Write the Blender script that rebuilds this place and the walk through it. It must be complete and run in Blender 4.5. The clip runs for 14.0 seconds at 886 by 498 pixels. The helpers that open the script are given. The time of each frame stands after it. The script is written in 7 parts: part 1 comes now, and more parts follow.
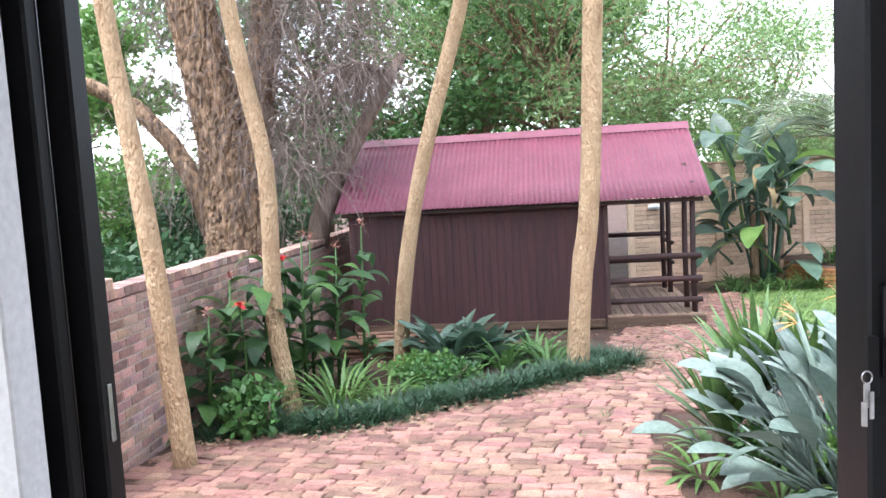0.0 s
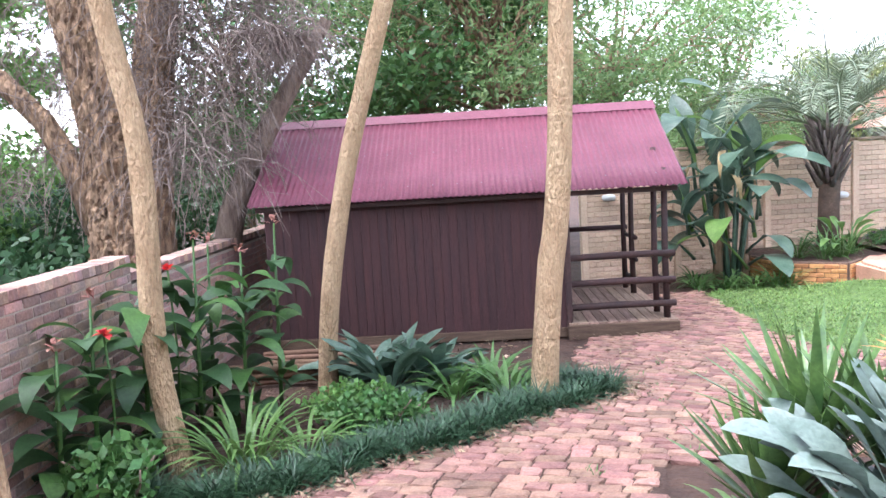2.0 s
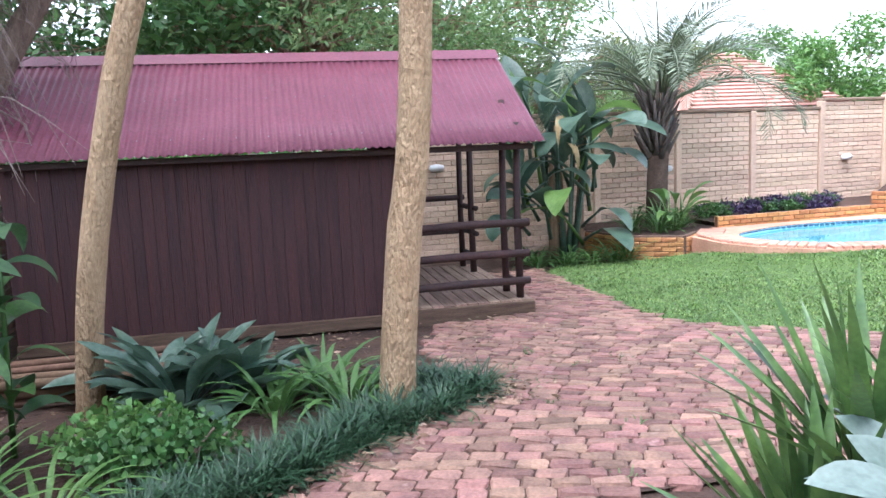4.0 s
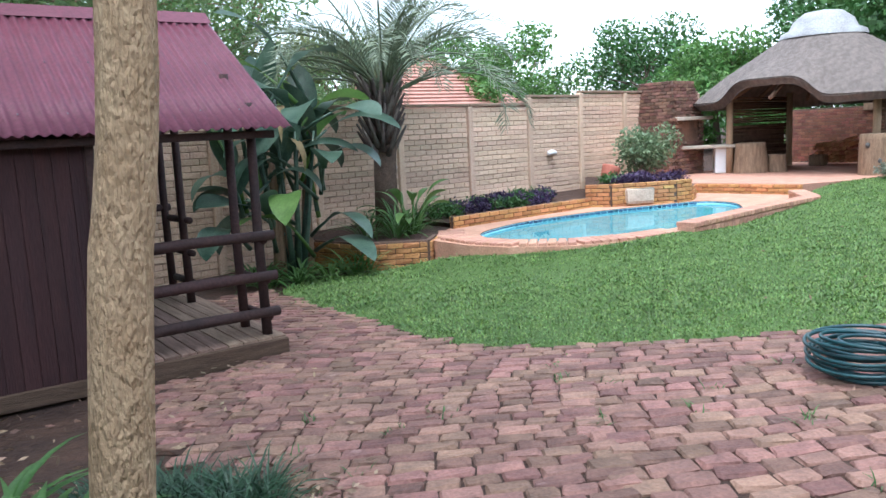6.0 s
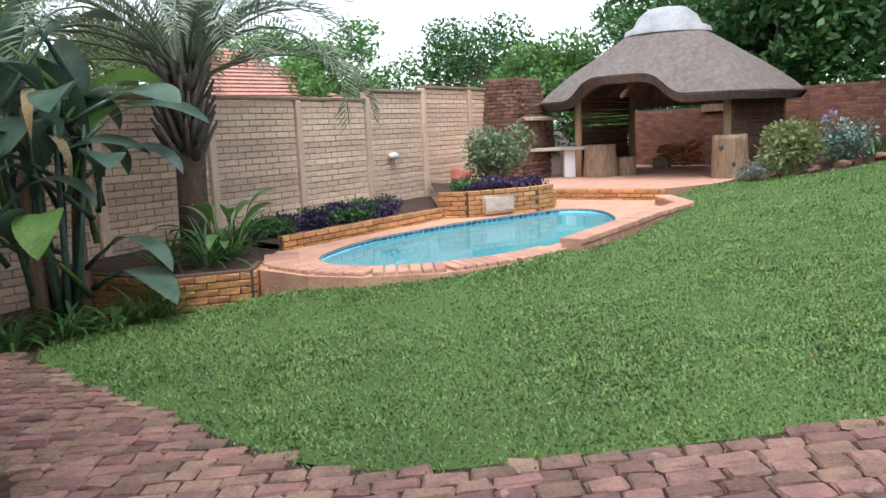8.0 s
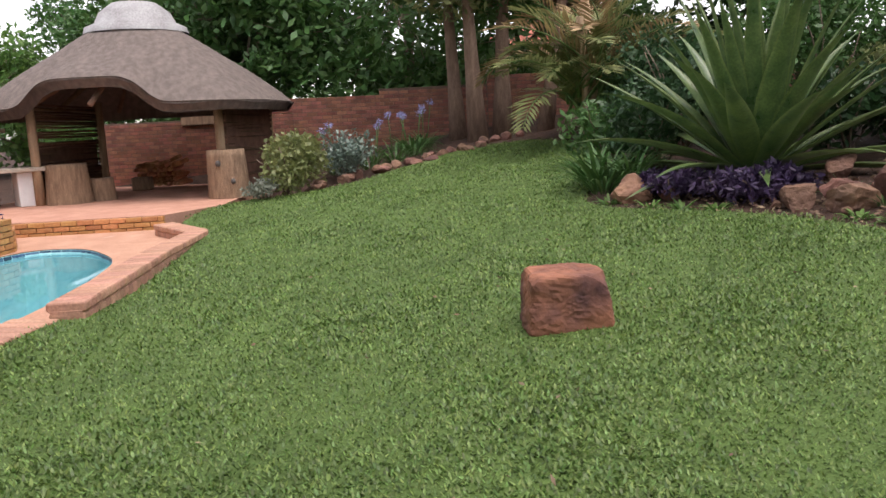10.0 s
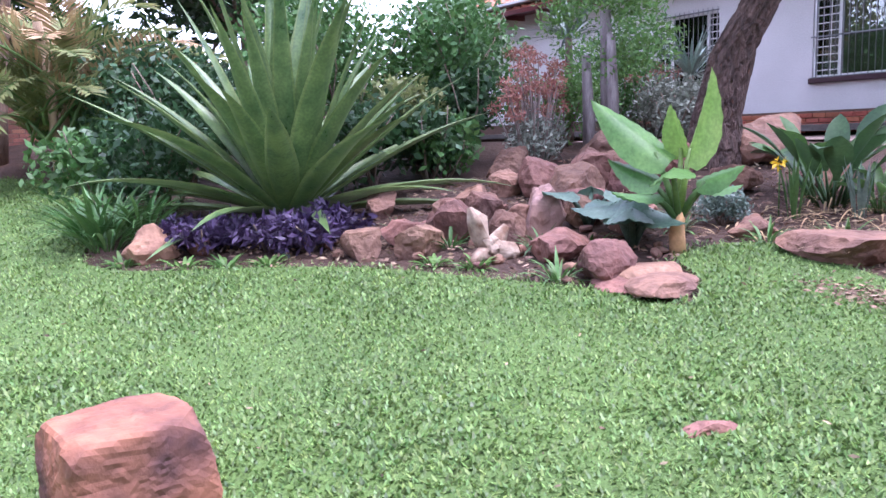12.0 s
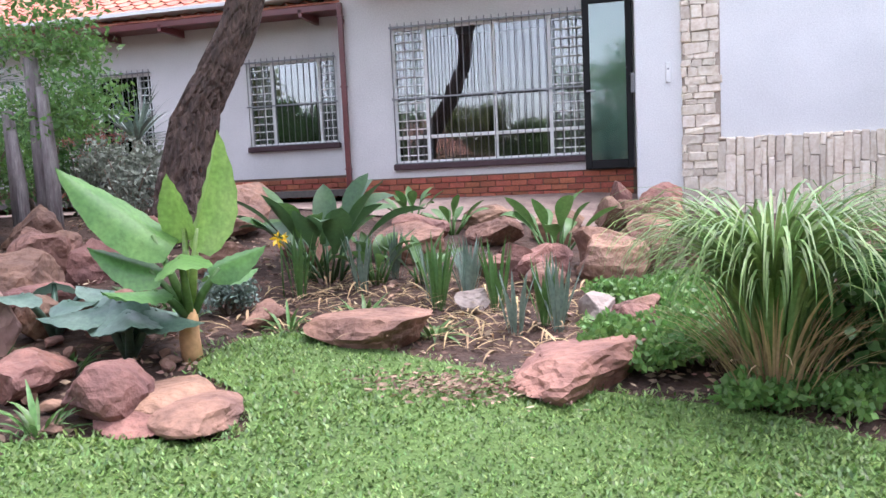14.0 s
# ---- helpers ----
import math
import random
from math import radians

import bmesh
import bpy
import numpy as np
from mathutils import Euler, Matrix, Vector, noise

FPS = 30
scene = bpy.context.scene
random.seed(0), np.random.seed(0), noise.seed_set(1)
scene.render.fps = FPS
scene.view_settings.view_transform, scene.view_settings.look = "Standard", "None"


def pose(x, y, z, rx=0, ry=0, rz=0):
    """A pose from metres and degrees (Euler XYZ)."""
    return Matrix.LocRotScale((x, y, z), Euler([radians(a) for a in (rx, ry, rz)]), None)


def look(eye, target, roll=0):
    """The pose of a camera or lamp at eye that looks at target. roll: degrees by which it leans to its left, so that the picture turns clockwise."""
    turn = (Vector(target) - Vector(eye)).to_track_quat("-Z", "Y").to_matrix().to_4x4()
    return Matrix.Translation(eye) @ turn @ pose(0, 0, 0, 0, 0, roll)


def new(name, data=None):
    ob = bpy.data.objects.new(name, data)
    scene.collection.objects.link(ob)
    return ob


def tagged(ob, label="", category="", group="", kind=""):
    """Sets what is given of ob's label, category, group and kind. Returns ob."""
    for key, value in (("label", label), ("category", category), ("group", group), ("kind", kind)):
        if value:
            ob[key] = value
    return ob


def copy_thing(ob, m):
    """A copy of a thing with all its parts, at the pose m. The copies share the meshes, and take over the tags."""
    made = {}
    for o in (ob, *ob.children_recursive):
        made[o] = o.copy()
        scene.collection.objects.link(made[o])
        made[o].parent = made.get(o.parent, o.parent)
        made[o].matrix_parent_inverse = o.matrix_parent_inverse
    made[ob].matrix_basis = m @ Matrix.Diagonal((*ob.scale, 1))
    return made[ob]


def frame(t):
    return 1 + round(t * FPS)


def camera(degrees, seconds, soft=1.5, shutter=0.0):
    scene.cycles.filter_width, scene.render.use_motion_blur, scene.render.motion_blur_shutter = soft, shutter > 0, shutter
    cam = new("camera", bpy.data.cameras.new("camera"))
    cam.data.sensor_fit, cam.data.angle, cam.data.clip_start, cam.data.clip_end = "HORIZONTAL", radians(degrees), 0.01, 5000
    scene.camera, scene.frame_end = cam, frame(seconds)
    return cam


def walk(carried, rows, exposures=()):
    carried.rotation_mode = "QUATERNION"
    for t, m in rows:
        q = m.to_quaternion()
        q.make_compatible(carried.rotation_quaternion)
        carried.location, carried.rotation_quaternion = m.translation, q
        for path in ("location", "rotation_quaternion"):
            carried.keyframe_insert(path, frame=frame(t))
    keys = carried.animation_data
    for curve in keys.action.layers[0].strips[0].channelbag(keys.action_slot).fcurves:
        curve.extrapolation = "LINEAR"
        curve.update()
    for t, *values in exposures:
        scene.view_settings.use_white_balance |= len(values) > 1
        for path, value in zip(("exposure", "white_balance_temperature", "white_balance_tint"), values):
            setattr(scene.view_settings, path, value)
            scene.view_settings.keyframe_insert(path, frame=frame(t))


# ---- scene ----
SKY_STRENGTH, SUN_STRENGTH = 0.15, 0.95
EXPOSURES = [(0.0, 2.9, 6050, 12), (2.2, 2.85, 5850, 16), (5.0, 2.1, 5650, 10), (7.2, 1.58, 5600, 3), (9.3, 1.4, 7200, 18), (10.5, 1.18, 6100, 18), (10.9, 2.05, 5400, 38), (12.5, 2.55, 5650, 28), (14.0, 2.5, 6050, 20)]
cam = camera(59.6, 14.0)
PATH = [
    (0, (0.071, 0.667, 0.974), (-0.192, 2.642, 0.79), -3.2),
    (0.5, (0.012, 1.083, 0.966), (-0.23, 3.057, 0.758), -3.0),
    (1, (-0.047, 1.504, 0.955), (-0.23, 3.484, 0.738), -3.0),
    (1.5, (-0.091, 1.939, 0.939), (-0.204, 3.924, 0.718), -3.3),
    (2, (-0.153, 2.341, 0.918), (-0.247, 4.327, 0.702), -3.3),
    (2.2, (-0.178, 2.504, 0.907), (-0.26, 4.49, 0.692), -3.2),
    (4.5, (-0.373, 4.611, 0.465), (0.224, 6.498, 0.176), -2.2),
    (5, (-0.401, 5.096, 0.431), (0.386, 6.913, 0.149), -2.4),
    (5.5, (-0.354, 5.587, 0.413), (0.623, 7.309, 0.129), -2.8),
    (6, (-0.199, 6.087, 0.4), (0.936, 7.708, 0.11), -2.9),
    (6.5, (0.019, 6.583, 0.381), (1.282, 8.106, 0.086), -3.0),
    (7, (0.338, 7.082, 0.356), (1.693, 8.523, 0.058), -3.1),
    (7.2, (0.475, 7.273, 0.352), (1.849, 8.696, 0.055), -3.0),
    (9.3, (2.321, 9.125, 0.279), (4.153, 9.863, -0.037), -2.6),
    (9.5, (2.503, 9.266, 0.277), (4.397, 9.826, -0.04), -2.6),
    (10, (2.946, 9.487, 0.263), (4.916, 9.606, -0.056), -2.7),
    (10.5, (3.409, 9.616, 0.266), (5.374, 9.427, -0.052), -2.7),
    (11, (3.887, 9.707, 0.271), (5.784, 9.157, -0.044), -2.4),
    (11.5, (4.336, 9.672, 0.286), (6.135, 8.857, -0.025), -2.3),
    (12, (4.787, 9.582, 0.286), (6.408, 8.448, -0.01), -2.2),
    (12.5, (5.184, 9.439, 0.291), (6.503, 7.963, 0.005), -2.2),
    (13, (5.502, 9.24, 0.307), (6.541, 7.552, 0.042), -2.5),
    (13.5, (5.718, 9.081, 0.333), (6.427, 7.226, 0.092), -2.7),
    (14, (5.859, 8.949, 0.351), (6.323, 7.013, 0.16), -2.7),
]
walk(cam, [(t, look(eye, target, roll)) for t, eye, target, roll in PATH], EXPOSURES)

# ---- world, sun, exposure ----
world = bpy.data.worlds.new("world")
scene.world = world
world.use_nodes = True
wn, wl = world.node_tree.nodes, world.node_tree.links
sky = wn.new("ShaderNodeTexSky")
sky.sky_type = "NISHITA"
sky.sun_disc = False
sky.sun_elevation, sky.sun_rotation = radians(72), radians(230)
sky.dust_density, sky.air_density, sky.ozone_density = 1.5, 1.0, 1.0
hs = wn.new("ShaderNodeHueSaturation")
hs.inputs["Saturation"].default_value = 0.35
wl.new(sky.outputs[0], hs.inputs["Color"])
wl.new(hs.outputs[0], wn["Background"].inputs[0])
wn["Background"].inputs[1].default_value = SKY_STRENGTH
sun = new("sun", bpy.data.lights.new("sun", "SUN"))
sun.data.energy, sun.data.angle, sun.data.color = SUN_STRENGTH, radians(45), (1.0, 0.97, 0.93)
sun.matrix_world = look((0, 3, 24), (6, 8, 0))

# ---- materials ----
MATS = {}


def mat(name, c1, c2=None, scale=6.0, rough=0.8, bump=0.3, metal=0.0, fine=60.0, rnd=0.0, spec=0.3, stretch=None, c3=None, island=False, trans=0.0, bscale=None, bdist=0.02):
    """A two-scale noise material in object space: c1 to c2 by broad noise, grain by fine noise."""
    if name in MATS:
        return MATS[name]
    m = bpy.data.materials.new(name)
    MATS[name] = m
    m.use_nodes = True
    nt = m.node_tree
    N, L = nt.nodes, nt.links
    b = N["Principled BSDF"]
    b.inputs["Roughness"].default_value = rough
    b.inputs["Metallic"].default_value = metal
    b.inputs["Specular IOR Level"].default_value = spec
    tc = N.new("ShaderNodeTexCoord")
    src = tc.outputs["Object"]
    if stretch:
        mp = N.new("ShaderNodeMapping")
        mp.inputs["Scale"].default_value = stretch
        L.new(src, mp.inputs["Vector"])
        src = mp.outputs[0]
    if rnd and not island:
        # each piece takes its own patch of the pattern
        far = N.new("ShaderNodeVectorMath")
        far.operation = "MULTIPLY_ADD"
        far.inputs[1].default_value = (37.0, 23.0, 51.0)
        L.new(N.new("ShaderNodeObjectInfo").outputs["Random"], far.inputs[0])
        L.new(src, far.inputs[2])
        src = far.outputs[0]
    c2 = c2 or tuple(0.8 * v for v in c1)
    n1 = N.new("ShaderNodeTexNoise")
    n1.inputs["Scale"].default_value, n1.inputs["Detail"].default_value = scale, 4
    L.new(src, n1.inputs["Vector"])
    n2 = N.new("ShaderNodeTexNoise")
    n2.inputs["Scale"].default_value, n2.inputs["Detail"].default_value = fine, 3
    L.new(src, n2.inputs["Vector"])
    ramp = N.new("ShaderNodeValToRGB")
    ramp.color_ramp.elements[0].position, ramp.color_ramp.elements[1].position = 0.32, 0.68
    ramp.color_ramp.elements[0].color, ramp.color_ramp.elements[1].color = (*c1, 1), (*c2, 1)
    if c3:
        e = ramp.color_ramp.elements.new(0.82)
        e.color = (*c3, 1)
    L.new(n1.outputs["Fac"], ramp.inputs["Fac"])
    col = ramp.outputs["Color"]
    grain = N.new("ShaderNodeMix")
    grain.data_type, grain.blend_type = "RGBA", "OVERLAY"
    grain.inputs["Factor"].default_value = 0.45
    L.new(col, grain.inputs["A"])
    L.new(n2.outputs["Fac"], grain.inputs["B"])
    col = grain.outputs["Result"]
    if rnd:
        if island:
            r = N.new("ShaderNodeNewGeometry").outputs["Random Per Island"]
        else:
            r = N.new("ShaderNodeObjectInfo").outputs["Random"]
        h = N.new("ShaderNodeHueSaturation")
        mr = N.new("ShaderNodeMapRange")
        mr.inputs["To Min"].default_value, mr.inputs["To Max"].default_value = 1 - rnd, 1 + rnd
        L.new(r, mr.inputs["Value"])
        L.new(mr.outputs[0], h.inputs["Value"])
        mr2 = N.new("ShaderNodeMapRange")
        mr2.inputs["To Min"].default_value, mr2.inputs["To Max"].default_value = 0.5 - 0.04 * rnd, 0.5 + 0.06 * rnd
        wn_ = N.new("ShaderNodeTexWhiteNoise")
        wn_.noise_dimensions = "1D"
        L.new(r, wn_.inputs["W"])
        L.new(wn_.outputs["Value"], mr2.inputs["Value"])
        L.new(mr2.outputs[0], h.inputs["Hue"])
        L.new(col, h.inputs["Color"])
        col = h.outputs["Color"]
    L.new(col, b.inputs["Base Color"])
    if bump:
        bp = N.new("ShaderNodeBump")
        bp.inputs["Strength"].default_value = bump
        bp.inputs["Distance"].default_value = bdist
        n3 = N.new("ShaderNodeTexNoise")
        n3.inputs["Scale"].default_value, n3.inputs["Detail"].default_value = bscale or fine * 0.5, 6
        L.new(src, n3.inputs["Vector"])
        L.new(n3.outputs["Fac"], bp.inputs["Height"])
        L.new(bp.outputs[0], b.inputs["Normal"])
    rr = N.new("ShaderNodeMapRange")
    rr.inputs["To Min"].default_value, rr.inputs["To Max"].default_value = max(rough - 0.12, 0.02), min(rough + 0.12, 1)
    L.new(n1.outputs["Fac"], rr.inputs["Value"])
    L.new(rr.outputs[0], b.inputs["Roughness"])
    if trans:
        t = N.new("ShaderNodeBsdfTranslucent")
        L.new(col, t.inputs["Color"])
        mx = N.new("ShaderNodeMixShader")
        mx.inputs[0].default_value = trans
        L.new(b.outputs[0], mx.inputs[1])
        L.new(t.outputs[0], mx.inputs[2])
        L.new(mx.outputs[0], N["Material Output"].inputs["Surface"])
    return m


def leaf_mat(name, c1, c2, rough=0.45, trans=0.25, rnd=0.3, spec=0.4):
    return mat(name, c1, c2, scale=5, rough=rough, bump=0.1, fine=40, rnd=rnd, island=True, trans=trans, spec=spec)


def glass_mat(name, tint, rough=0.02, mirror=0.0):
    m = bpy.data.materials.new(name)
    m.use_nodes = True
    N, L = m.node_tree.nodes, m.node_tree.links
    b = N["Principled BSDF"]
    b.inputs["Base Color"].default_value = (*tint, 1)
    b.inputs["Roughness"].default_value = rough
    b.inputs["IOR"].default_value = 1.5
    b.inputs["Transmission Weight"].default_value = 1.0
    g2 = N.new("ShaderNodeBsdfGlossy")
    g2.inputs["Roughness"].default_value = rough
    fr = N.new("ShaderNodeFresnel")
    fr.inputs["IOR"].default_value = 1.5 + mirror
    mx = N.new("ShaderNodeMixShader")
    tr = N.new("ShaderNodeBsdfTransparent")
    tr.inputs["Color"].default_value = (*tint, 1)
    L.new(fr.outputs[0], mx.inputs[0])
    L.new(tr.outputs[0], mx.inputs[1])
    L.new(g2.outputs[0], mx.inputs[2])
    L.new(mx.outputs[0], N["Material Output"].inputs["Surface"])
    return m


SOIL = mat("soil", (0.08, 0.045, 0.031), (0.045, 0.027, 0.021), scale=3, fine=30, rough=0.95, bump=1.0, c3=(0.12, 0.072, 0.05), bdist=0.05)
TURF = mat("turf", (0.088, 0.148, 0.034), (0.066, 0.112, 0.029), scale=1.2, fine=90, rough=0.9, bump=0.8)
GRASS = leaf_mat("grass_blade", (0.098, 0.168, 0.038), (0.185, 0.272, 0.075), rough=0.45, trans=0.3, rnd=0.5, spec=0.5)
L_VAR = leaf_mat("leaf_variegated", (0.10, 0.16, 0.07), (0.22, 0.27, 0.15), rough=0.5, trans=0.2)
PAVER = mat("paver", (0.275, 0.148, 0.114), (0.175, 0.098, 0.08), scale=7, fine=55, rough=0.75, bump=0.8, rnd=0.36, c3=(0.39, 0.26, 0.225))
PAVERI = mat("paver_rest", (0.275, 0.148, 0.114), (0.175, 0.098, 0.08), scale=7, fine=55, rough=0.75, bump=0.8, rnd=0.36, island=True, c3=(0.39, 0.26, 0.225))
WALLBRICK = mat("wall_brick", (0.46, 0.27, 0.205), (0.26, 0.185, 0.18), scale=4, fine=50, rough=0.9, bump=0.6, rnd=0.4, c3=(0.55, 0.45, 0.38))
REDBRICK = mat("red_brick", (0.29, 0.115, 0.075), (0.19, 0.085, 0.065), scale=5, fine=50, rough=0.85, bump=0.5, rnd=0.25, island=True, c3=(0.34, 0.14, 0.09))
PLINTHBRICK = mat("plinth_brick", (0.36, 0.10, 0.06), (0.28, 0.085, 0.055), scale=5, fine=50, rough=0.7, bump=0.3, rnd=0.2)
YELLOWBRICK = mat("yellow_brick", (0.52, 0.27, 0.11), (0.42, 0.19, 0.08), scale=5, fine=50, rough=0.85, bump=0.5, rnd=0.25, c3=(0.5, 0.33, 0.18))
MORTAR = mat("mortar", (0.42, 0.35, 0.29), (0.33, 0.27, 0.22), scale=6, fine=60, rough=0.95, bump=0.5)
DARKMORTAR = mat("dark_mortar", (0.16, 0.10, 0.075), (0.12, 0.08, 0.06), scale=6, fine=60, rough=0.95, bump=0.5)
PRECAST = mat("precast", (0.68, 0.50, 0.37), (0.57, 0.41, 0.30), scale=1.6, fine=40, rough=0.92, bump=0.5, c3=(0.40, 0.28, 0.2), rnd=0.14)
PRECASTCAP = mat("precast_cap", (0.20, 0.14, 0.10), (0.28, 0.2, 0.14), scale=4, fine=40, rough=0.92, bump=0.5)
COPING = mat("coping", (0.50, 0.28, 0.20), (0.41, 0.215, 0.15), scale=3, fine=45, rough=0.8, bump=0.5, c3=(0.56, 0.40, 0.32), rnd=0.15)
CONCRETE = mat("concrete", (0.5, 0.44, 0.36), (0.38, 0.33, 0.27), scale=4, fine=50, rough=0.9, bump=0.4)
ROOFTIN = mat("red_tin", (0.165, 0.04, 0.066), (0.14, 0.033, 0.056), scale=2, fine=30, rough=0.5, bump=0.05, spec=0.4, c3=(0.19, 0.06, 0.085))
DARKWOOD = mat("dark_wood", (0.038, 0.019, 0.02), (0.065, 0.028, 0.027), scale=2.2, fine=35, rough=0.75, bump=0.5, stretch=(5, 5, 0.5), rnd=0.05, c3=(0.10, 0.038, 0.033))
DARKRAIL = mat("dark_rail", (0.035, 0.02, 0.02), (0.06, 0.03, 0.028), scale=5, fine=40, rough=0.7, bump=0.4, rnd=0.2)
DECKWOOD = mat("deck_wood", (0.30, 0.20, 0.15), (0.20, 0.13, 0.095), scale=4, fine=40, rough=0.85, bump=0.5, stretch=(8, 0.8, 8), rnd=0.25)
BEAMWOOD = mat("beam_wood", (0.13, 0.085, 0.055), (0.08, 0.05, 0.035), scale=4, fine=40, rough=0.85, bump=0.6, stretch=(0.8, 8, 8))
BARKPALE = mat("pale_bark", (0.58, 0.41, 0.245), (0.45, 0.30, 0.17), scale=4, fine=32, rough=0.9, bump=1.0, stretch=(2.2, 2.2, 0.9), c3=(0.27, 0.16, 0.09), bscale=22, bdist=0.09)
BARKROUGH = mat("rough_bark", (0.38, 0.25, 0.155), (0.10, 0.065, 0.045), scale=6, fine=20, rough=0.95, bump=1.0, stretch=(2.5, 2.5, 0.8), c3=(0.46, 0.31, 0.20), bscale=8, bdist=0.12)
BARKGREY = mat("grey_bark", (0.24, 0.18, 0.14), (0.14, 0.10, 0.08), scale=5, fine=24, rough=0.95, bump=1.0, stretch=(3, 3, 0.7), bscale=12)
TWIG = mat("dry_twig", (0.24, 0.19, 0.165), (0.15, 0.115, 0.10), scale=5, fine=30, rough=0.95, bump=0.2)
THATCH = mat("thatch", (0.25, 0.205, 0.18), (0.165, 0.135, 0.12), scale=2.5, fine=45, rough=1.0, bump=1.0, stretch=(4, 4, 1.2), c3=(0.31, 0.26, 0.23), bscale=40)
CAPCEMENT = mat("ridge_cement", (0.40, 0.40, 0.40), (0.28, 0.27, 0.27), scale=3, fine=30, rough=0.7, bump=0.3)
STICK = mat("stick", (0.16, 0.095, 0.06), (0.10, 0.06, 0.04), scale=5, fine=40, rough=0.9, bump=0.4, rnd=0.35)
PALEPOST = mat("pale_post", (0.42, 0.30, 0.19), (0.32, 0.22, 0.14), scale=4, fine=40, rough=0.85, bump=0.4, stretch=(5, 5, 0.6))
STUMP = mat("stump_wood", (0.33, 0.22, 0.14), (0.2, 0.13, 0.085), scale=5, fine=30, rough=0.9, bump=0.9, stretch=(4, 4, 0.7))
ROCKRED = mat("red_rock", (0.25, 0.13, 0.092), (0.125, 0.066, 0.055), scale=3, fine=22, rough=0.8, bump=1.0, c3=(0.34, 0.225, 0.18), rnd=0.3, bdist=0.04)
ROCKGREY = mat("grey_rock", (0.30, 0.25, 0.22), (0.2, 0.15, 0.13), scale=3, fine=22, rough=0.85, bump=0.8)
ROCKORANGE = mat("orange_rock", (0.36, 0.15, 0.085), (0.09, 0.045, 0.045), scale=3.2, fine=18, rough=0.8, bump=0.9, c3=(0.42, 0.22, 0.13))
SANDSTONE = mat("sandstone", (0.72, 0.64, 0.54), (0.60, 0.51, 0.42), scale=5, fine=25, rough=0.85, bump=0.7, rnd=0.15)
PLASTER = mat("plaster", (0.62, 0.60, 0.60), (0.56, 0.545, 0.545), scale=1.5, fine=60, rough=0.9, bump=0.15)
WHITEPLASTER = mat("white_plaster", (0.70, 0.70, 0.70), (0.64, 0.64, 0.64), scale=1.5, fine=60, rough=0.9, bump=0.12)
WHITEPAINT = mat("white_paint", (0.78, 0.78, 0.77), (0.7, 0.7, 0.69), scale=4, fine=60, rough=0.4, bump=0.05, spec=0.5)
BLACKALU = mat("black_aluminium", (0.007, 0.007, 0.008), (0.01, 0.01, 0.011), scale=4, fine=80, rough=0.5, bump=0.03, spec=0.2)
BROWNPAINT = mat("maroon_paint", (0.13, 0.03, 0.03), (0.1, 0.025, 0.026), scale=4, fine=60, rough=0.4, bump=0.05, spec=0.5)
GREYMETAL = mat("grey_metal", (0.22, 0.22, 0.23), (0.17, 0.17, 0.18), scale=4, fine=60, rough=0.4, bump=0.05, metal=0.5)
STEEL = mat("steel", (0.6, 0.6, 0.6), (0.5, 0.5, 0.5), scale=4, fine=60, rough=0.3, bump=0.05, metal=1.0)
TERRACOTTA = mat("roof_tile", (0.46, 0.17, 0.11), (0.36, 0.12, 0.08), scale=3, fine=30, rough=0.8, bump=0.4, rnd=0.2, island=True)
CURTAIN = mat("curtain", (0.5, 0.47, 0.43), (0.4, 0.38, 0.35), scale=3, fine=30, rough=0.95, bump=0.3)
# dark base that puts the shade of rooms and knot holes into the colour
INTERIORSHADE = mat("interior_dark", (0.12, 0.11, 0.10), (0.09, 0.08, 0.075), scale=2, fine=20, rough=0.95, bump=0.1)
HOSE = mat("hose", (0.008, 0.04, 0.05), (0.012, 0.06, 0.065), scale=6, fine=40, rough=0.35, bump=0.05, spec=0.5)
POOLWALL = mat("pool_plaster", (0.30, 0.58, 0.63), (0.42, 0.70, 0.73), scale=0.9, fine=20, rough=0.7, bump=0.1)
POOLTILE = mat("pool_tile", (0.03, 0.07, 0.12), (0.06, 0.13, 0.2), scale=12, fine=40, rough=0.3, bump=0.1, rnd=0.4, island=True)
SLATE = mat("slate_paving", (0.26, 0.19, 0.16), (0.17, 0.12, 0.10), scale=3, fine=30, rough=0.8, bump=0.4)
DRIED = leaf_mat("dry_leaf", (0.42, 0.30, 0.16), (0.3, 0.2, 0.11), rough=0.8, trans=0.15)
LITTER = leaf_mat("leaf_litter", (0.17, 0.10, 0.07), (0.30, 0.21, 0.15), rough=0.9, trans=0.05, rnd=0.6)
L_DARK = leaf_mat("leaf_dark", (0.03, 0.075, 0.03), (0.045, 0.10, 0.035))
L_MID = leaf_mat("leaf_mid", (0.055, 0.13, 0.035), (0.08, 0.17, 0.045))
L_LIGHT = leaf_mat("leaf_light", (0.10, 0.2, 0.05), (0.15, 0.27, 0.07), trans=0.35)
L_FEATHER = leaf_mat("leaf_feathery", (0.14, 0.23, 0.08), (0.21, 0.30, 0.12), trans=0.5)
L_OLIVE = leaf_mat("leaf_olive", (0.16, 0.19, 0.07), (0.24, 0.26, 0.10), trans=0.35)
L_BLUE = leaf_mat("leaf_bluegreen", (0.105, 0.155, 0.12), (0.17, 0.225, 0.185), rough=0.4, trans=0.12, spec=0.5)
L_STREL = leaf_mat("leaf_strelitzia", (0.085, 0.128, 0.105), (0.165, 0.212, 0.185), rough=0.38, trans=0.12, rnd=0.4, spec=0.5)
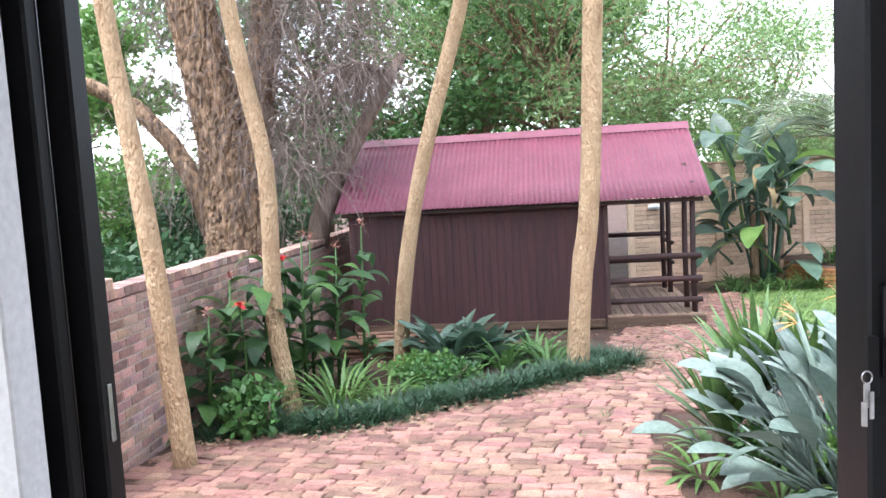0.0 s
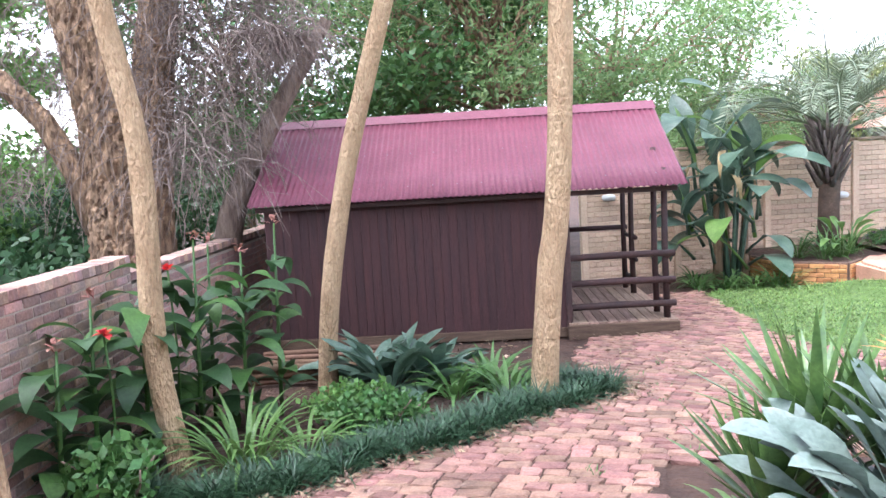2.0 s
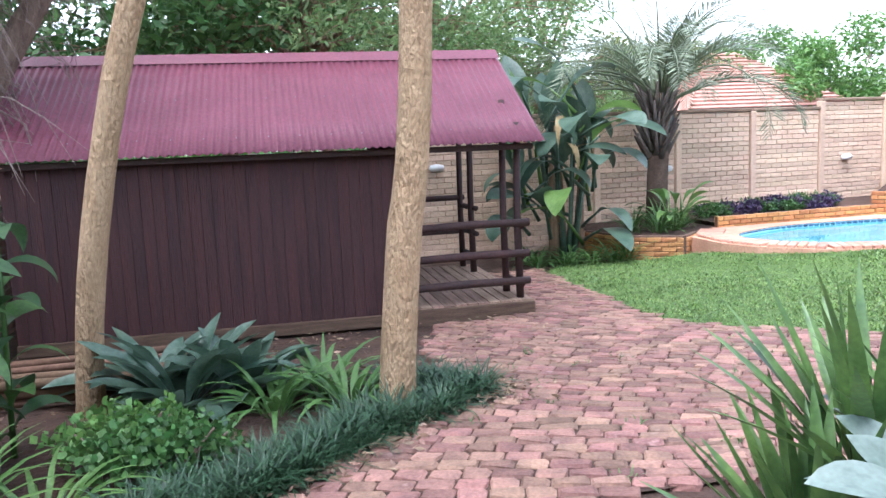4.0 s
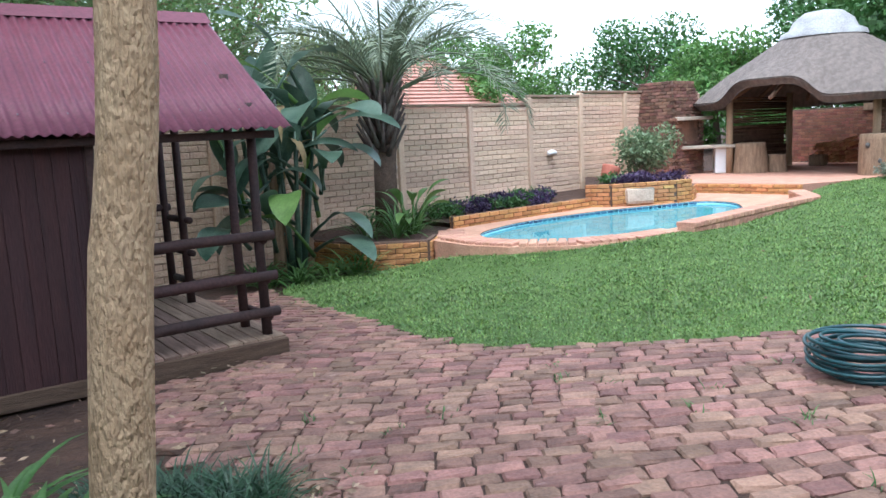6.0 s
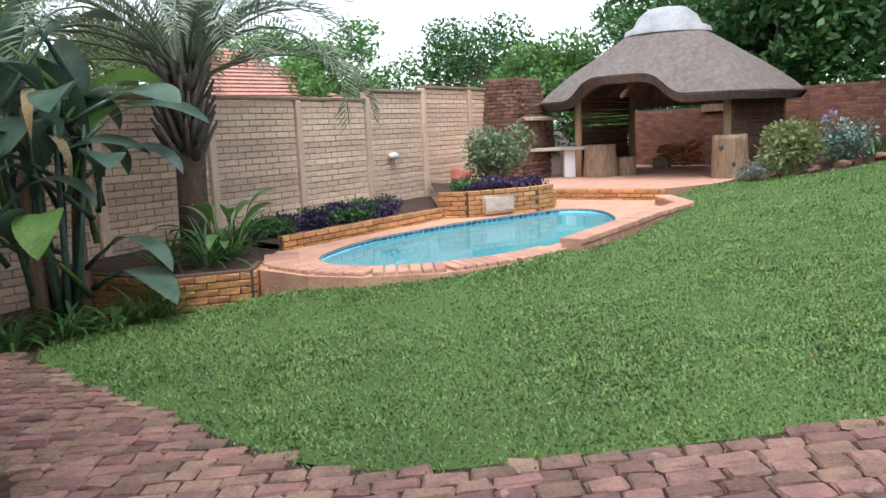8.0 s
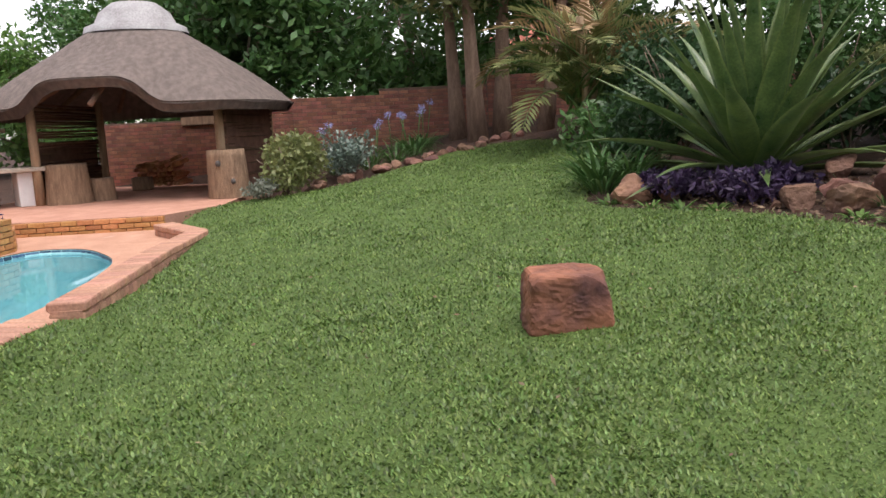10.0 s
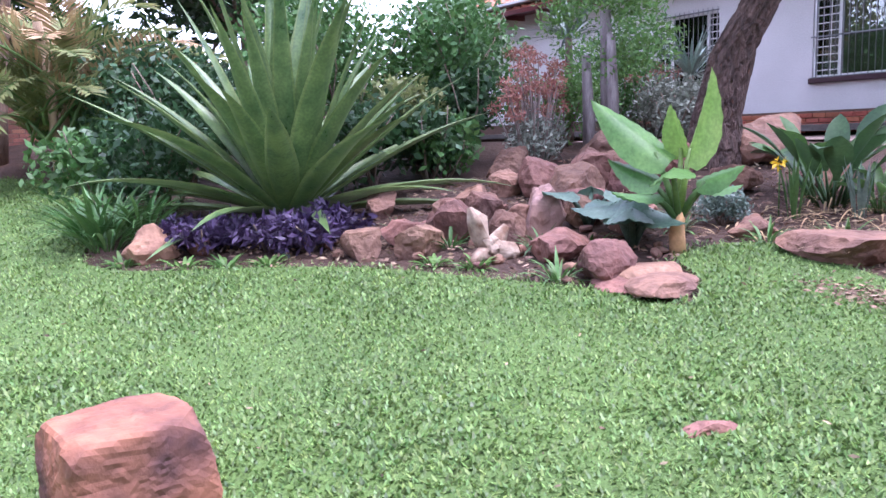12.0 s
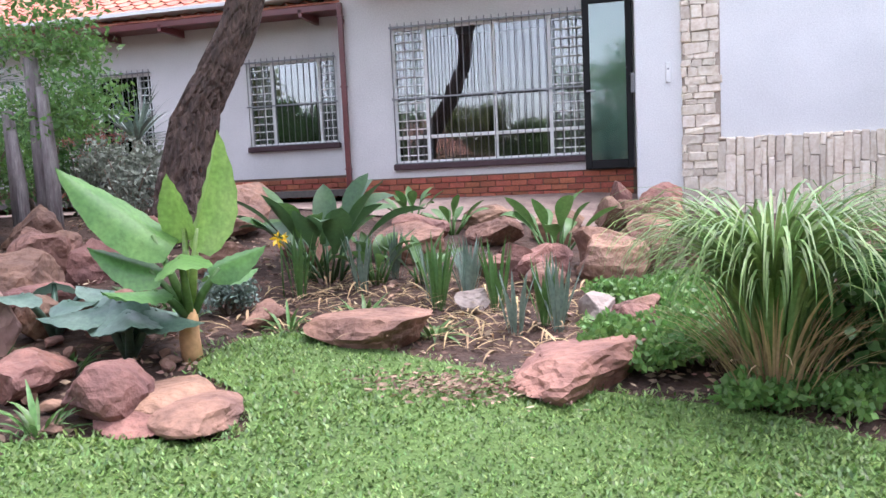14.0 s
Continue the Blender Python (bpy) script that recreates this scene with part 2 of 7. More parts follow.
L_YUCCA = leaf_mat("leaf_yucca", (0.04, 0.095, 0.03), (0.11, 0.2, 0.055), rough=0.38, trans=0.15, rnd=0.5, spec=0.5)
L_BANANA = leaf_mat("leaf_banana", (0.045, 0.09, 0.062), (0.105, 0.16, 0.115), rough=0.35, trans=0.25, spec=0.5)
L_AGAVE = leaf_mat("leaf_agave", (0.045, 0.10, 0.035), (0.125, 0.2, 0.065), rough=0.32, trans=0.1, rnd=0.45, spec=0.5)
L_AGAVERIM = leaf_mat("leaf_agave_margin", (0.10, 0.16, 0.05), (0.16, 0.22, 0.08), rough=0.45, trans=0.15, rnd=0.2)
L_BORDER = leaf_mat("leaf_border", (0.02, 0.055, 0.025), (0.04, 0.09, 0.04), rough=0.4, trans=0.1)
L_LILY = leaf_mat("leaf_lily", (0.07, 0.15, 0.04), (0.12, 0.22, 0.06), rough=0.4, trans=0.25)
L_PURPLE = leaf_mat("leaf_purple", (0.035, 0.022, 0.06), (0.07, 0.04, 0.10), rough=0.5, trans=0.1)
L_GREY = leaf_mat("leaf_grey", (0.16, 0.18, 0.14), (0.22, 0.24, 0.19), rough=0.7, trans=0.15)
L_EAR = leaf_mat("leaf_ear", (0.13, 0.24, 0.045), (0.22, 0.33, 0.08), rough=0.35, trans=0.3, rnd=0.25, spec=0.5)
L_PALM = leaf_mat("leaf_palm", (0.135, 0.17, 0.105), (0.20, 0.235, 0.155), rough=0.5, trans=0.2)
L_REDDISH = leaf_mat("leaf_reddish", (0.27, 0.10, 0.08), (0.36, 0.17, 0.13), rough=0.7, trans=0.2)
PETALRED = leaf_mat("petal_red", (0.65, 0.03, 0.05), (0.75, 0.08, 0.08), trans=0.3)
PETALBLUE = leaf_mat("petal_blue", (0.28, 0.3, 0.62), (0.4, 0.42, 0.7), trans=0.3)
PETALORANGE = leaf_mat("petal_orange", (0.6, 0.22, 0.04), (0.5, 0.3, 0.15), trans=0.3)
PETALYELLOW = leaf_mat("petal_yellow", (0.75, 0.5, 0.02), (0.7, 0.45, 0.02), trans=0.3)
GLASS = glass_mat("window_glass", (0.75, 0.8, 0.8), 0.01, 0.55)
GREENGLASS = glass_mat("green_glass", (0.62, 0.78, 0.74), 0.02, 0.5)


def water_mat():
    m = bpy.data.materials.new("pool_water")
    m.use_nodes = True
    N, L = m.node_tree.nodes, m.node_tree.links
    fr = N.new("ShaderNodeFresnel")
    fr.inputs["IOR"].default_value = 1.33
    n = N.new("ShaderNodeTexNoise")
    n.inputs["Scale"].default_value = 3.0
    bp = N.new("ShaderNodeBump")
    bp.inputs["Strength"].default_value, bp.inputs["Distance"].default_value = 0.12, 0.02
    L.new(n.outputs["Fac"], bp.inputs["Height"])
    g2 = N.new("ShaderNodeBsdfGlossy")
    g2.inputs["Roughness"].default_value = 0.03
    tr = N.new("ShaderNodeBsdfTransparent")
    tr.inputs["Color"].default_value = (0.70, 0.92, 0.94, 1)
    mx = N.new("ShaderNodeMixShader")
    L.new(bp.outputs[0], g2.inputs["Normal"])
    L.new(bp.outputs[0], fr.inputs["Normal"])
    L.new(fr.outputs[0], mx.inputs[0])
    L.new(tr.outputs[0], mx.inputs[1])
    L.new(g2.outputs[0], mx.inputs[2])
    L.new(mx.outputs[0], N["Material Output"].inputs["Surface"])
    return m


WATER = water_mat()

# ---- mesh helpers ----
rng = np.random.default_rng(7)


def uni(a, b):
    return float(rng.uniform(a, b))


class M:
    """Gathers vertices and faces of one mesh, in its parent's space."""

    def __init__(self):
        self.v, self.f, self.s = [], [], []

    def add(self, verts, faces, smooth=False):
        k = len(self.v)
        self.v.extend([tuple(p) for p in verts])
        self.f.extend([tuple(i + k for i in q) for q in faces])
        self.s.extend([smooth] * len(faces))
        return self

    def box(self, c, s, b=0.008, rz=0.0, m=None, jit=0.0):
        """A box with chamfered edges, centre c and size s."""
        h = [max(v / 2, 1e-4) for v in s]
        b = min(b, 0.45 * min(h))
        P, Q = [], {}
        for sx in (-1, 1):
            for sy in (-1, 1):
                for sz in (-1, 1):
                    for a in range(3):
                        p = [sx * (h[0] - b), sy * (h[1] - b), sz * (h[2] - b)]
                        p[a] = (sx, sy, sz)[a] * h[a]
                        Q[sx, sy, sz, a] = len(P)
                        P.append(p)
        F = []
        for a in range(3):
            o = [i for i in range(3) if i != a]
            for s_ in (-1, 1):
                q = []
                for u, w in ((-1, -1), (1, -1), (1, 1), (-1, 1)):
                    k = [0, 0, 0]
                    k[a], k[o[0]], k[o[1]] = s_, u, w
                    q.append(Q[(*k, a)])
                F.append(q if (s_ > 0) != (a == 1) else q[::-1])
        for a in range(3):
            o = [i for i in range(3) if i != a]
            for u in (-1, 1):
                for w in (-1, 1):
                    k0, k1 = [0, 0, 0], [0, 0, 0]
                    k0[a], k1[a] = -1, 1
                    for k in (k0, k1):
                        k[o[0]], k[o[1]] = u, w
                    q = [Q[(*k0, o[0])], Q[(*k1, o[0])], Q[(*k1, o[1])], Q[(*k0, o[1])]]
                    F.append(q if (u * w > 0) != (a == 1) else q[::-1])
        for k in [(x, y, z) for x in (-1, 1) for y in (-1, 1) for z in (-1, 1)]:
            q = [Q[(*k, 0)], Q[(*k, 1)], Q[(*k, 2)]]
            F.append(q if k[0] * k[1] * k[2] > 0 else q[::-1])
        if jit:
            P = [[v + uni(-jit, jit) for v in p] for p in P]
        cs, sn = math.cos(radians(rz)), math.sin(radians(rz))
        P = [(c[0] + p[0] * cs - p[1] * sn, c[1] + p[0] * sn + p[1] * cs, c[2] + p[2]) for p in P]
        if m:
            P = [m @ Vector(p) for p in P]
        return self.add(P, F)

    def tube(self, pts, radii, n=10, wob=0.0, close=True, flat=1.0):
        """A tapered tube along pts."""
        pts = [Vector(p) for p in pts]
        if not hasattr(radii, "__len__"):
            radii = [radii] * len(pts)
        V, F = [], []
        ref = Vector((0.13, 0.97, 0.2))
        for i, p in enumerate(pts):
            d = (pts[min(i + 1, len(pts) - 1)] - pts[max(i - 1, 0)]).normalized()
            if abs(d.dot(ref)) > 0.95:
                ref = Vector((1, 0.1, 0.1))
            a = d.cross(ref).normalized()
            b = d.cross(a)
            for k in range(n):
                t = 2 * math.pi * k / n
                r = radii[i] * (1 + (wob * noise.noise((p * 3 + a * math.cos(t) * 1.3 + b * math.sin(t) * 1.3) * 1.7) if wob else 0))
                V.append(p + a * (r * math.cos(t)) + b * (r * flat * math.sin(t)))
        for i in range(len(pts) - 1):
            for k in range(n):
                F.append((i * n + k, i * n + (k + 1) % n, (i + 1) * n + (k + 1) % n, (i + 1) * n + k))
        if close:
            F.append(tuple(range(n))[::-1])
            F.append(tuple((len(pts) - 1) * n + k for k in range(n)))
        return self.add(V, F, True)

    def cyl(self, c, r, h, n=16, r2=None):
        return self.tube([(c[0], c[1], c[2]), (c[0], c[1], c[2] + h)], [r, r if r2 is None else r2], n)

    def blade(self, base, az, length, width, lift, droop, seg=6, fold=0.15, shape=0.35, twist=0.0, tip=1.7, late=0.0):
        """A leaf or blade: leaves base towards az (radians), rises by lift (radians), bends by droop, widest at shape of its length."""
        d = Vector((math.cos(az), math.sin(az), 0))
        side0 = Vector((-math.sin(az), math.cos(az), 0))
        p, e = Vector(base), lift
        V, F = [], []
        step = length / seg
        for i in range(seg + 1):
            u = i / seg
            w = width * 0.5 * (max(0.22, min(1, u / shape)) if u < shape else max(0.0, 1 - ((u - shape) / (1 - shape)) ** tip))
            fwd = d * math.cos(e) + Vector((0, 0, 1)) * math.sin(e)
            up = -d * math.sin(e) + Vector((0, 0, 1)) * math.cos(e)
            sd = side0 * math.cos(twist * u) + up * math.sin(twist * u)
            V += [p + sd * w + up * (fold * w), p, p - sd * w + up * (fold * w)]
            p = p + fwd * step
            e -= droop / seg * ((late + 1) * u ** late if late else 1.0)
        for i in range(seg):
            a = 3 * i
            F += [(a, a + 1, a + 4, a + 3), (a + 1, a + 2, a + 5, a + 4)]
        return self.add(V, F, True)

    def rock(self, c, s, seed=0, rz=0.0, sub=2, rough=0.25, cuts=6):
        """A faceted stone: a sphere cut by planes and roughened."""
        bm = bmesh.new()
        bmesh.ops.create_icosphere(bm, subdivisions=sub + 1, radius=1.0)
        r = np.random.default_rng(seed)
        planes = []
        for _ in range(cuts):
            nrm = Vector(r.normal(size=3)).normalized()
            planes.append((nrm, r.uniform(0.42, 0.8)))
        cs, sn = math.cos(radians(rz)), math.sin(radians(rz))
        V = []
        for v in bm.verts:
            p = v.co.copy()
            for nrm, d in planes:
                k = p.dot(nrm) - d
                if k > 0:
                    p -= nrm * k * 0.97
            p += p.normalized() * rough * (noise.noise(p * 1.8 + Vector((seed, 0, 0))) * 0.3 + noise.noise(p * 5 + Vector((0, seed, 0))) * 0.2 + noise.noise(p * 11 + Vector((0, seed, 4))) * 0.1)
            x, y, z = p.x * s[0] / 2, p.y * s[1] / 2, p.z * s[2] / 2
            V.append((c[0] + x * cs - y * sn, c[1] + x * sn + y * cs, c[2] + z))
        F = [[v.index for v in f.verts] for f in bm.faces]
        bm.free()
        return self.add(V, F, False)

    def ashlar(self, s, seed=0):
        """A squared block of stone with worn, broken edges."""
        bm = bmesh.new()
        bmesh.ops.create_icosphere(bm, subdivisions=5, radius=1.0)
        V = []
        for v in bm.verts:
            p = v.co / (abs(v.co.x) ** 20 + abs(v.co.y) ** 20 + abs(v.co.z) ** 20) ** (1 / 20)
            for nrm, d in ((Vector((0.6, -0.5, 0.62)).normalized(), 1.42), (Vector((-0.7, -0.3, 0.6)).normalized(), 1.44), (Vector((-0.2, 0.75, 0.6)).normalized(), 1.3)):
                k = p.dot(nrm) - d
                if k > 0:
                    p -= nrm * k
            q = p * 1.6 + Vector((seed, 0, 0))
            p += p.normalized() * (0.09 * noise.noise(q) + 0.05 * abs(noise.noise(q * 2.7)) + 0.025 * noise.noise(q * 7))
            V.append((p.x * s[0] / 2 * (1.06 - 0.06 * p.z), p.y * s[1] / 2, p.z * s[2] / 2))
        F = [[v.index for v in f.verts] for f in bm.faces]
        bm.free()
        return self.add(V, F, False)

    def mesh(self, name):
        me = bpy.data.meshes.new(name)
        me.from_pydata(self.v, [], self.f)
        me.polygons.foreach_set("use_smooth", self.s)
        me.update()
        return me


def thing(name, label, category, loc=(0, 0, 0), rz=0.0, group="", kind=""):
    e = new(name)
    e.empty_display_size = 0.2
    e.matrix_world = pose(*loc, 0, 0, rz)
    return tagged(e, label, category, group, kind)


def part(name, bm, material, parent, label=""):
    """Links gathered faces, or a ready mesh, as one mesh object under parent."""
    me = bm.mesh(name) if isinstance(bm, M) else bm
    if not me.materials:
        me.materials.append(material)
    ob = new(name, me)
    ob.parent = parent
    return tagged(ob, label)


def solo(name, bm, material, label, category, loc=(0, 0, 0), rz=0.0, group="", kind=""):
    """A thing of one mesh."""
    me = bm.mesh(name) if isinstance(bm, M) else bm
    me.materials.append(material)
    ob = new(name, me)
    ob.matrix_world = pose(*loc, 0, 0, rz)
    return tagged(ob, label, category, group, kind)


def quads(name, V, nper=4):
    """A mesh of separate polygons of nper corners from an array (n, nper, 3)."""
    V = np.asarray(V, np.float32)
    n = len(V)
    me = bpy.data.meshes.new(name)
    me.vertices.add(n * nper)
    me.vertices.foreach_set("co", V.ravel())
    me.loops.add(n * nper)
    me.loops.foreach_set("vertex_index", np.arange(n * nper, dtype=np.int32))
    me.polygons.add(n)
    me.polygons.foreach_set("loop_start", np.arange(0, n * nper, nper, dtype=np.int32))
    me.polygons.foreach_set("loop_total", np.full(n, nper, np.int32))
    me.update(calc_edges=True)
    return me


def leaf_cards(points, size, aspect=2.2, flat=0.0, hang=0.0):
    """Small pointed leaves (rhombs) at points, turned at random."""
    P = np.asarray(points)
    n = len(P)
    d = rng.normal(size=(n, 3))
    d[:, 2] = d[:, 2] * (1 - flat) - hang
    d /= np.linalg.norm(d, axis=1)[:, None]
    r = rng.normal(size=(n, 3))
    r -= (r * d).sum(1)[:, None] * d
    r /= np.linalg.norm(r, axis=1)[:, None]
    L = size * rng.uniform(0.6, 1.4, n)[:, None]
    W = L / aspect
    return np.stack([P, P + d * L * 0.45 + r * W / 2, P + d * L, P + d * L * 0.45 - r * W / 2], 1)


def gz(x, y):
    """Height of the sloping garden."""
    x = np.clip(x, -6, 26)
    y = np.clip(y, -3, 22)
    z = -0.6405 + 0.053 * x - 0.0833 * y + 0.0022 * x * x - 0.0036 * x * y + 0.002 * y * y
    return np.minimum(z, 0.0 + 0.06 * np.maximum(0, y))


def gh(x, y):
    return float(gz(x, y))


def inside(poly, X, Y):
    """Whether points lie in a polygon."""
    c = np.zeros(np.shape(X), bool)
    j = len(poly) - 1
    for i in range(len(poly)):
        (xi, yi), (xj, yj) = poly[i], poly[j]
        with np.errstate(divide="ignore", invalid="ignore"):
            k = ((yi > Y) != (yj > Y)) & (X < (xj - xi) * (Y - yi) / (yj - yi + 1e-12) + xi)
        c ^= k
        j = i
    return c


def smooth_poly(poly, n=4):
    """Rounds a polygon's corners by cutting them twice."""
    for _ in range(2):
        out = []
        for i, p in enumerate(poly):
            q = poly[(i + 1) % len(poly)]
            out += [(0.8 * p[0] + 0.2 * q[0], 0.8 * p[1] + 0.2 * q[1]), (0.2 * p[0] + 0.8 * q[0], 0.2 * p[1] + 0.8 * q[1])]
        poly = out
    return poly


def sheet(name, poly, step, dz, ground=gz, bump=0.0):
    """A ground sheet over the inside of a polygon, following the slope."""
    xs, ys = [p[0] for p in poly], [p[1] for p in poly]
    bm = bmesh.new()
    vs = [bm.verts.new((x, y, 0)) for x, y in poly]
    bm.faces.new(vs)
    for ax, lo, hi in ((0, min(xs), max(xs)), (1, min(ys), max(ys))):
        k = lo + step
        while k < hi:
            co, no = [0, 0, 0], [0, 0, 0]
            co[ax], no[ax] = k, 1
            bmesh.ops.bisect_plane(bm, geom=bm.verts[:] + bm.edges[:] + bm.faces[:], plane_co=co, plane_no=no)
            k += step
    for v in bm.verts:
        v.co.z = ground(v.co.x, v.co.y) + dz + (bump * noise.noise(v.co * 0.9) if bump else 0)
    bmesh.ops.recalc_face_normals(bm, faces=bm.faces)
    if sum(f.normal.z for f in bm.faces) < 0:
        bmesh.ops.reverse_faces(bm, faces=bm.faces)
    me = bpy.data.meshes.new(name)
    bm.to_mesh(me)
    bm.free()
    return me

# ---- the ground ----
def y0h(x, y):
    """Whether a point lies under a house floor."""
    return (-2.7 < x < 1.3 and -9 < y < 2.1) or (-2.7 < x < 5.6 and -9 < y < -1.2)


POOL_IN = smooth_poly([(6.7, 15.1), (6.45, 14.3), (6.6, 13.8), (7.1, 13.35), (7.9, 13.12), (8.7, 13.1), (9.8, 13.25), (11.2, 13.6), (12.2, 14.45), (12.25, 15.2), (11.2, 15.45), (9.8, 15.7), (8.0, 15.66)])
POOL_Z = -1.06
g0 = M()
xs = np.r_[-900, -300, -120, -50, -25, np.arange(-14, 34.1, 0.5), 45, 70, 140, 320, 900]
ys = np.r_[-900, -300, -120, -50, -25, np.arange(-12, 30.1, 0.5), 45, 70, 140, 320, 900]
hole = np.array([[bool(inside(POOL_IN, np.array(a), np.array(b))) for b in ys] for a in xs])
pad = [(5.3, 16.4), (5.3, 13.2), (8.2, 12.2), (12.6, 12.6), (16.5, 13.0), (21, 13.0), (21, 18.6), (8, 17.6)]
V = []
for i, a in enumerate(xs):
    for j, b in enumerate(ys):
        z = gh(a, b) - 0.012 + (0.02 * noise.noise(Vector((a, b, 0)) * 0.8) if abs(a) < 40 and abs(b) < 40 else 0)
        if inside(pad, np.array(a), np.array(b)):
            z -= 0.35
        if inside([(6.2, 15.9), (6.2, 13.3), (8.3, 12.8), (12.6, 13.2), (12.8, 16.9)], np.array(a), np.array(b)):
            z = -2.9
        if y0h(a, b):
            z -= 0.6
        V.append((a, b, z))
ny = len(ys)
F = [(i * ny + j, (i + 1) * ny + j, (i + 1) * ny + j + 1, i * ny + j + 1) for i in range(len(xs) - 1) for j in range(ny - 1)]
g0.add(V, F, True)
solo("ground", g0, SOIL, "bare red-brown garden soil sloping down from the house", "ground", kind="structure")

LAWN = [(5.25, 8.45), (4.78, 8.9), (4.34, 9.36), (3.94, 9.84), (3.5, 10.3), (3.25, 10.9), (3.28, 11.8), (3.35, 13.2), (3.45, 15.0), (4.3, 15.5), (5.5, 14.75), (5.9, 14.2), (6.1, 13.65), (6.7, 13.05),
        (8.3, 12.6), (9.5, 12.65), (12.3, 12.98), (13.4, 13.8), (14.6, 13.9), (15.15, 13.5), (15.1, 12.5), (15.6, 11.65), (16.8, 10.85), (18.0, 9.95), (18.0, 8.9), (17.2, 8.1), (13.8, 7.4), (11.7, 8.5), (10.9, 8.25),
        (10.3, 7.55), (9.7, 7.0), (9.2, 6.72), (8.6, 6.45), (8.1, 6.2), (7.45, 6.15), (7.5, 5.9), (7.7, 5.6), (8.15, 5.35), (8.1, 4.85), (7.75, 4.6), (7.1, 4.9), (6.5, 5.1), (5.9, 5.25), (5.3, 5.3), (4.8, 5.6), (4.0, 6.1), (3.5, 7.2), (4.3, 7.9)]
BANK = [(5.9, 15.0), (5.92, 14.2), (6.12, 13.65), (6.7, 13.05), (7.4, 12.76), (8.3, 12.62), (9.5, 12.7)]


def gl(x, y):
    """Height of the lawn: the slope, banked up against the pool."""
    x, y = np.asarray(x, float), np.asarray(y, float)
    d = np.full(x.shape, 9.0)
    for (x0, y0), (x1, y1) in zip(BANK, BANK[1:]):
        dx, dy = x1 - x0, y1 - y0
        u = np.clip(((x - x0) * dx + (y - y0) * dy) / (dx * dx + dy * dy), 0, 1)
        d = np.minimum(d, np.hypot(x - x0 - u * dx, y - y0 - u * dy))
    return gz(x, y) + 0.13 * np.exp(-((d / 0.55) ** 2)) * np.clip((9.6 - x) / 1.5, 0, 1)


lawn = solo("lawn", sheet("lawn", smooth_poly(LAWN), 0.3, 0.012, gl), TURF, "short green lawn sloping up towards the house", "lawn", kind="structure")

# ---- garden hut ----
HX0, HX1, HY0, HY1 = -2.85, 0.92, 12.0, 14.55
HZ = -1.34
hut = thing("garden_hut", "small dark-stained timber playhouse with a red corrugated roof and porch", "hut", (0, 12, HZ))


def hp(x, y, z):
    return (x, y - 12, z - HZ)


EAVE_Z, RIDGE_Z, RIDGE_Y, EAVE_Y = 0.53, 1.62, 13.5, 11.72
RX0, RX1 = -2.97, 2.38
fw = part("front_wall", M().box(hp((HX0 + HX1) / 2, HY0 + 0.05, -0.36), (HX1 - HX0 - 0.04, 0.05, 1.7)), DARKWOOD, hut)
n = 34
bw = (HX1 - HX0) / n
for i in range(n):
    o = part("plank", M().box(hp(HX0 + (i + 0.5) * bw, HY0 + 0.013 + uni(-0.003, 0.003), -0.37 + uni(-0.01, 0.01)), (bw - 0.003, 0.022, 1.70), 0.002), DARKWOOD, fw)
sw = part("side_wall", M().box(hp(HX1 - 0.03, (HY0 + HY1) / 2, -0.36), (0.05, HY1 - HY0 - 0.12, 1.7)), DARKWOOD, hut)
m = M()
m.add([hp(HX1 - 0.03, HY0 + 0.1, 0.45), hp(HX1 - 0.03, HY1 - 0.1, 0.45), hp(HX1 - 0.03, RIDGE_Y, 1.53), hp(HX1 - 0.07, HY0 + 0.1, 0.45), hp(HX1 - 0.07, HY1 - 0.1, 0.45), hp(HX1 - 0.07, RIDGE_Y, 1.53)],
      [(0, 1, 2), (5, 4, 3), (0, 2, 5, 3), (1, 4, 5, 2)])
part("gable", m, DARKWOOD, hut)
for i in range(22):
    y = HY0 + 0.06 + i * (HY1 - HY0 - 0.1) / 22
    part("plank", M().box(hp(HX1 + 0.008, y + 0.055, -0.37), (0.02, 0.106, 1.70), 0.004), DARKWOOD, sw)
part("back_wall", M().box(hp((HX0 + HX1) / 2, HY1 - 0.03, -0.36), (HX1 - HX0, 0.05, 1.7)), DARKWOOD, hut)
part("side_wall", M().box(hp(HX0 + 0.03, (HY0 + HY1) / 2, -0.36), (0.05, HY1 - HY0 - 0.12, 1.7)), DARKWOOD, hut)
part("base_board", M().box(hp((HX0 + HX1) / 2, HY0 + 0.02, -1.27), (HX1 - HX0 + 0.02, 0.06, 0.13), 0.01), BEAMWOOD, hut)
part("fascia_beam", M().box(hp((RX0 + RX1) / 2 - 0.02, EAVE_Y + 0.16, EAVE_Z - 0.05), (RX1 - RX0 - 0.15, 0.05, 0.06), 0.006), DARKRAIL, hut)
part("corner_post", M().box(hp(HX1 + 0.02, HY0 + 0.0, -0.37), (0.07, 0.07, 1.72), 0.01), DARKRAIL, hut)


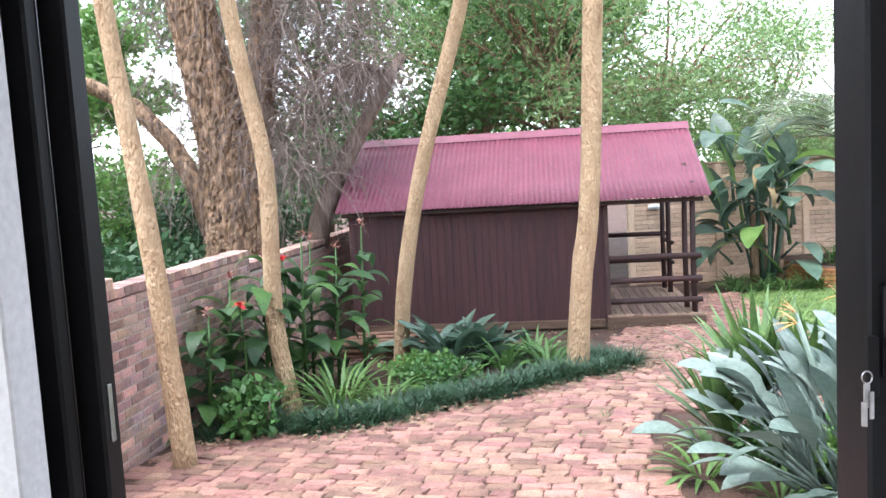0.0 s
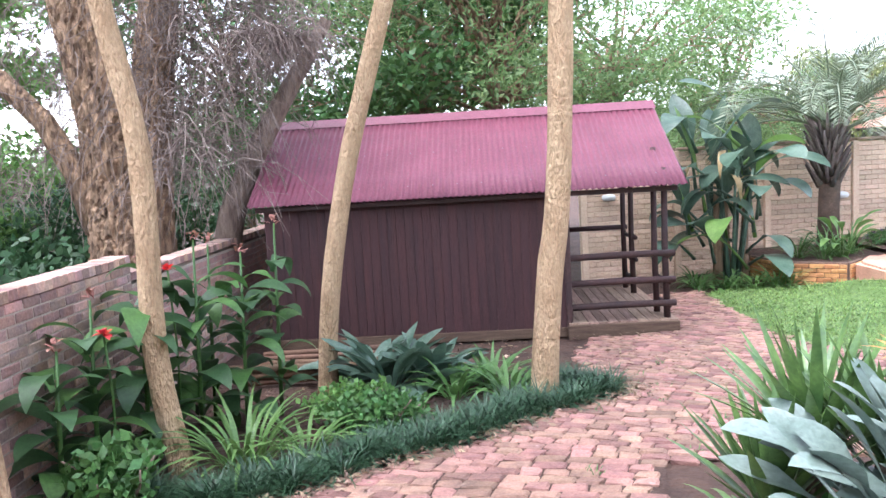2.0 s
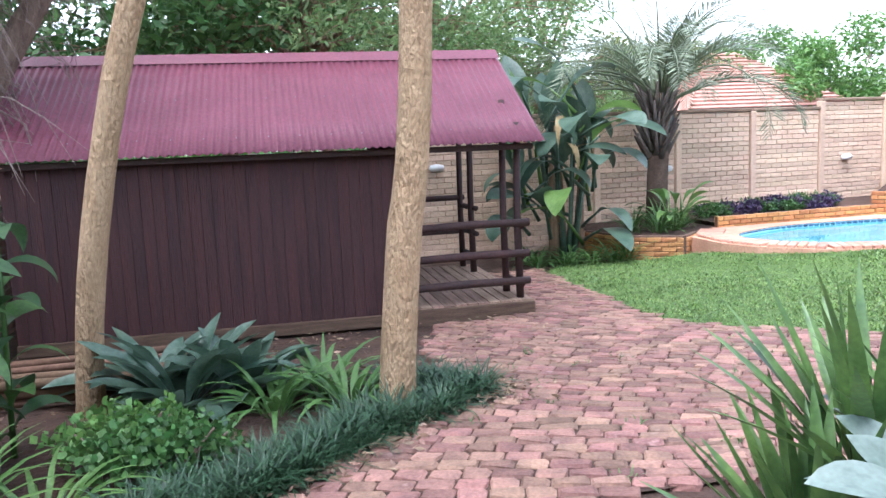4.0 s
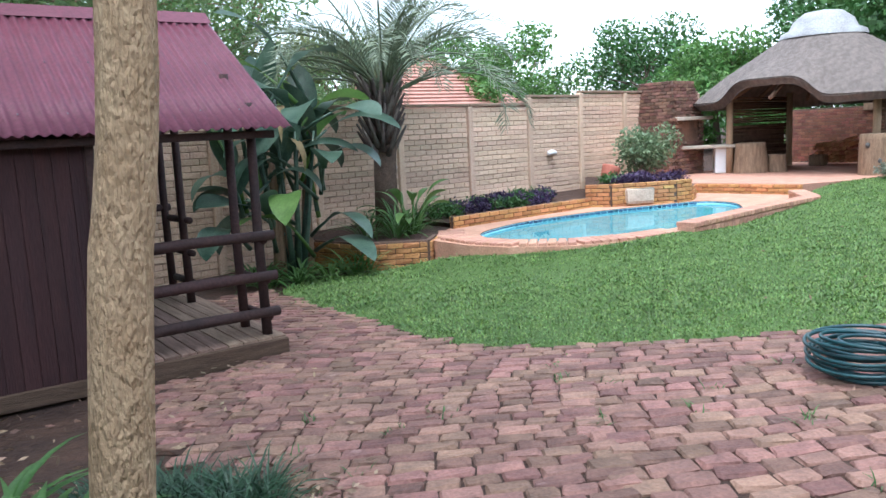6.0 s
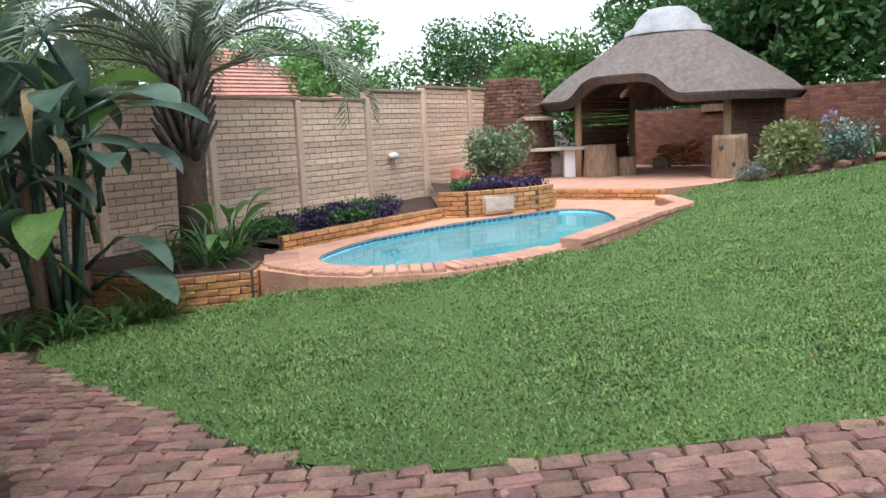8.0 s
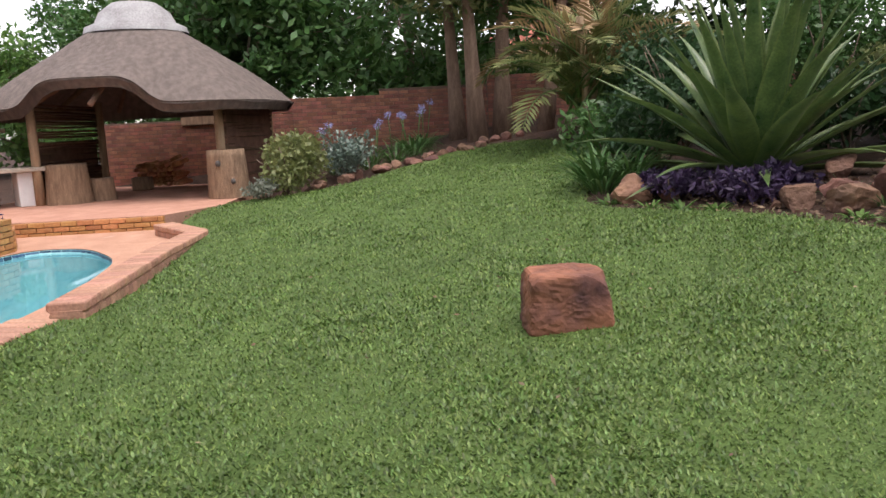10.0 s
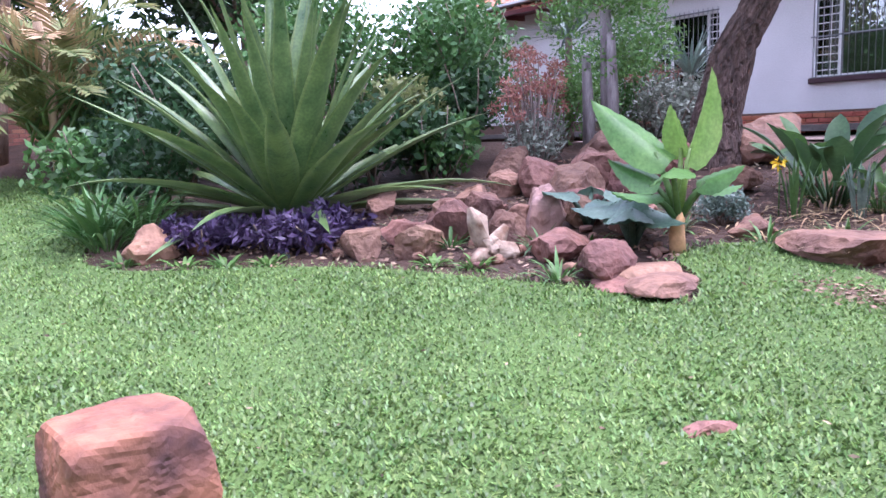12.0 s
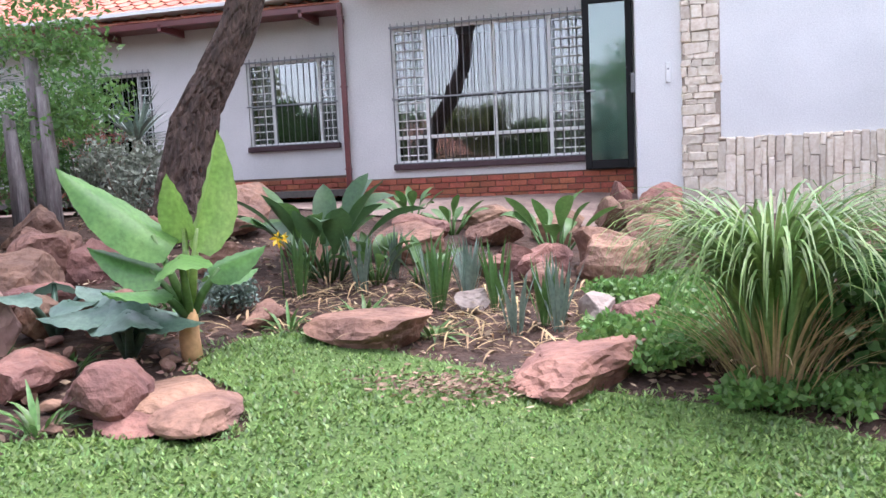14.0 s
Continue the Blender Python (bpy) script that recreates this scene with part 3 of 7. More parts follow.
def corrugated(y0, z0, y1, z1, name):
    mm = M()
    nx = int((RX1 - RX0) / 0.0127)
    pts = []
    nrm = Vector((0, -(z1 - z0), y1 - y0)).normalized()
    if nrm.z < 0:
        nrm = -nrm
    for j in range(5):
        u = j / 4
        for i in range(nx + 1):
            x = RX0 + (RX1 - RX0) * i / nx
            h = 0.011 * math.cos(2 * math.pi * (x - RX0) / 0.076)
            pts.append(hp(x, y0 + (y1 - y0) * u + nrm.y * h, z0 + (z1 - z0) * u + nrm.z * h - (0.008 * math.sin(u * 3.1))))
    mm.add(pts, [(j * (nx + 1) + i, j * (nx + 1) + i + 1, (j + 1) * (nx + 1) + i + 1, (j + 1) * (nx + 1) + i) for j in range(4) for i in range(nx)], True)
    o = part(name, mm, ROOFTIN, hut, "red corrugated iron roof sheet")
    so = o.modifiers.new("thick", "SOLIDIFY")
    so.thickness = 0.004
    return o


corrugated(EAVE_Y, EAVE_Z, RIDGE_Y, RIDGE_Z, "roof_sheet")
corrugated(2 * RIDGE_Y - EAVE_Y, EAVE_Z, RIDGE_Y, RIDGE_Z, "roof_sheet")
m = M()
a, b = 0.16, 0.105
for dy, dz in ((-1, 1), (1, 1)):
    m.add([hp(RX0 - 0.01, RIDGE_Y + dy * a, RIDGE_Z + 0.02 - b), hp(RX1 + 0.01, RIDGE_Y + dy * a, RIDGE_Z + 0.02 - b), hp(RX1 + 0.01, RIDGE_Y, RIDGE_Z + 0.035), hp(RX0 - 0.01, RIDGE_Y, RIDGE_Z + 0.035)], [(0, 1, 2, 3)])
part("ridge_cap", m, ROOFTIN, hut)
screw = M().tube([(0, 0, 0), (0, 0, 0.012)], [0.006, 0.004], 6).mesh("roof_screw")
for j, u in enumerate((0.12, 0.5, 0.88)):
    for i in range(18):
        o = part("roof_screw", screw, GREYMETAL, hut)
        o.location = hp(RX0 + 0.15 + i * 0.304, EAVE_Y + (RIDGE_Y - EAVE_Y) * u, EAVE_Z + (RIDGE_Z - EAVE_Z) * u + 0.012)
# porch
DECK_Z = -1.15
deck = part("deck", M().box(hp((HX1 + 2.28) / 2, 13.25, DECK_Z - 0.08), (2.28 - HX1 - 0.08, 2.55, 0.08)), DECKWOOD, hut)
nb = 11
for i in range(nb):
    wdt = (2.28 - HX1) / nb
    part("deck_board", M().box(hp(HX1 + (i + 0.5) * wdt, 13.24, DECK_Z - 0.018 + uni(-0.002, 0.002)), (wdt - 0.008, 2.62, 0.036), 0.004), DECKWOOD, deck)
part("deck_beam", M().box(hp((HX1 + 2.28) / 2, 11.93, DECK_Z - 0.115), (2.30 - HX1, 0.05, 0.19), 0.012), BEAMWOOD, hut)
part("deck_beam", M().box(hp(2.27, 13.25, DECK_Z - 0.13), (0.05, 2.6, 0.15), 0.012), BEAMWOOD, hut)
for x, y in ((2.17, 12.06), (2.13, 12.45), (2.12, 13.9), (2.1, 14.42)):
    part("porch_post", M().tube([hp(x, y, DECK_Z), hp(x - 0.01, y + 0.01, -0.3), hp(x, y, EAVE_Z - 0.02 + (min(y, 27 - y) - EAVE_Y) * 0.66)], [0.042, 0.039, 0.038], 10, 0.1), DARKRAIL, hut)
for z in (-0.96, -0.66, -0.33):
    part("porch_rail", M().tube([hp(HX1 - 0.02, 12.02, z - 0.01), hp(1.6, 12.0, z + 0.008), hp(2.27, 12.02, z)], [0.042, 0.045, 0.042], 10, 0.1), DARKRAIL, hut)
for z in (-0.96, -0.66, -0.33):
    part("porch_rail", M().tube([hp(2.19, 12.03, z - 0.04), hp(2.18, 12.52, z - 0.045)], [0.035, 0.035], 8, 0.1), DARKRAIL, hut)
    part("porch_rail", M().tube([hp(2.15, 13.8, z + 0.02), hp(2.12, 14.5, z + 0.02)], [0.035, 0.035], 8, 0.1), DARKRAIL, hut)
for z in (-0.66, -0.2):
    part("porch_rail", M().tube([hp(HX1, 14.42, z), hp(2.15, 14.44, z)], [0.04, 0.04], 8, 0.1), DARKRAIL, hut)
part("door_frame", M().box(hp(HX1 + 0.03, 12.9, -0.5), (0.03, 0.06, 1.3)).box(hp(HX1 + 0.03, 13.6, -0.5), (0.03, 0.06, 1.3)).box(hp(HX1 + 0.03, 13.25, 0.16), (0.03, 0.76, 0.06)), DARKRAIL, hut)

# ---- precast boundary fence ----
FA, FS = (1.85, 17.157), 0.163
fence = thing("wall_fence", "sand-coloured precast concrete slat fence with pilasters", "fence", (0, 0, 0), kind="structure")
PIL = [1.85 + 1.823 * k for k in range(10)]
fdir = math.degrees(math.atan(FS))


def fy(x):
    return FA[1] + (x - FA[0]) * FS


slat_lo = []
for shift in (0.0, 0.14):
    mm = M().box((0, 0.012, 0), (1.70, 0.03, 0.091), 0.004)
    edge = sorted({-0.85, 0.85, *[-0.85 + shift + 0.283 * i for i in range(7) if 0.05 < shift + 0.283 * i < 1.66]})
    for a, b in zip(edge, edge[1:]):
        mm.box(((a + b) / 2, 0, 0), (b - a - 0.004, 0.06, 0.088), 0.009, jit=0.002)
    slat_lo.append(mm.mesh("slat"))
for k, x in enumerate(PIL):
    top = 0.93 if x < 10.8 else 1.1 if x < 12.4 else 1.2
    part("pilaster", M().box((x, fy(x) - 0.02, (top - 1.6) / 2), (0.13, 0.13, top + 1.6), 0.012, fdir), PRECAST, fence)
    if k == len(PIL) - 1:
        break
    xm = x + 0.911
    zt = 0.93 if xm < 10.8 else 1.1 if xm < 12.4 else 1.2
    sub = part("panel", M().box((xm, fy(xm) + 0.03, (zt - 1.62) / 2), (1.72, 0.025, zt + 1.6), 0.003, fdir), PRECASTCAP, fence)
    nz = 27
    for j in range(nz):
        o = part("slat", slat_lo[j % 2], PRECAST, sub)
        o.matrix_local = pose(xm, fy(xm) - 0.005 + uni(-0.004, 0.004), zt - 0.06 - j * 0.0965, uni(-1, 1), 0, fdir)
    part("capping", M().box((xm, fy(xm), zt + 0.03), (1.82, 0.15, 0.06), 0.012, fdir), PRECASTCAP, fence)
for x, z in ((11.62, -0.1), (7.0, -0.12), (1.98 + 0.35, 0.12)):
    L = thing("wall_light", "white oval bulkhead lamp fixed to the concrete fence", "wall lamp", (x, fy(x) - 0.06, z), fdir, "fence lamps")
    part("lamp_cover", M().tube([(-0.13, -0.04, 0), (-0.11, -0.05, 0), (0, -0.06, 0.01), (0.11, -0.05, 0), (0.13, -0.04, 0)], [0.02, 0.055, 0.065, 0.055, 0.02], 12), WHITEPAINT, L)
    part("lamp_base", M().box((0, -0.005, -0.03), (0.16, 0.05, 0.09), 0.01), CONCRETE, L)


# ---- coursed brickwork ----
def brick_run(parent, p0, p1, z0f, z1f, thick, brick_mat, h=0.075, length=0.225, joint=0.011, max_parts=10000, name="brick", face=1, proud=0.006, jit=0.002, rest=None):
    """Bricks in stretcher bond on both faces of a wall from p0 to p1, as objects that share meshes; the rest joined."""
    dx, dy = p1[0] - p0[0], p1[1] - p0[1]
    W = math.hypot(dx, dy)
    az = math.atan2(dy, dx)
    ux, uy = dx / W, dy / W
    shapes = [M().box((0, 0, 0), (length - joint, thick + 2 * proud, h - joint), 0.006, jit=jit).mesh(name) for _ in range(4)]
    halves = M().box((0, 0, 0), (length / 2 - joint, thick + 2 * proud, h - joint), 0.006, jit=jit).mesh(name)
    cnt = 0
    joined = M()
    zlo = min(z0f(0), z0f(W))
    zhi = max(z1f(0), z1f(W), z1f(W / 2))
    rows = int((zhi - zlo) / h) + 1
    for r in range(rows):
        z = zlo + (r + 0.5) * h
        s = 0.0 if r % 2 else -length / 2
        while s < W - 0.02:
            a, b = max(s, 0), min(s + length, W)
            c = (a + b) / 2
            s += length
            if b - a < 0.06 or z + h * 0.3 > z1f(c) or z - h * 0.5 < z0f(c) - h:
                continue
            x, y = p0[0] + ux * c, p0[1] + uy * c
            if cnt < max_parts and abs((b - a) - length) < 0.001:
                o = part(name, shapes[int(rng.integers(4))], brick_mat, parent)
                o.matrix_local = pose(x, y, z, uni(-0.6, 0.6), uni(-0.5, 0.5), math.degrees(az) + uni(-0.5, 0.5))
                cnt += 1
            elif cnt < max_parts and abs((b - a) - length / 2) < 0.001:
                o = part(name, halves, brick_mat, parent)
                o.matrix_local = pose(x, y, z, 0, 0, math.degrees(az))
                cnt += 1
            else:
                joined.box((x, y, z), (b - a - joint, thick + 2 * proud, h - joint), 0.006, math.degrees(az), jit=jit)
    if joined.v:
        part("brickwork", joined, rest or brick_mat, parent)["kind"] = "stuff"


def wall_core(parent, p0, p1, z0, z1, thick, material, name="mortar"):
    az = math.degrees(math.atan2(p1[1] - p0[1], p1[0] - p0[0]))
    W = math.hypot(p1[0] - p0[0], p1[1] - p0[1])
    return part(name, M().box(((p0[0] + p1[0]) / 2, (p0[1] + p1[1]) / 2, (z0 + z1) / 2), (W, thick, z1 - z0), 0.004, az), material, parent)


# ---- swimming pool ----
pool = thing("swimming_pool", "kidney-shaped garden pool with blue water and pink brick coping", "pool", (9, 14.4, POOL_Z))


def pp(x, y, z):
    return (x - 9, y - 14.4, z - POOL_Z)


m = M()
k = len(POOL_IN)
m.add([pp(x, y, POOL_Z - 0.01) for x, y in POOL_IN] + [pp(9 + (x - 9) * 0.82, 14.4 + (y - 14.4) * 0.8, -2.3 + 0.35 * (9 - x) / 3) for x, y in POOL_IN],
      [(i, (i + 1) % k, k + (i + 1) % k, k + i) for i in range(k)] + [tuple(range(k, 2 * k))], False)
part("basin", m, POOLWALL, pool, "pale blue plastered pool basin")
ring = M()
for i in range(k):
    (x0, y0), (x1, y1) = POOL_IN[i], POOL_IN[(i + 1) % k]
    d = math.hypot(x1 - x0, y1 - y0)
    nt = max(1, int(d / 0.1))
    for j in range(nt):
        u = (j + 0.5) / nt
        ring.box(pp(x0 + (x1 - x0) * u, y0 + (y1 - y0) * u, POOL_Z - 0.06), (d / nt - 0.008, 0.02, 0.09), 0.004, math.degrees(math.atan2(y1 - y0, x1 - x0)))
part("waterline_tiles", ring, POOLTILE, pool, "dark blue mosaic tile band at the waterline")
m = M()
m.add([pp(x, y, POOL_Z - 0.055) for x, y in POOL_IN], [tuple(range(k))])
w = part("water", m, WATER, pool, "clear light blue water")
w.visible_shadow = False
# deck of the pool, as a ring between the inner edge and the outside
POOL_OUT = [(5.9, 15.0), (5.92, 14.2), (6.12, 13.65), (6.7, 13.05), (7.4, 12.76), (8.3, 12.62), (9.5, 12.72), (10.8, 12.95), (12.4, 13.1), (13.9, 14.15), (13.55, 16.4), (12.7, 16.6), (10.4, 16.5), (8.4, 16.25), (6.4, 15.9)]
bm = bmesh.new()


def loop_verts(poly, z):
    return [bm.verts.new(pp(x, y, z)) for x, y in poly]


vo, vi = loop_verts(POOL_OUT, POOL_Z), loop_verts(POOL_IN, POOL_Z)
edges = [bm.edges.new((a, b)) for vs in (vo, vi) for a, b in zip(vs, vs[1:] + vs[:1])]
bmesh.ops.triangle_fill(bm, use_beauty=True, use_dissolve=False, edges=edges)
bmesh.ops.recalc_face_normals(bm, faces=bm.faces)
if sum(f.normal.z for f in bm.faces) < 0:
    bmesh.ops.reverse_faces(bm, faces=bm.faces)
vb = loop_verts(POOL_OUT, POOL_Z - 0.35)
for i in range(len(vo)):
    j = (i + 1) % len(vo)
    bm.faces.new((vo[i], vb[i], vb[j], vo[j]))
me = bpy.data.meshes.new("pool_deck")
bm.to_mesh(me)
bm.free()
deck_p = part("pool_deck", me, COPING, pool, "pink-orange brick paved pool surround")


def along(poly, step):
    """Points at even steps along an open line, with its direction."""
    out = []
    for (x0, y0), (x1, y1) in zip(poly, poly[1:]):
        d = math.hypot(x1 - x0, y1 - y0)
        nn = max(1, round(d / step))
        for j in range(nn):
            u = (j + 0.5) / nn
            out.append((x0 + (x1 - x0) * u, y0 + (y1 - y0) * u, math.degrees(math.atan2(y1 - y0, x1 - x0)), d / nn))
    return out


cop = M().box((0, 0, 0), (0.108, 0.4, 0.06), 0.01, jit=0.003).mesh("coping_brick")
for x, y, az, d in along([(6.6, 15.55), (6.2, 15.0), (6.17, 14.25), (6.36, 13.72), (6.9, 13.2), (7.6, 12.93), (8.35, 12.85)], 0.118):
    o = part("coping_brick", cop, COPING, deck_p)
    o.matrix_local = pose(*pp(x, y, POOL_Z + 0.012), 0, 0, az)
kerb = thing("pool_kerb", "raised kerb of pink bricks on edge beside the lawn", "kerb", (0, 0, 0), kind="structure")
kline = [(8.35, 12.62), (9.5, 12.78), (10.8, 12.98), (12.35, 13.12), (13.3, 13.95)]
for (a, b) in zip(kline, kline[1:]):
    wall_core(kerb, a, b, -1.35, -0.97, 0.24, COPING, "kerb_core")
kb = M().box((0, 0, 0), (0.112, 0.29, 0.075), 0.012, jit=0.004).mesh("kerb_brick")
for x, y, az, d in along(kline, 0.12):
    o = part("kerb_brick", kb, COPING, kerb)
    o.matrix_local = pose(x, y, -0.945, 0, 0, az)
kb2 = M().box((0, 0, 0), (0.112, 0.262, 0.2), 0.012, jit=0.004).mesh("kerb_brick")
for x, y, az, d in along(kline, 0.12):
    o = part("kerb_brick", kb2, COPING, kerb)
    o.matrix_local = pose(x, y, -1.09, 0, 0, az)

# low yellow walls round the pool
lw = thing("wall_planter_low", "low yellow face-brick planter wall along the pool", "planter wall", (0, 0, 0), kind="structure")
wall_core(lw, (6.9, 15.95), (10.5, 16.3), -1.3, -0.88, 0.06, DARKMORTAR)
brick_run(lw, (6.9, 15.95), (10.5, 16.3), lambda s: -1.1, lambda s: -0.85, 0.1, YELLOWBRICK)
PLANTER = [(10.3, 16.35), (10.55, 15.95), (11.72, 15.42), (12.15, 15.42), (12.7, 15.75), (12.7, 16.6)]
rp = thing("wall_planter_raised", "raised yellow brick planter with a sandstone slab in its face", "planter wall", (0, 0, 0), kind="structure")
pts = PLANTER
for a, b in zip(pts, pts[1:]):
    top = -0.64 if a[0] < 12 else -0.76
    wall_core(rp, a, b, -1.2, top - 0.03, 0.06, DARKMORTAR)
    brick_run(rp, a, b, lambda s: -1.09, lambda s, top=top: top, 0.1, YELLOWBRICK)
solo("planter_soil", sheet("planter_soil", [(10.35, 16.4), (10.6, 16.0), (11.74, 15.48), (12.12, 15.48), (12.65, 15.8), (12.95, 18.9), (12.7, 18.7)], 0.5, 0, lambda x, y: -0.72), SOIL, "dark soil filling the raised planter", "soil", kind="structure")
solo("strip_soil", sheet("strip_soil", [(6.9, 16.0), (10.4, 16.35), (12.75, 18.75), (12.6, 18.9), (6.9, 18.0)], 0.5, 0, lambda x, y: -0.98), SOIL, "dark soil of the strip bed by the fence", "soil", kind="structure")
solo("sandstone_slab", M().box((0, 0, 0), (0.54, 0.09, 0.26), 0.03, jit=0.03), mat("slab_stone", (0.52, 0.40, 0.31), (0.42, 0.31, 0.24), scale=4, fine=30, rough=0.9, bump=0.6), "pale sandstone slab leaning on the pool planter wall", "stone", (11.0, 15.66, -0.87), -24)
pl = thing("palm_planter", "weathered yellow brick planter round the palm foot", "planter", (0, 0, 0))
pts = [(4.75, 16.4), (5.0, 15.45), (5.75, 14.95), (6.15, 15.35)]
for a, b in zip(pts, pts[1:]):
    wall_core(pl, a, b, -1.5, -1.02, 0.06, DARKMORTAR)
    brick_run(pl, a, b, lambda s: -1.42, lambda s: -1.0, 0.1, YELLOWBRICK, jit=0.006)
solo("palm_soil", sheet("palm_soil", [(4.8, 16.4), (5.05, 15.5), (5.75, 15.05), (6.2, 15.4), (6.9, 16.0), (6.9, 18), (4.8, 17.5)], 0.5, 0, lambda x, y: -1.05), SOIL, "dark soil in the palm planter", "soil", kind="structure")

BRAAIBRICK = mat("dark_brick", (0.22, 0.11, 0.08), (0.13, 0.075, 0.06), scale=5, fine=50, rough=0.9, bump=0.5, rnd=0.35, c3=(0.3, 0.2, 0.15))
# ---- lapa terrace, braai, thatched shelter ----
TZ = -0.86
terrace = thing("terrace", "pink paved terrace of the thatched shelter with yellow brick edge", "terrace", (0, 0, 0), kind="structure")
TP = [(13.55, 16.6), (13.95, 14.2), (15.2, 13.75), (16.9, 13.9), (21.0, 13.9), (21.0, 18.6), (14.2, 18.8), (13.2, 18.4)]
part("terrace_top", sheet("terrace_top", TP, 0.6, 0, lambda x, y: TZ), COPING, terrace)
m = M()
for (x0, y0), (x1, y1) in zip(TP, TP[1:] + TP[:1]):
    m.add([(x0, y0, TZ), (x1, y1, TZ), (x1, y1, -1.6), (x0, y0, -1.6)], [(0, 1, 2, 3)])
part("terrace_side", m, COPING, terrace)
brick_run(terrace, (13.5, 16.6), (13.9, 14.18), lambda s: -1.09, lambda s: -0.85, 0.08, YELLOWBRICK)
brick_run(terrace, (13.0, 16.62), (13.5, 16.6), lambda s: -1.09, lambda s: -0.85, 0.08, YELLOWBRICK)

braai = thing("braai_fireplace", "dark brick outdoor fireplace with tapered chimney and pale mantel", "fireplace", (15.95, 19.0, TZ), 6)


def taper(z):
    return 1.0 if z < 1.35 else 1.0 - (z - 1.35) * 0.30


m = M()
for z0, z1 in ((0.0, 1.35), (1.35, 2.3)):
    a_, b_ = 0.62 * taper(z0), 0.62 * taper(z1)
    m.add([(-a_, -a_, z0), (a_, -a_, z0), (a_, a_, z0), (-a_, a_, z0), (-b_, -b_, z1), (b_, -b_, z1), (b_, b_, z1), (-b_, b_, z1)], [(0, 1, 5, 4), (1, 2, 6, 5), (2, 3, 7, 6), (3, 0, 4, 7), (4, 5, 6, 7)])
bb = part("chimney_core", m, DARKMORTAR, braai)
for r in range(28):
    z = 0.042 + r * 0.082
    w = 1.29 * taper(z)
    nbk = max(3, round(w / 0.225))
    for side in range(4):
        for j in range(nbk):
            s = -w / 2 + (j + 0.5) * w / nbk + (0.055 if r % 2 else -0.055)
            L = w / nbk
            lo, hi = max(s - L / 2, -w / 2), min(s + L / 2, w / 2)
            if hi - lo < 0.05 or (side == 0 and 0.8 < z < 1.3 and abs(s) < 0.42):
                continue
            c = (lo + hi) / 2
            x, y = ((c, -w / 2), (w / 2, c), (c, w / 2), (-w / 2, c))[side]
            part("brick", M().box((x, y, z), (hi - lo - 0.012, 0.07, 0.069), 0.006, 90 * (side % 2), jit=0.004), BRAAIBRICK, bb)
part("fire_opening", M().box((0, -0.6, 1.05), (0.84, 0.06, 0.5), 0.01), BRAAIBRICK, braai, "soot-black fire opening")
part("mantel", M().box((0.08, -0.7, 1.37), (1.34, 0.34, 0.085), 0.012), CONCRETE, braai, "pale concrete mantel slab")
part("counter", M().box((0.3, -1.05, 0.66), (1.5, 0.6, 0.075), 0.012, -52), CONCRETE, braai, "pale concrete counter slab")
part("counter_leg", M().box((0.5, -1.22, 0.31), (0.34, 0.42, 0.62), 0.012, -52), WHITEPAINT, braai, "white slab leg")

lapa = thing("thatched_lapa", "open thatched shelter on timber posts with stick walls", "shelter", (18.1, 16.0, TZ))


def lp(x, y, z):
    return (x - 18.1, y - 16.0, z - TZ)


for x, y, r, mt in ((16.5, 17.55, 0.085, PALEPOST), (19.5, 17.8, 0.09, PALEPOST), (16.95, 14.3, 0.085, PALEPOST), (19.9, 14.2, 0.09, PALEPOST)):
    part("post", M().tube([lp(x, y, TZ), lp(x, y, 0.1), lp(x, y, 1.05)], [r, r * 0.95, r * 0.9], 12, 0.08), mt, lapa)
# roof: rings from eave to the cap
RC = (18.1, 16.15)


def eave(t):
    c, s = math.cos(t), math.sin(t)
    p = 3.2
    r = (abs(c / 2.32) ** p + abs(s / 2.8) ** p) ** (-1 / p)
    return r


for name, off, inner in (("thatch", 0.0, False), ("thatch_underside", -0.14, True)):
    m = M()
    n, rows = 72, 10
    for j in range(rows + 1):
        u = j / rows
        for i in range(n):
            t = 2 * math.pi * i / n
            r = eave(t) * (1 - u) + 0.74 * u - (0.15 if inner and j == 0 else 0)
            lift = 0.46 * math.exp(-(((t - math.pi + 3.1416) % 6.2832 - 3.1416) / 0.43) ** 6) if u < 0.7 else 0.0
            z0 = 0.82 + lift * (1 - u / 0.7 if u < 0.7 else 0) ** 1.4 + 0.03 * noise.noise(Vector((math.cos(t) * 3, math.sin(t) * 3, u * 4)))
            z = z0 + (2.36 - 0.82) * (u ** 0.88) + (off if inner else 0.0)
            m.v.append(lp(RC[0] + r * math.cos(t), RC[1] + r * math.sin(t), z))
    fs = [(j * n + i, j * n + (i + 1) % n, (j + 1) * n + (i + 1) % n, (j + 1) * n + i) for j in range(rows) for i in range(n)]
    m.f = fs if not inner else [q[::-1] for q in fs]
    m.s = [True] * len(fs)
    part(name, m, THATCH, lapa, "weathered grey-brown thatch")
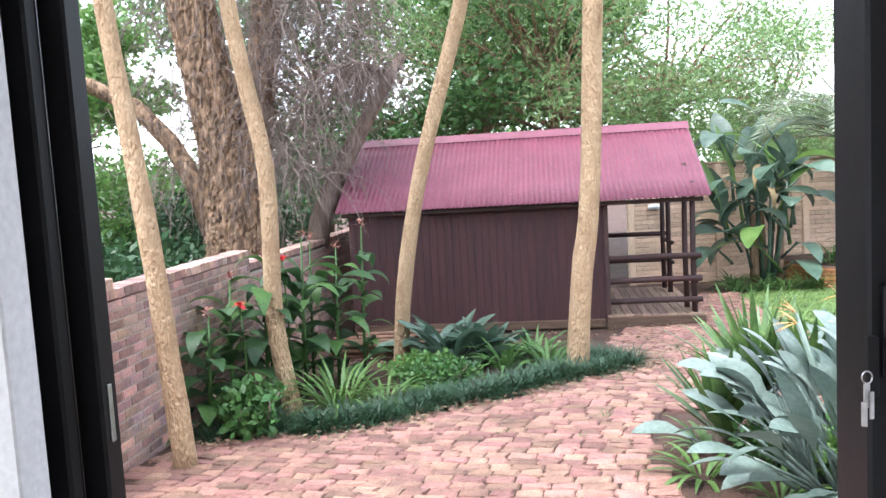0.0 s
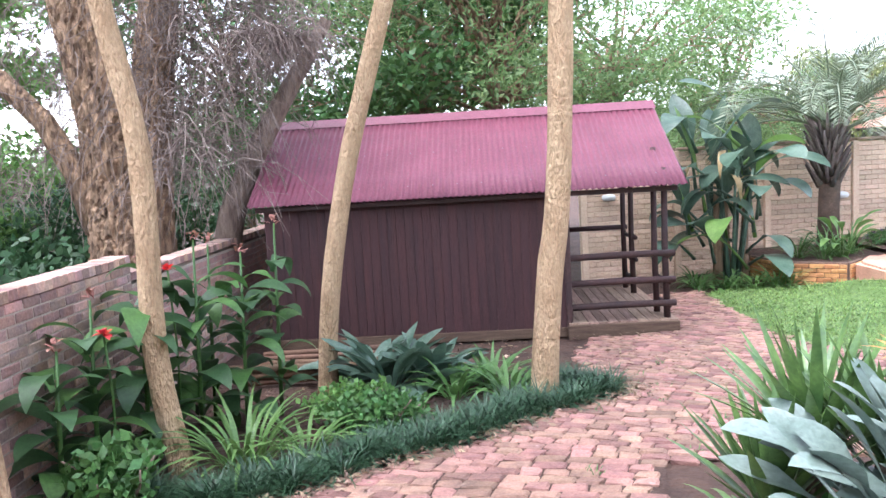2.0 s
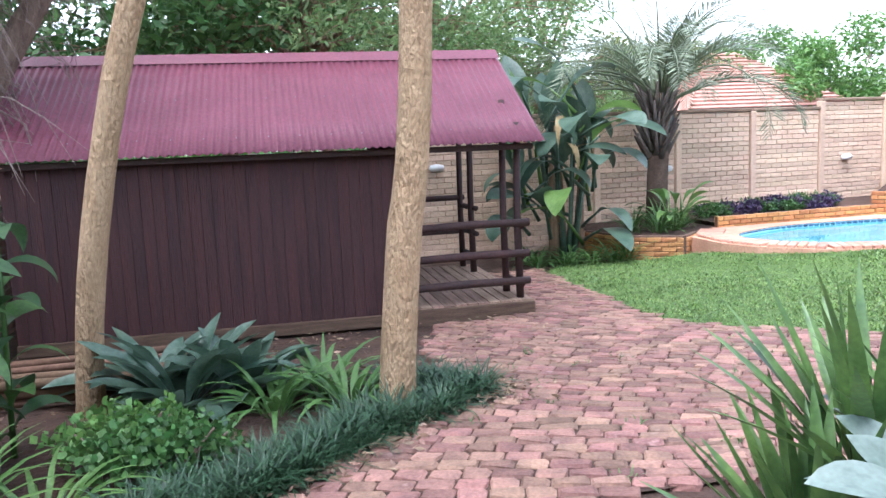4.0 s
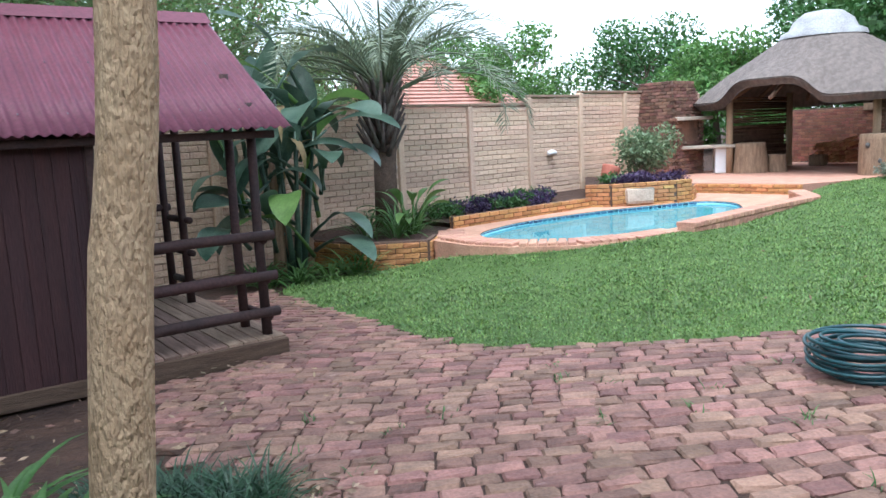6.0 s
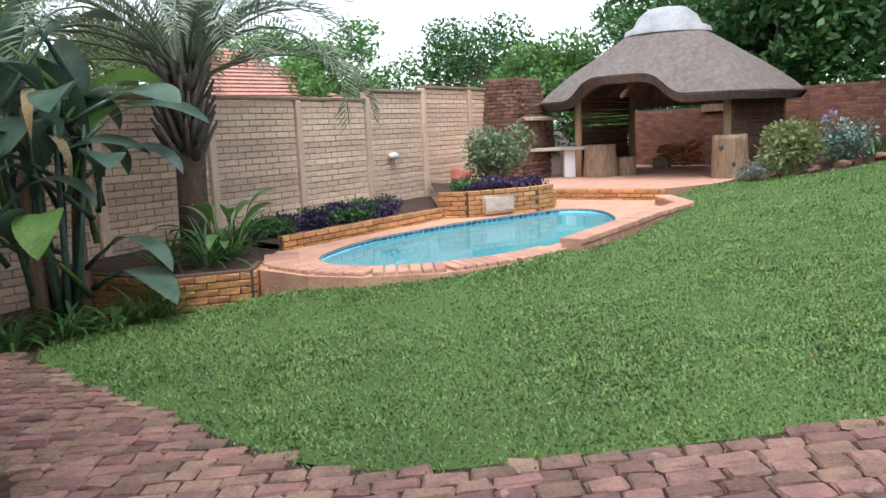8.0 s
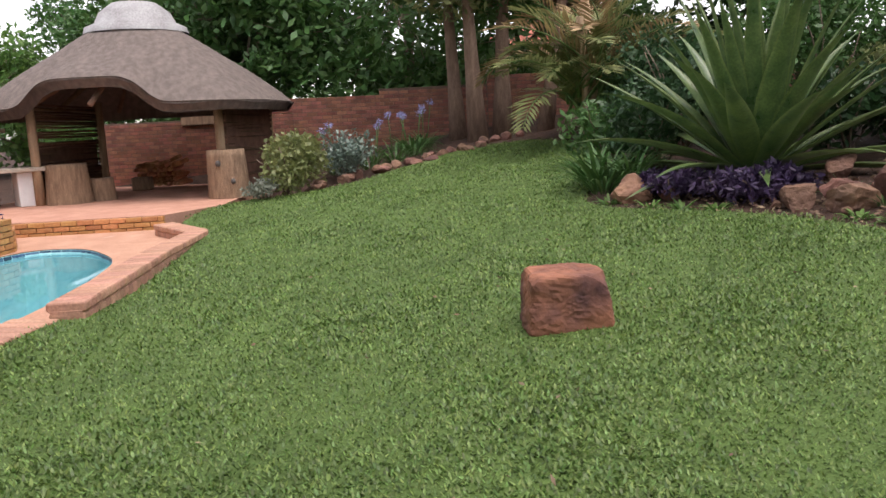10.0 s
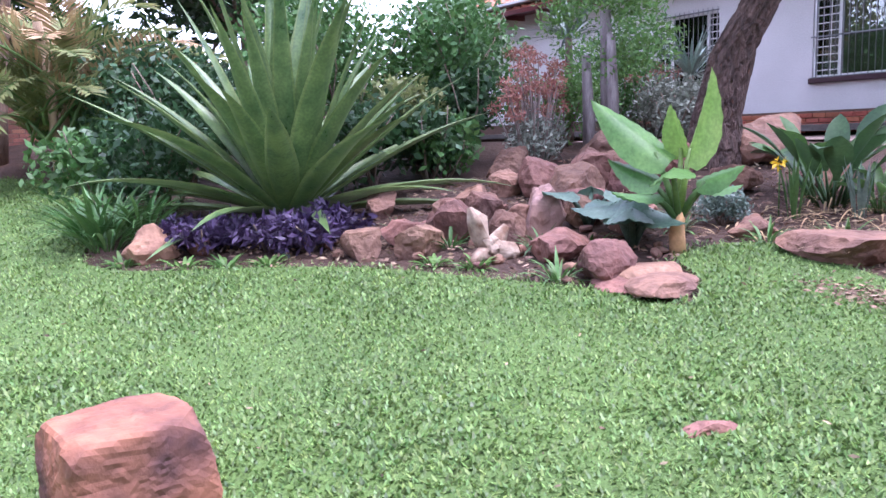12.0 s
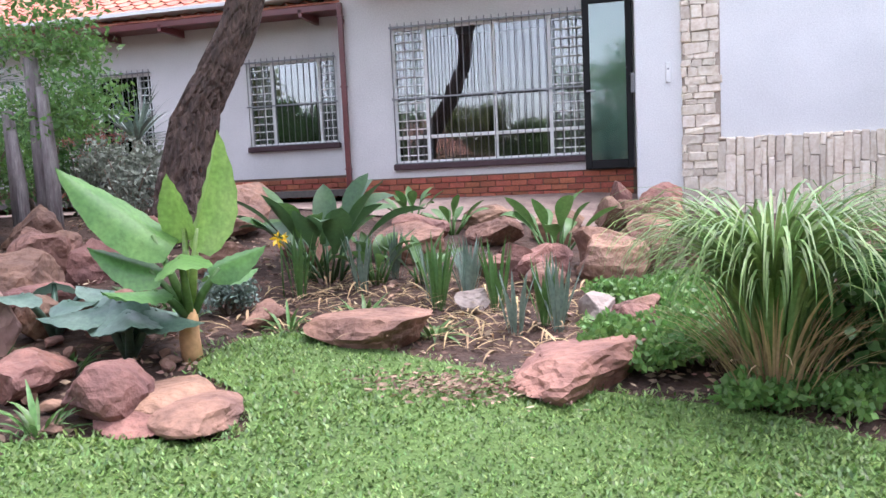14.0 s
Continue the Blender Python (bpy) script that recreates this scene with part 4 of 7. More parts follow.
# a shaggy fringe of reed ends closes the eave
n = 5200
T = rng.uniform(0, 2 * math.pi, n)
R = np.array([eave(t) for t in T])
lf = 0.46 * np.exp(-(((T - math.pi + 3.1416) % 6.2832 - 3.1416) / 0.43) ** 6)
a = np.stack([RC[0] + R * np.cos(T) - 18.1, RC[1] + R * np.sin(T) - 16.0, 0.85 + lf - TZ], 1)
inn = np.stack([RC[0] + (R - 0.14) * np.cos(T) - 18.1, RC[1] + (R - 0.14) * np.sin(T) - 16.0, 0.85 + lf - TZ - rng.uniform(0.07, 0.17, n)], 1)
tang = np.stack([-np.sin(T), np.cos(T), 0 * T], 1) * 0.02
part("thatch_fringe", quads("thatch_fringe", np.stack([a - tang, a + tang, inn + tang, inn - tang], 1)), THATCH, lapa)
m = M()
prof = [(0.98, 2.24), (0.94, 2.36), (0.76, 2.44), (0.66, 2.64), (0.42, 2.82), (0.0, 2.88)]
n = 40
for r, z in prof:
    for i in range(n):
        t = 2 * math.pi * i / n
        m.v.append(lp(RC[0] + r * math.cos(t) * 0.95, RC[1] + r * math.sin(t), z))
m.f = [(j * n + i, j * n + (i + 1) % n, (j + 1) * n + (i + 1) % n, (j + 1) * n + i) for j in range(len(prof) - 1) for i in range(n)]
m.s = [True] * len(m.f)
part("ridge_cap", m, CAPCEMENT, lapa, "pale cement ridge cap")
for i in range(10):
    t = 2 * math.pi * i / 10
    part("rafter", M().tube([lp(RC[0] + 0.3 * math.cos(t), RC[1] + 0.3 * math.sin(t), 2.0), lp(RC[0] + 2.15 * math.cos(t), RC[1] + 2.3 * math.sin(t), 0.86)], [0.04, 0.05], 6), STICK, lapa)
for a, b, gap in (((16.7, 17.65), (19.4, 17.85), 0.25), ((17.05, 14.25), (19.8, 14.15), 0.0)):
    nst = 40
    for i in range(nst):
        z = TZ + 0.05 + i * 0.045
        if rng.random() < gap:
            continue
        part("wall_stick", M().tube([lp(a[0] - 0.1, a[1] + uni(-0.03, 0.03), z + uni(-0.02, 0.02)), lp((a[0] + b[0]) / 2, (a[1] + b[1]) / 2 + uni(-0.04, 0.04), z + uni(-0.03, 0.03)), lp(b[0] + 0.1, b[1], z + uni(-0.02, 0.02))], uni(0.016, 0.026), 6), STICK, lapa)
    part("wall_backing", M().box(lp((a[0] + b[0]) / 2, a[1] + (0.12 if a[1] > 16 else -0.06), TZ + (0.55 if gap else 0.9)), (2.6, 0.03, 1.1 if gap else 1.8), 0.004, math.degrees(math.atan2(b[1] - a[1], b[0] - a[0]))), STICK, lapa)

bwall = thing("wall_shelter_back", "rough red brick wall behind the thatched shelter", "wall", (0, 0, 0), kind="structure")
wall_core(bwall, (21.05, 13.9), (21.05, 18.6), -1.1, 0.62, 0.2, DARKMORTAR)
brick_run(bwall, (21.05, 13.9), (21.05, 18.6), lambda s: TZ, lambda s: 0.62 if s > 2.5 else 1.0, 0.2, REDBRICK, h=0.085, max_parts=0, rest=REDBRICK)
part("wooden_hatch", M().box((20.9, 16.15, 0.75), (0.05, 0.8, 0.5), 0.01), STUMP, bwall, "reddish timber panel")
part("hatch_sign", M().box((20.86, 16.0, 0.78), (0.02, 0.22, 0.1), 0.005), WHITEPAINT, bwall, "small white plate")


def stump(name, label, loc, r, h, seed, extra=None):
    m = M()
    n, rows = 20, 7
    for j in range(rows + 1):
        z = h * j / rows
        for i in range(n):
            t = 2 * math.pi * i / n
            rr = r * (1.12 - 0.16 * j / rows + 0.13 * noise.noise(Vector((math.cos(t) * 1.6 + seed, math.sin(t) * 1.6, z * 0.8))) + 0.05 * noise.noise(Vector((math.cos(t) * 6, math.sin(t) * 6 + seed, z))))
            m.v.append((rr * math.cos(t), rr * math.sin(t), z + (0.02 * noise.noise(Vector((math.cos(t) * 2, seed, 3))) if j == rows else 0)))
    m.f = [(j * n + i, j * n + (i + 1) % n, (j + 1) * n + (i + 1) % n, (j + 1) * n + i) for j in range(rows) for i in range(n)] + [tuple(rows * n + i for i in range(n))]
    m.s = [True] * (len(m.f) - 1) + [False]
    s = thing(name, label, "stump", loc)
    part("trunk_block", m, STUMP, s)
    # no hollow is cut: dark lumps carry the shade of the knot holes
    for p, rr in extra or ():
        part("knot_hole", M().rock(p, (rr * 1.2, rr * 1.2, rr * 1.5), 3, 0, 1, 0.1, 0), INTERIORSHADE, s, "dark knot hole")
    return s


stump("log_stump", "tall weathered tree stump with knot holes by the shelter post", (16.6, 14.1, TZ), 0.34, 0.85, 3, [((-0.33, 0.05, 0.62), 0.08), ((-0.28, -0.18, 0.3), 0.07)])
stump("carved_stump", "large carved tree stump seat on the terrace", (16.75, 17.15, TZ), 0.36, 0.72, 8)
stump("carved_stump", "small tree stump on the terrace beside a bigger one", (17.15, 16.72, TZ), 0.22, 0.42, 11)
pile = thing("firewood_pile", "stack of split reddish firewood under the thatch", "firewood", (19.95, 16.7, TZ))
for i in range(46):
    row = i // 9
    y = -0.45 + (i % 9) * 0.11 + (row % 2) * 0.05 + row * 0.01
    part("log", M().tube([(-0.25 + uni(-0.06, 0.06), y, 0.1 + row * 0.105), (0.3, y + uni(-0.06, 0.06), 0.12 + row * 0.105 + uni(-0.03, 0.05))], uni(0.045, 0.062), 6, 0.3), mat("split_log", (0.55, 0.24, 0.12), (0.40, 0.16, 0.09), rnd=0.3), pile)
part("log_box", M().box((-0.42, 0.3, 0.14), (0.25, 0.4, 0.28), 0.02), STUMP, pile)

# ---- red brick back wall ----
back = thing("wall_back", "dark red brick boundary wall behind the lawn", "wall", (0, 0, 0), kind="structure")
for p0, p1, top in (((20.9, 13.9), (21.2, 11.9), 1.0), ((21.2, 11.9), (21.3, 9.4), 1.14), ((21.3, 9.4), (21.9, 2.0), 1.32), ((21.9, 2.0), (21.5, -9.0), 1.4)):
    wall_core(back, p0, p1, -1.2, top - 0.01, 0.2, DARKMORTAR)
    if p1[1] > 0:
        brick_run(back, p0, p1, lambda s: -0.75, lambda s, top=top: top, 0.2, REDBRICK, h=0.083, max_parts=0, rest=REDBRICK)

# ---- garden wall beside the first bed ----
gw = thing("wall_garden", "reclaimed brick garden wall with a brick-on-edge coping", "wall", (0, 0, 0), kind="structure")
GW0, GW1, GW2 = (-3.2, 2.1), (-3.42, 9.15), (-3.55, 15.2)
W1 = math.dist(GW0, GW1)
wall_core(gw, GW0, GW1, -1.5, 0.15, 0.21, MORTAR)
wall_core(gw, GW1, GW2, -1.5, 0.0, 0.21, MORTAR)
brick_run(gw, GW0, GW1, lambda s: -1.32, lambda s: 0.19, 0.21, WALLBRICK, h=0.079, max_parts=600)
brick_run(gw, GW1, GW2, lambda s: -1.45, lambda s: 0.03, 0.21, WALLBRICK, h=0.079, max_parts=250)
capb = M().box((0, 0, 0), (0.105, 0.235, 0.085), 0.008, jit=0.004).mesh("coping_brick")
for a, b, z in ((GW0, GW1, 0.225), (GW1, GW2, 0.075)):
    for x, y, az, d in along([a, b], 0.113):
        o = part("coping_brick", capb, WALLBRICK, gw)
        o.matrix_local = pose(x, y, z + uni(-0.004, 0.004), 0, 0, az + uni(-1, 1))
part("pier", M().box((-3.24, 5.2, 0.32), (0.25, 1.6, 0.1), 0.01), WALLBRICK, gw)

# ---- the house ----
def wall_with_holes(parent, name, x0, x1, y, z0, z1, holes, material, thick=0.22, toward=-1):
    """A wall along x at front face y with rectangular holes (xa, xb, za, zb)."""
    cuts_x = sorted({x0, x1, *[h[0] for h in holes], *[h[1] for h in holes]})
    cuts_z = sorted({z0, z1, *[h[2] for h in holes], *[h[3] for h in holes]})
    m = M()
    for a, b in zip(cuts_x, cuts_x[1:]):
        for c, d in zip(cuts_z, cuts_z[1:]):
            if any(h[0] <= a and b <= h[1] and h[2] <= c and d <= h[3] for h in holes):
                continue
            m.box(((a + b) / 2, y + toward * thick / 2, (c + d) / 2), (b - a, thick, d - c), 0.0005)
    return part(name, m, material, parent)


house = thing("house", "single-storey grey plastered house with brick plinth and tiled roof", "house", (0, 0, 0), kind="structure")
W2 = (6.35, 9.12, 0.53, 2.48)
W1r = (10.35, 11.93, 0.95, 2.32)
W3r = (13.7, 15.2, 0.95, 2.32)
wall_with_holes(house, "front_wall", 5.6, 9.86, -2.0, 0.33, 3.1, [W2], PLASTER)
wall_with_holes(house, "recessed_wall", 9.64, 22.0, -3.0, 0.42, 3.1, [W1r, W3r], PLASTER)
part("return_wall", M().box((9.75, -2.6, 1.7), (0.22, 0.78, 2.76), 0.002), PLASTER, house)
wall_core(house, (5.6, -2.1), (9.86, -2.1), -0.3, 0.33, 0.2, DARKMORTAR, "plinth")
pb = thing("plinth", "red face-brick plinth course of the house", "plinth", (0, 0, 0), kind="structure")
brick_run(pb, (5.75, -2.08), (9.86, -2.08), lambda s: -0.02, lambda s: 0.34, 0.2, PLINTHBRICK, h=0.084, max_parts=300, jit=0.001)
brick_run(pb, (9.86, -3.08), (15.8, -3.08), lambda s: 0.05, lambda s: 0.42, 0.2, PLINTHBRICK, h=0.084, max_parts=300, jit=0.001)
part("plinth_core", M().box((15.5, -3.1, 0.1), (12.0, 0.18, 0.64), 0.002), DARKMORTAR, house)


def window(name, W, y, bars_side, mull, transom):
    w = thing(name, "white steel window with burglar bars and maroon sill", "window", ((W[0] + W[1]) / 2, y, W[2]), kind="structure")
    wx, h = W[1] - W[0], W[3] - W[2]
    t = 0.045
    fr = M().box((0, -0.06, t / 2), (wx, 0.05, t)).box((0, -0.06, h - t / 2), (wx, 0.05, t)).box((-wx / 2 + t / 2, -0.06, h / 2), (t, 0.05, h)).box((wx / 2 - t / 2, -0.06, h / 2), (t, 0.05, h))
    part("window_frame", fr, WHITEPAINT, w)
    for u in mull:
        part("mullion", M().box((u, -0.06, h / 2), (0.05, 0.055, h - 0.04)), WHITEPAINT, w)
    for z in transom:
        part("transom", M().box((0, -0.058, z), (wx - 0.04, 0.05, 0.05)), WHITEPAINT, w)
    g = part("pane", M().box((0, -0.075, h / 2), (wx - 0.05, 0.006, h - 0.05), 0.001), GLASS, w)
    g.visible_shadow = False
    part("window_sill", M().box((0, 0.02, -0.045), (wx + 0.04, 0.14, 0.085), 0.01), mat("maroon_sill", (0.06, 0.03, 0.035), (0.05, 0.025, 0.03), rough=0.4), w, "dark maroon sill")
    xs_ = np.arange(-wx / 2 + 0.02, wx / 2, 0.105)
    for u in xs_:
        part("burglar_bar", M().tube([(u, 0.04, -0.02), (u, 0.04, h + 0.06)], 0.007, 5), GREYMETAL, w)
    for z in (0.0, h * 0.48, h):
        part("burglar_rail", M().box((0, 0.04, z), (wx + 0.02, 0.012, 0.025), 0.002), GREYMETAL, w)
    for (u0, u1) in bars_side:
        for z in np.arange(0.12, h, 0.125):
            part("guard_bar", M().box(((u0 + u1) / 2, -0.03, z), (u1 - u0, 0.012, 0.016), 0.002), WHITEPAINT, w)
        for u in np.linspace(u0, u1, 4):
            part("guard_bar", M().box((u, -0.03, h / 2), (0.012, 0.012, h), 0.002), WHITEPAINT, w)
    part("curtain", curtain_mesh(wx, h), CURTAIN, w, "pale gathered curtain")
    return w


def curtain_mesh(wx, h):
    m = M()
    for s in (-1, 1):
        n = 24
        pts = []
        for i in range(n + 1):
            x = s * (wx / 2 - 0.02 - i / n * wx * 0.17)
            y = -0.35 + 0.04 * math.sin(i * 1.7)
            pts += [(x, y, 0.02), (x, y, h)]
        m.add(pts, [(2 * i, 2 * i + 2, 2 * i + 3, 2 * i + 1) for i in range(n)], True)
    return m


ww = W2[1] - W2[0]
window("window_1", W2, -2.0, [(ww / 2 - 0.48, ww / 2 - 0.03), (-ww / 2 + 0.03, -ww / 2 + 0.48)], [ww / 2 - 0.5, -0.1, -ww / 2 + 0.5], [0.38])
ww = W1r[1] - W1r[0]
window("window_2", W1r, -3.0, [(ww / 2 - 0.42, ww / 2 - 0.03), (-ww / 2 + 0.03, -ww / 2 + 0.3)], [ww / 2 - 0.44, -ww / 2 + 0.32], [])
window("window_3", W3r, -3.0, [(ww / 2 - 0.42, ww / 2 - 0.03), (-ww / 2 + 0.03, -ww / 2 + 0.3)], [ww / 2 - 0.44, -ww / 2 + 0.32], [])
# Assumed room behind the windows; its dark wall colour stands in for shade.
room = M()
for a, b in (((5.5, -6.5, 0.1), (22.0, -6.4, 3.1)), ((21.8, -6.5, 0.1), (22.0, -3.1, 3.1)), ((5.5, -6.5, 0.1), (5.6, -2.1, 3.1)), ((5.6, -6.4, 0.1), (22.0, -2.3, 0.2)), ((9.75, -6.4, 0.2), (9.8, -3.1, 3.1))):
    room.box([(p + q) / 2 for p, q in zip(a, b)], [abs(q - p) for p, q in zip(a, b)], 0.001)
part("interior_walls", room, INTERIORSHADE, house)
part("ceiling_slab", M().box((13.7, -4.4, 3.13), (16.6, 4.4, 0.06), 0.001), WHITEPLASTER, house)
# wing with stone cladding, and the wing that the walk leaves
part("wing_wall", M().box((3.4, -1.11, 1.4), (4.62, 0.22, 3.6), 0.002), WHITEPLASTER, house)
part("wing_return", M().box((5.6, -1.61, 1.4), (0.22, 0.78, 3.6), 0.002), WHITEPLASTER, house)
clad = part("stone_cladding", M().box((4.95, -1.0, 1.4), (0.44, 0.03, 3.6), 0.002).box((3.0, -1.0, 0.08), (3.5, 0.03, 1.06), 0.002), MORTAR, house)
z = -0.45
while z < 3.1:
    h = uni(0.06, 0.17)
    x = 4.76 + uni(-0.05, 0.04)
    while x < 5.14:
        wd = min(uni(0.1, 0.3), 5.18 - x)
        part("cladding_stone", M().box((x + wd / 2, -0.975, z + h / 2), (max(wd - 0.008, 0.03), 0.05, h - 0.006), 0.018, jit=0.011), SANDSTONE, clad)
        x += wd
    z += h
x = 1.35
while x < 4.72:
    wd = uni(0.05, 0.12)
    z = -0.45
    while z < 0.62:
        h = min(uni(0.25, 0.5), 0.64 - z)
        part("cladding_stone", M().box((x + wd / 2, -0.975, z + h / 2), (wd - 0.006, 0.05, max(h - 0.006, 0.03)), 0.018, jit=0.011), SANDSTONE, clad)
        z += h
    x += wd
bell = thing("intercom_box", "small white intercom box on the wall", "intercom", (5.33, -0.985, 1.46))
part("box_body", M().box((0, 0, 0), (0.06, 0.03, 0.24), 0.006), WHITEPAINT, bell)
part("box_button", M().box((0, 0.017, 0.04), (0.02, 0.008, 0.02), 0.003), GREYMETAL, bell)
gd = thing("glass_door", "open black-framed glass door with lever handle", "door", (5.74, -1.86, 0.33))
part("door_frame", M().box((0.04, 0, 1.15), (0.09, 0.05, 2.3)).box((0.6, 0, 1.15), (0.09, 0.05, 2.3)).box((0.32, 0, 0.06), (0.48, 0.05, 0.12)).box((0.32, 0, 2.25), (0.48, 0.05, 0.1)), BLACKALU, gd)
part("glass_pane", M().box((0.32, 0, 1.16), (0.48, 0.008, 2.08), 0.001), GREENGLASS, gd)
hd = part("lever_handle", M().tube([(0.6, 0.03, 1.05), (0.6, 0.07, 1.05), (0.5, 0.07, 1.05)], 0.012, 8), STEEL, gd)
part("hinge_box", M().box((-0.02, 0.05, 1.12), (0.09, 0.06, 0.26), 0.006), GREYMETAL, gd)
pipe = thing("downpipe", "maroon painted rainwater downpipe on the house corner", "downpipe", (9.84, -1.93, 0.0))
part("pipe", M().box((0, 0, 1.45), (0.075, 0.06, 2.9), 0.008).box((0, 0.06, 0.05), (0.075, 0.16, 0.07), 0.008), BROWNPAINT, pipe)
for z in (0.5, 1.7, 2.7):
    part("pipe_clip", M().box((0, 0, z), (0.1, 0.07, 0.025), 0.004), BROWNPAINT, pipe)
# roof
roof = part("roof", M().add([(9.3, -2.35, 2.98), (22.5, -2.35, 2.98), (22.5, -7.0, 5.0), (9.3, -7.0, 5.0)], [(0, 1, 2, 3)]).add([(-3.2, -7.0, 5.0), (9.9, -7.0, 5.0), (9.9, -1.3, 3.12), (-3.2, -1.3, 3.12)], [(3, 2, 1, 0)]), TERRACOTTA, house)
tm = M()
for j in range(12):
    for i in range(44):
        x = 9.3 + i * 0.3
        y0, z0 = -2.32 - j * 0.36, 3.0 + j * 0.1565
        pts = []
        for u in range(5):
            xx = x + 0.3 * u / 4
            hh = 0.035 * math.sin(math.pi * 2 * u / 4)
            pts += [(xx, y0, z0 + hh + 0.03), (xx, y0 - 0.4, z0 + 0.174 + hh)]
        tm.add(pts, [(2 * u, 2 * u + 2, 2 * u + 3, 2 * u + 1) for u in range(4)], True)
        tm.add([(x, y0, z0), (x + 0.3, y0, z0), (x + 0.3, y0, z0 + 0.03), (x, y0, z0 + 0.03)], [(0, 1, 2, 3)])
part("roof_tiles", tm, TERRACOTTA, house, "terracotta roof tiles")["kind"] = "stuff"
part("gutter", M().box((15.8, -2.3, 2.93), (13.0, 0.1, 0.1), 0.01), BROWNPAINT, house, "maroon gutter")
part("eave_board", M().box((15.8, -2.65, 2.96), (13.0, 0.65, 0.02), 0.002), BROWNPAINT, house)
for i in range(9):
    part("rafter_end", M().box((10.6 + i * 1.2, -2.6, 2.88), (0.06, 0.7, 0.12), 0.005), BROWNPAINT, house)
part("gutter_bend", M().tube([(9.84, -2.32, 2.9), (9.84, -2.1, 2.75), (9.84, -1.95, 2.6)], 0.04, 8), BROWNPAINT, house)
solo("house_paving", sheet("house_paving", [(5.7, -3.1), (16, -3.1), (16, -1.2), (10.2, -0.3), (9.2, 0.6), (6.2, 0.6), (5.7, -0.9)], 0.6, 0.02), SLATE, "grey slate paving along the house wall", "paving", kind="structure")
# doorway that the walk leaves through
FLOOR = -0.47
part("floor", M().box((-0.7, -3.4, FLOOR - 0.1), (3.9, 11.1, 0.2), 0.002), mat("floor_tile", (0.4, 0.35, 0.3), (0.34, 0.3, 0.26), rough=0.4), house)
DW = (-0.96, 0.655)
for a, b in ((-2.65, DW[0]), (DW[1], 1.25)):
    part("door_wall", M().box(((a + b) / 2, 2.0, 0.75), (b - a, 0.24, 2.5), 0.002), WHITEPLASTER, house)
part("door_wall", M().box((DW[0] + 0.055, 1.9, 0.75), (0.11, 0.08, 2.5), 0.004), WHITEPLASTER, house)
part("door_lintel", M().box(((DW[0] + DW[1]) / 2, 2.0, 1.85), (DW[1] - DW[0], 0.24, 0.3), 0.002), WHITEPLASTER, house)
# Left gap and missing back wall are made up to let daylight in.
part("room_walls", M().box((-2.66, -5.3, 0.75), (0.1, 6.6, 2.5), 0.002).box((-2.66, 1.4, 0.75), (0.1, 1.4, 2.5), 0.002).box((1.26, -3.3, 0.75), (0.1, 10.6, 2.5), 0.002), WHITEPLASTER, house)
part("room_ceiling", M().box((-0.7, -3.2, 2.05), (4.1, 10.9, 0.1), 0.002), WHITEPLASTER, house)
sd = thing("sliding_door", "open black aluminium sliding door frame with a bunch of keys", "sliding door", (0, 2.1, FLOOR), kind="structure")
part("jamb", M().box((DW[0] + 0.03, -0.12, 1.1), (0.06, 0.05, 2.2), 0.006).box((DW[0] + 0.07, -0.06, 1.1), (0.05, 0.04, 2.2), 0.006).box((DW[0] + 0.1, 0.02, 1.1), (0.06, 0.06, 2.2), 0.006).box((DW[0] + 0.05, 0.08, 1.1), (0.1, 0.04, 2.2), 0.006), BLACKALU, sd)
part("strike_plate", M().box((DW[0] + 0.131, 0.02, 1.0), (0.004, 0.014, 0.12), 0.001), STEEL, sd)
part("jamb", M().box((DW[1] - 0.03, -0.06, 1.1), (0.06, 0.06, 2.2), 0.006).box((DW[1] - 0.02, 0.04, 1.1), (0.05, 0.12, 2.2), 0.006), BLACKALU, sd)
part("head_rail", M().box(((DW[0] + DW[1]) / 2, 0, 2.16), (DW[1] - DW[0], 0.16, 0.08), 0.006), BLACKALU, sd)
part("sill_rail", M().box(((DW[0] + DW[1]) / 2, 0, 0.01), (DW[1] - DW[0], 0.2, 0.03), 0.004), BLACKALU, sd)
part("pull_handle", M().box((DW[1] - 0.03, -0.098, 1.15), (0.02, 0.014, 0.16), 0.006), BLACKALU, sd)
keys = part("lock_plate", M().box((0.588, -0.122, 1.1), (0.02, 0.01, 0.1), 0.003), BLACKALU, sd)
part("key_bunch", M().tube([(0.576 + 0.008 * math.cos(q), -0.134, 1.085 + 0.01 * math.sin(q)) for q in np.linspace(0, 6.283, 17)], 0.0014, 5).box((0.575, -0.135, 1.055), (0.01, 0.003, 0.04), 0.001).box((0.581, -0.139, 1.04), (0.008, 0.003, 0.045), 0.001, 20).box((0.57, -0.138, 1.025), (0.009, 0.003, 0.04), 0.001, -25), STEEL, keys, "steel keys hanging from the lock")
# Added fill lamp in the assumed side opening; brightens the inner door wall.
lamp = new("window_daylight", bpy.data.lights.new("window_daylight", "AREA"))
lamp.data.shape, lamp.data.size, lamp.data.size_y, lamp.data.energy = "RECTANGLE", 2.4, 2.0, 9.0
lamp.matrix_world = look((-2.6, -0.7, 0.75), (0.0, 0.6, 0.75))
steps = thing("door_steps", "brick steps from the doorway down to the paving", "steps", (0, 0, 0), kind="structure")
for i, (y, z) in enumerate(((2.55, FLOOR - 0.03), (3.15, -0.64), (3.5, -0.8))):
    y0 = 2.1
    part("step", M().box((-0.7, (y0 + y + 0.3) / 2, z - 0.3), (3.6, y + 0.3 - y0, 0.6), 0.012), PAVER, steps)


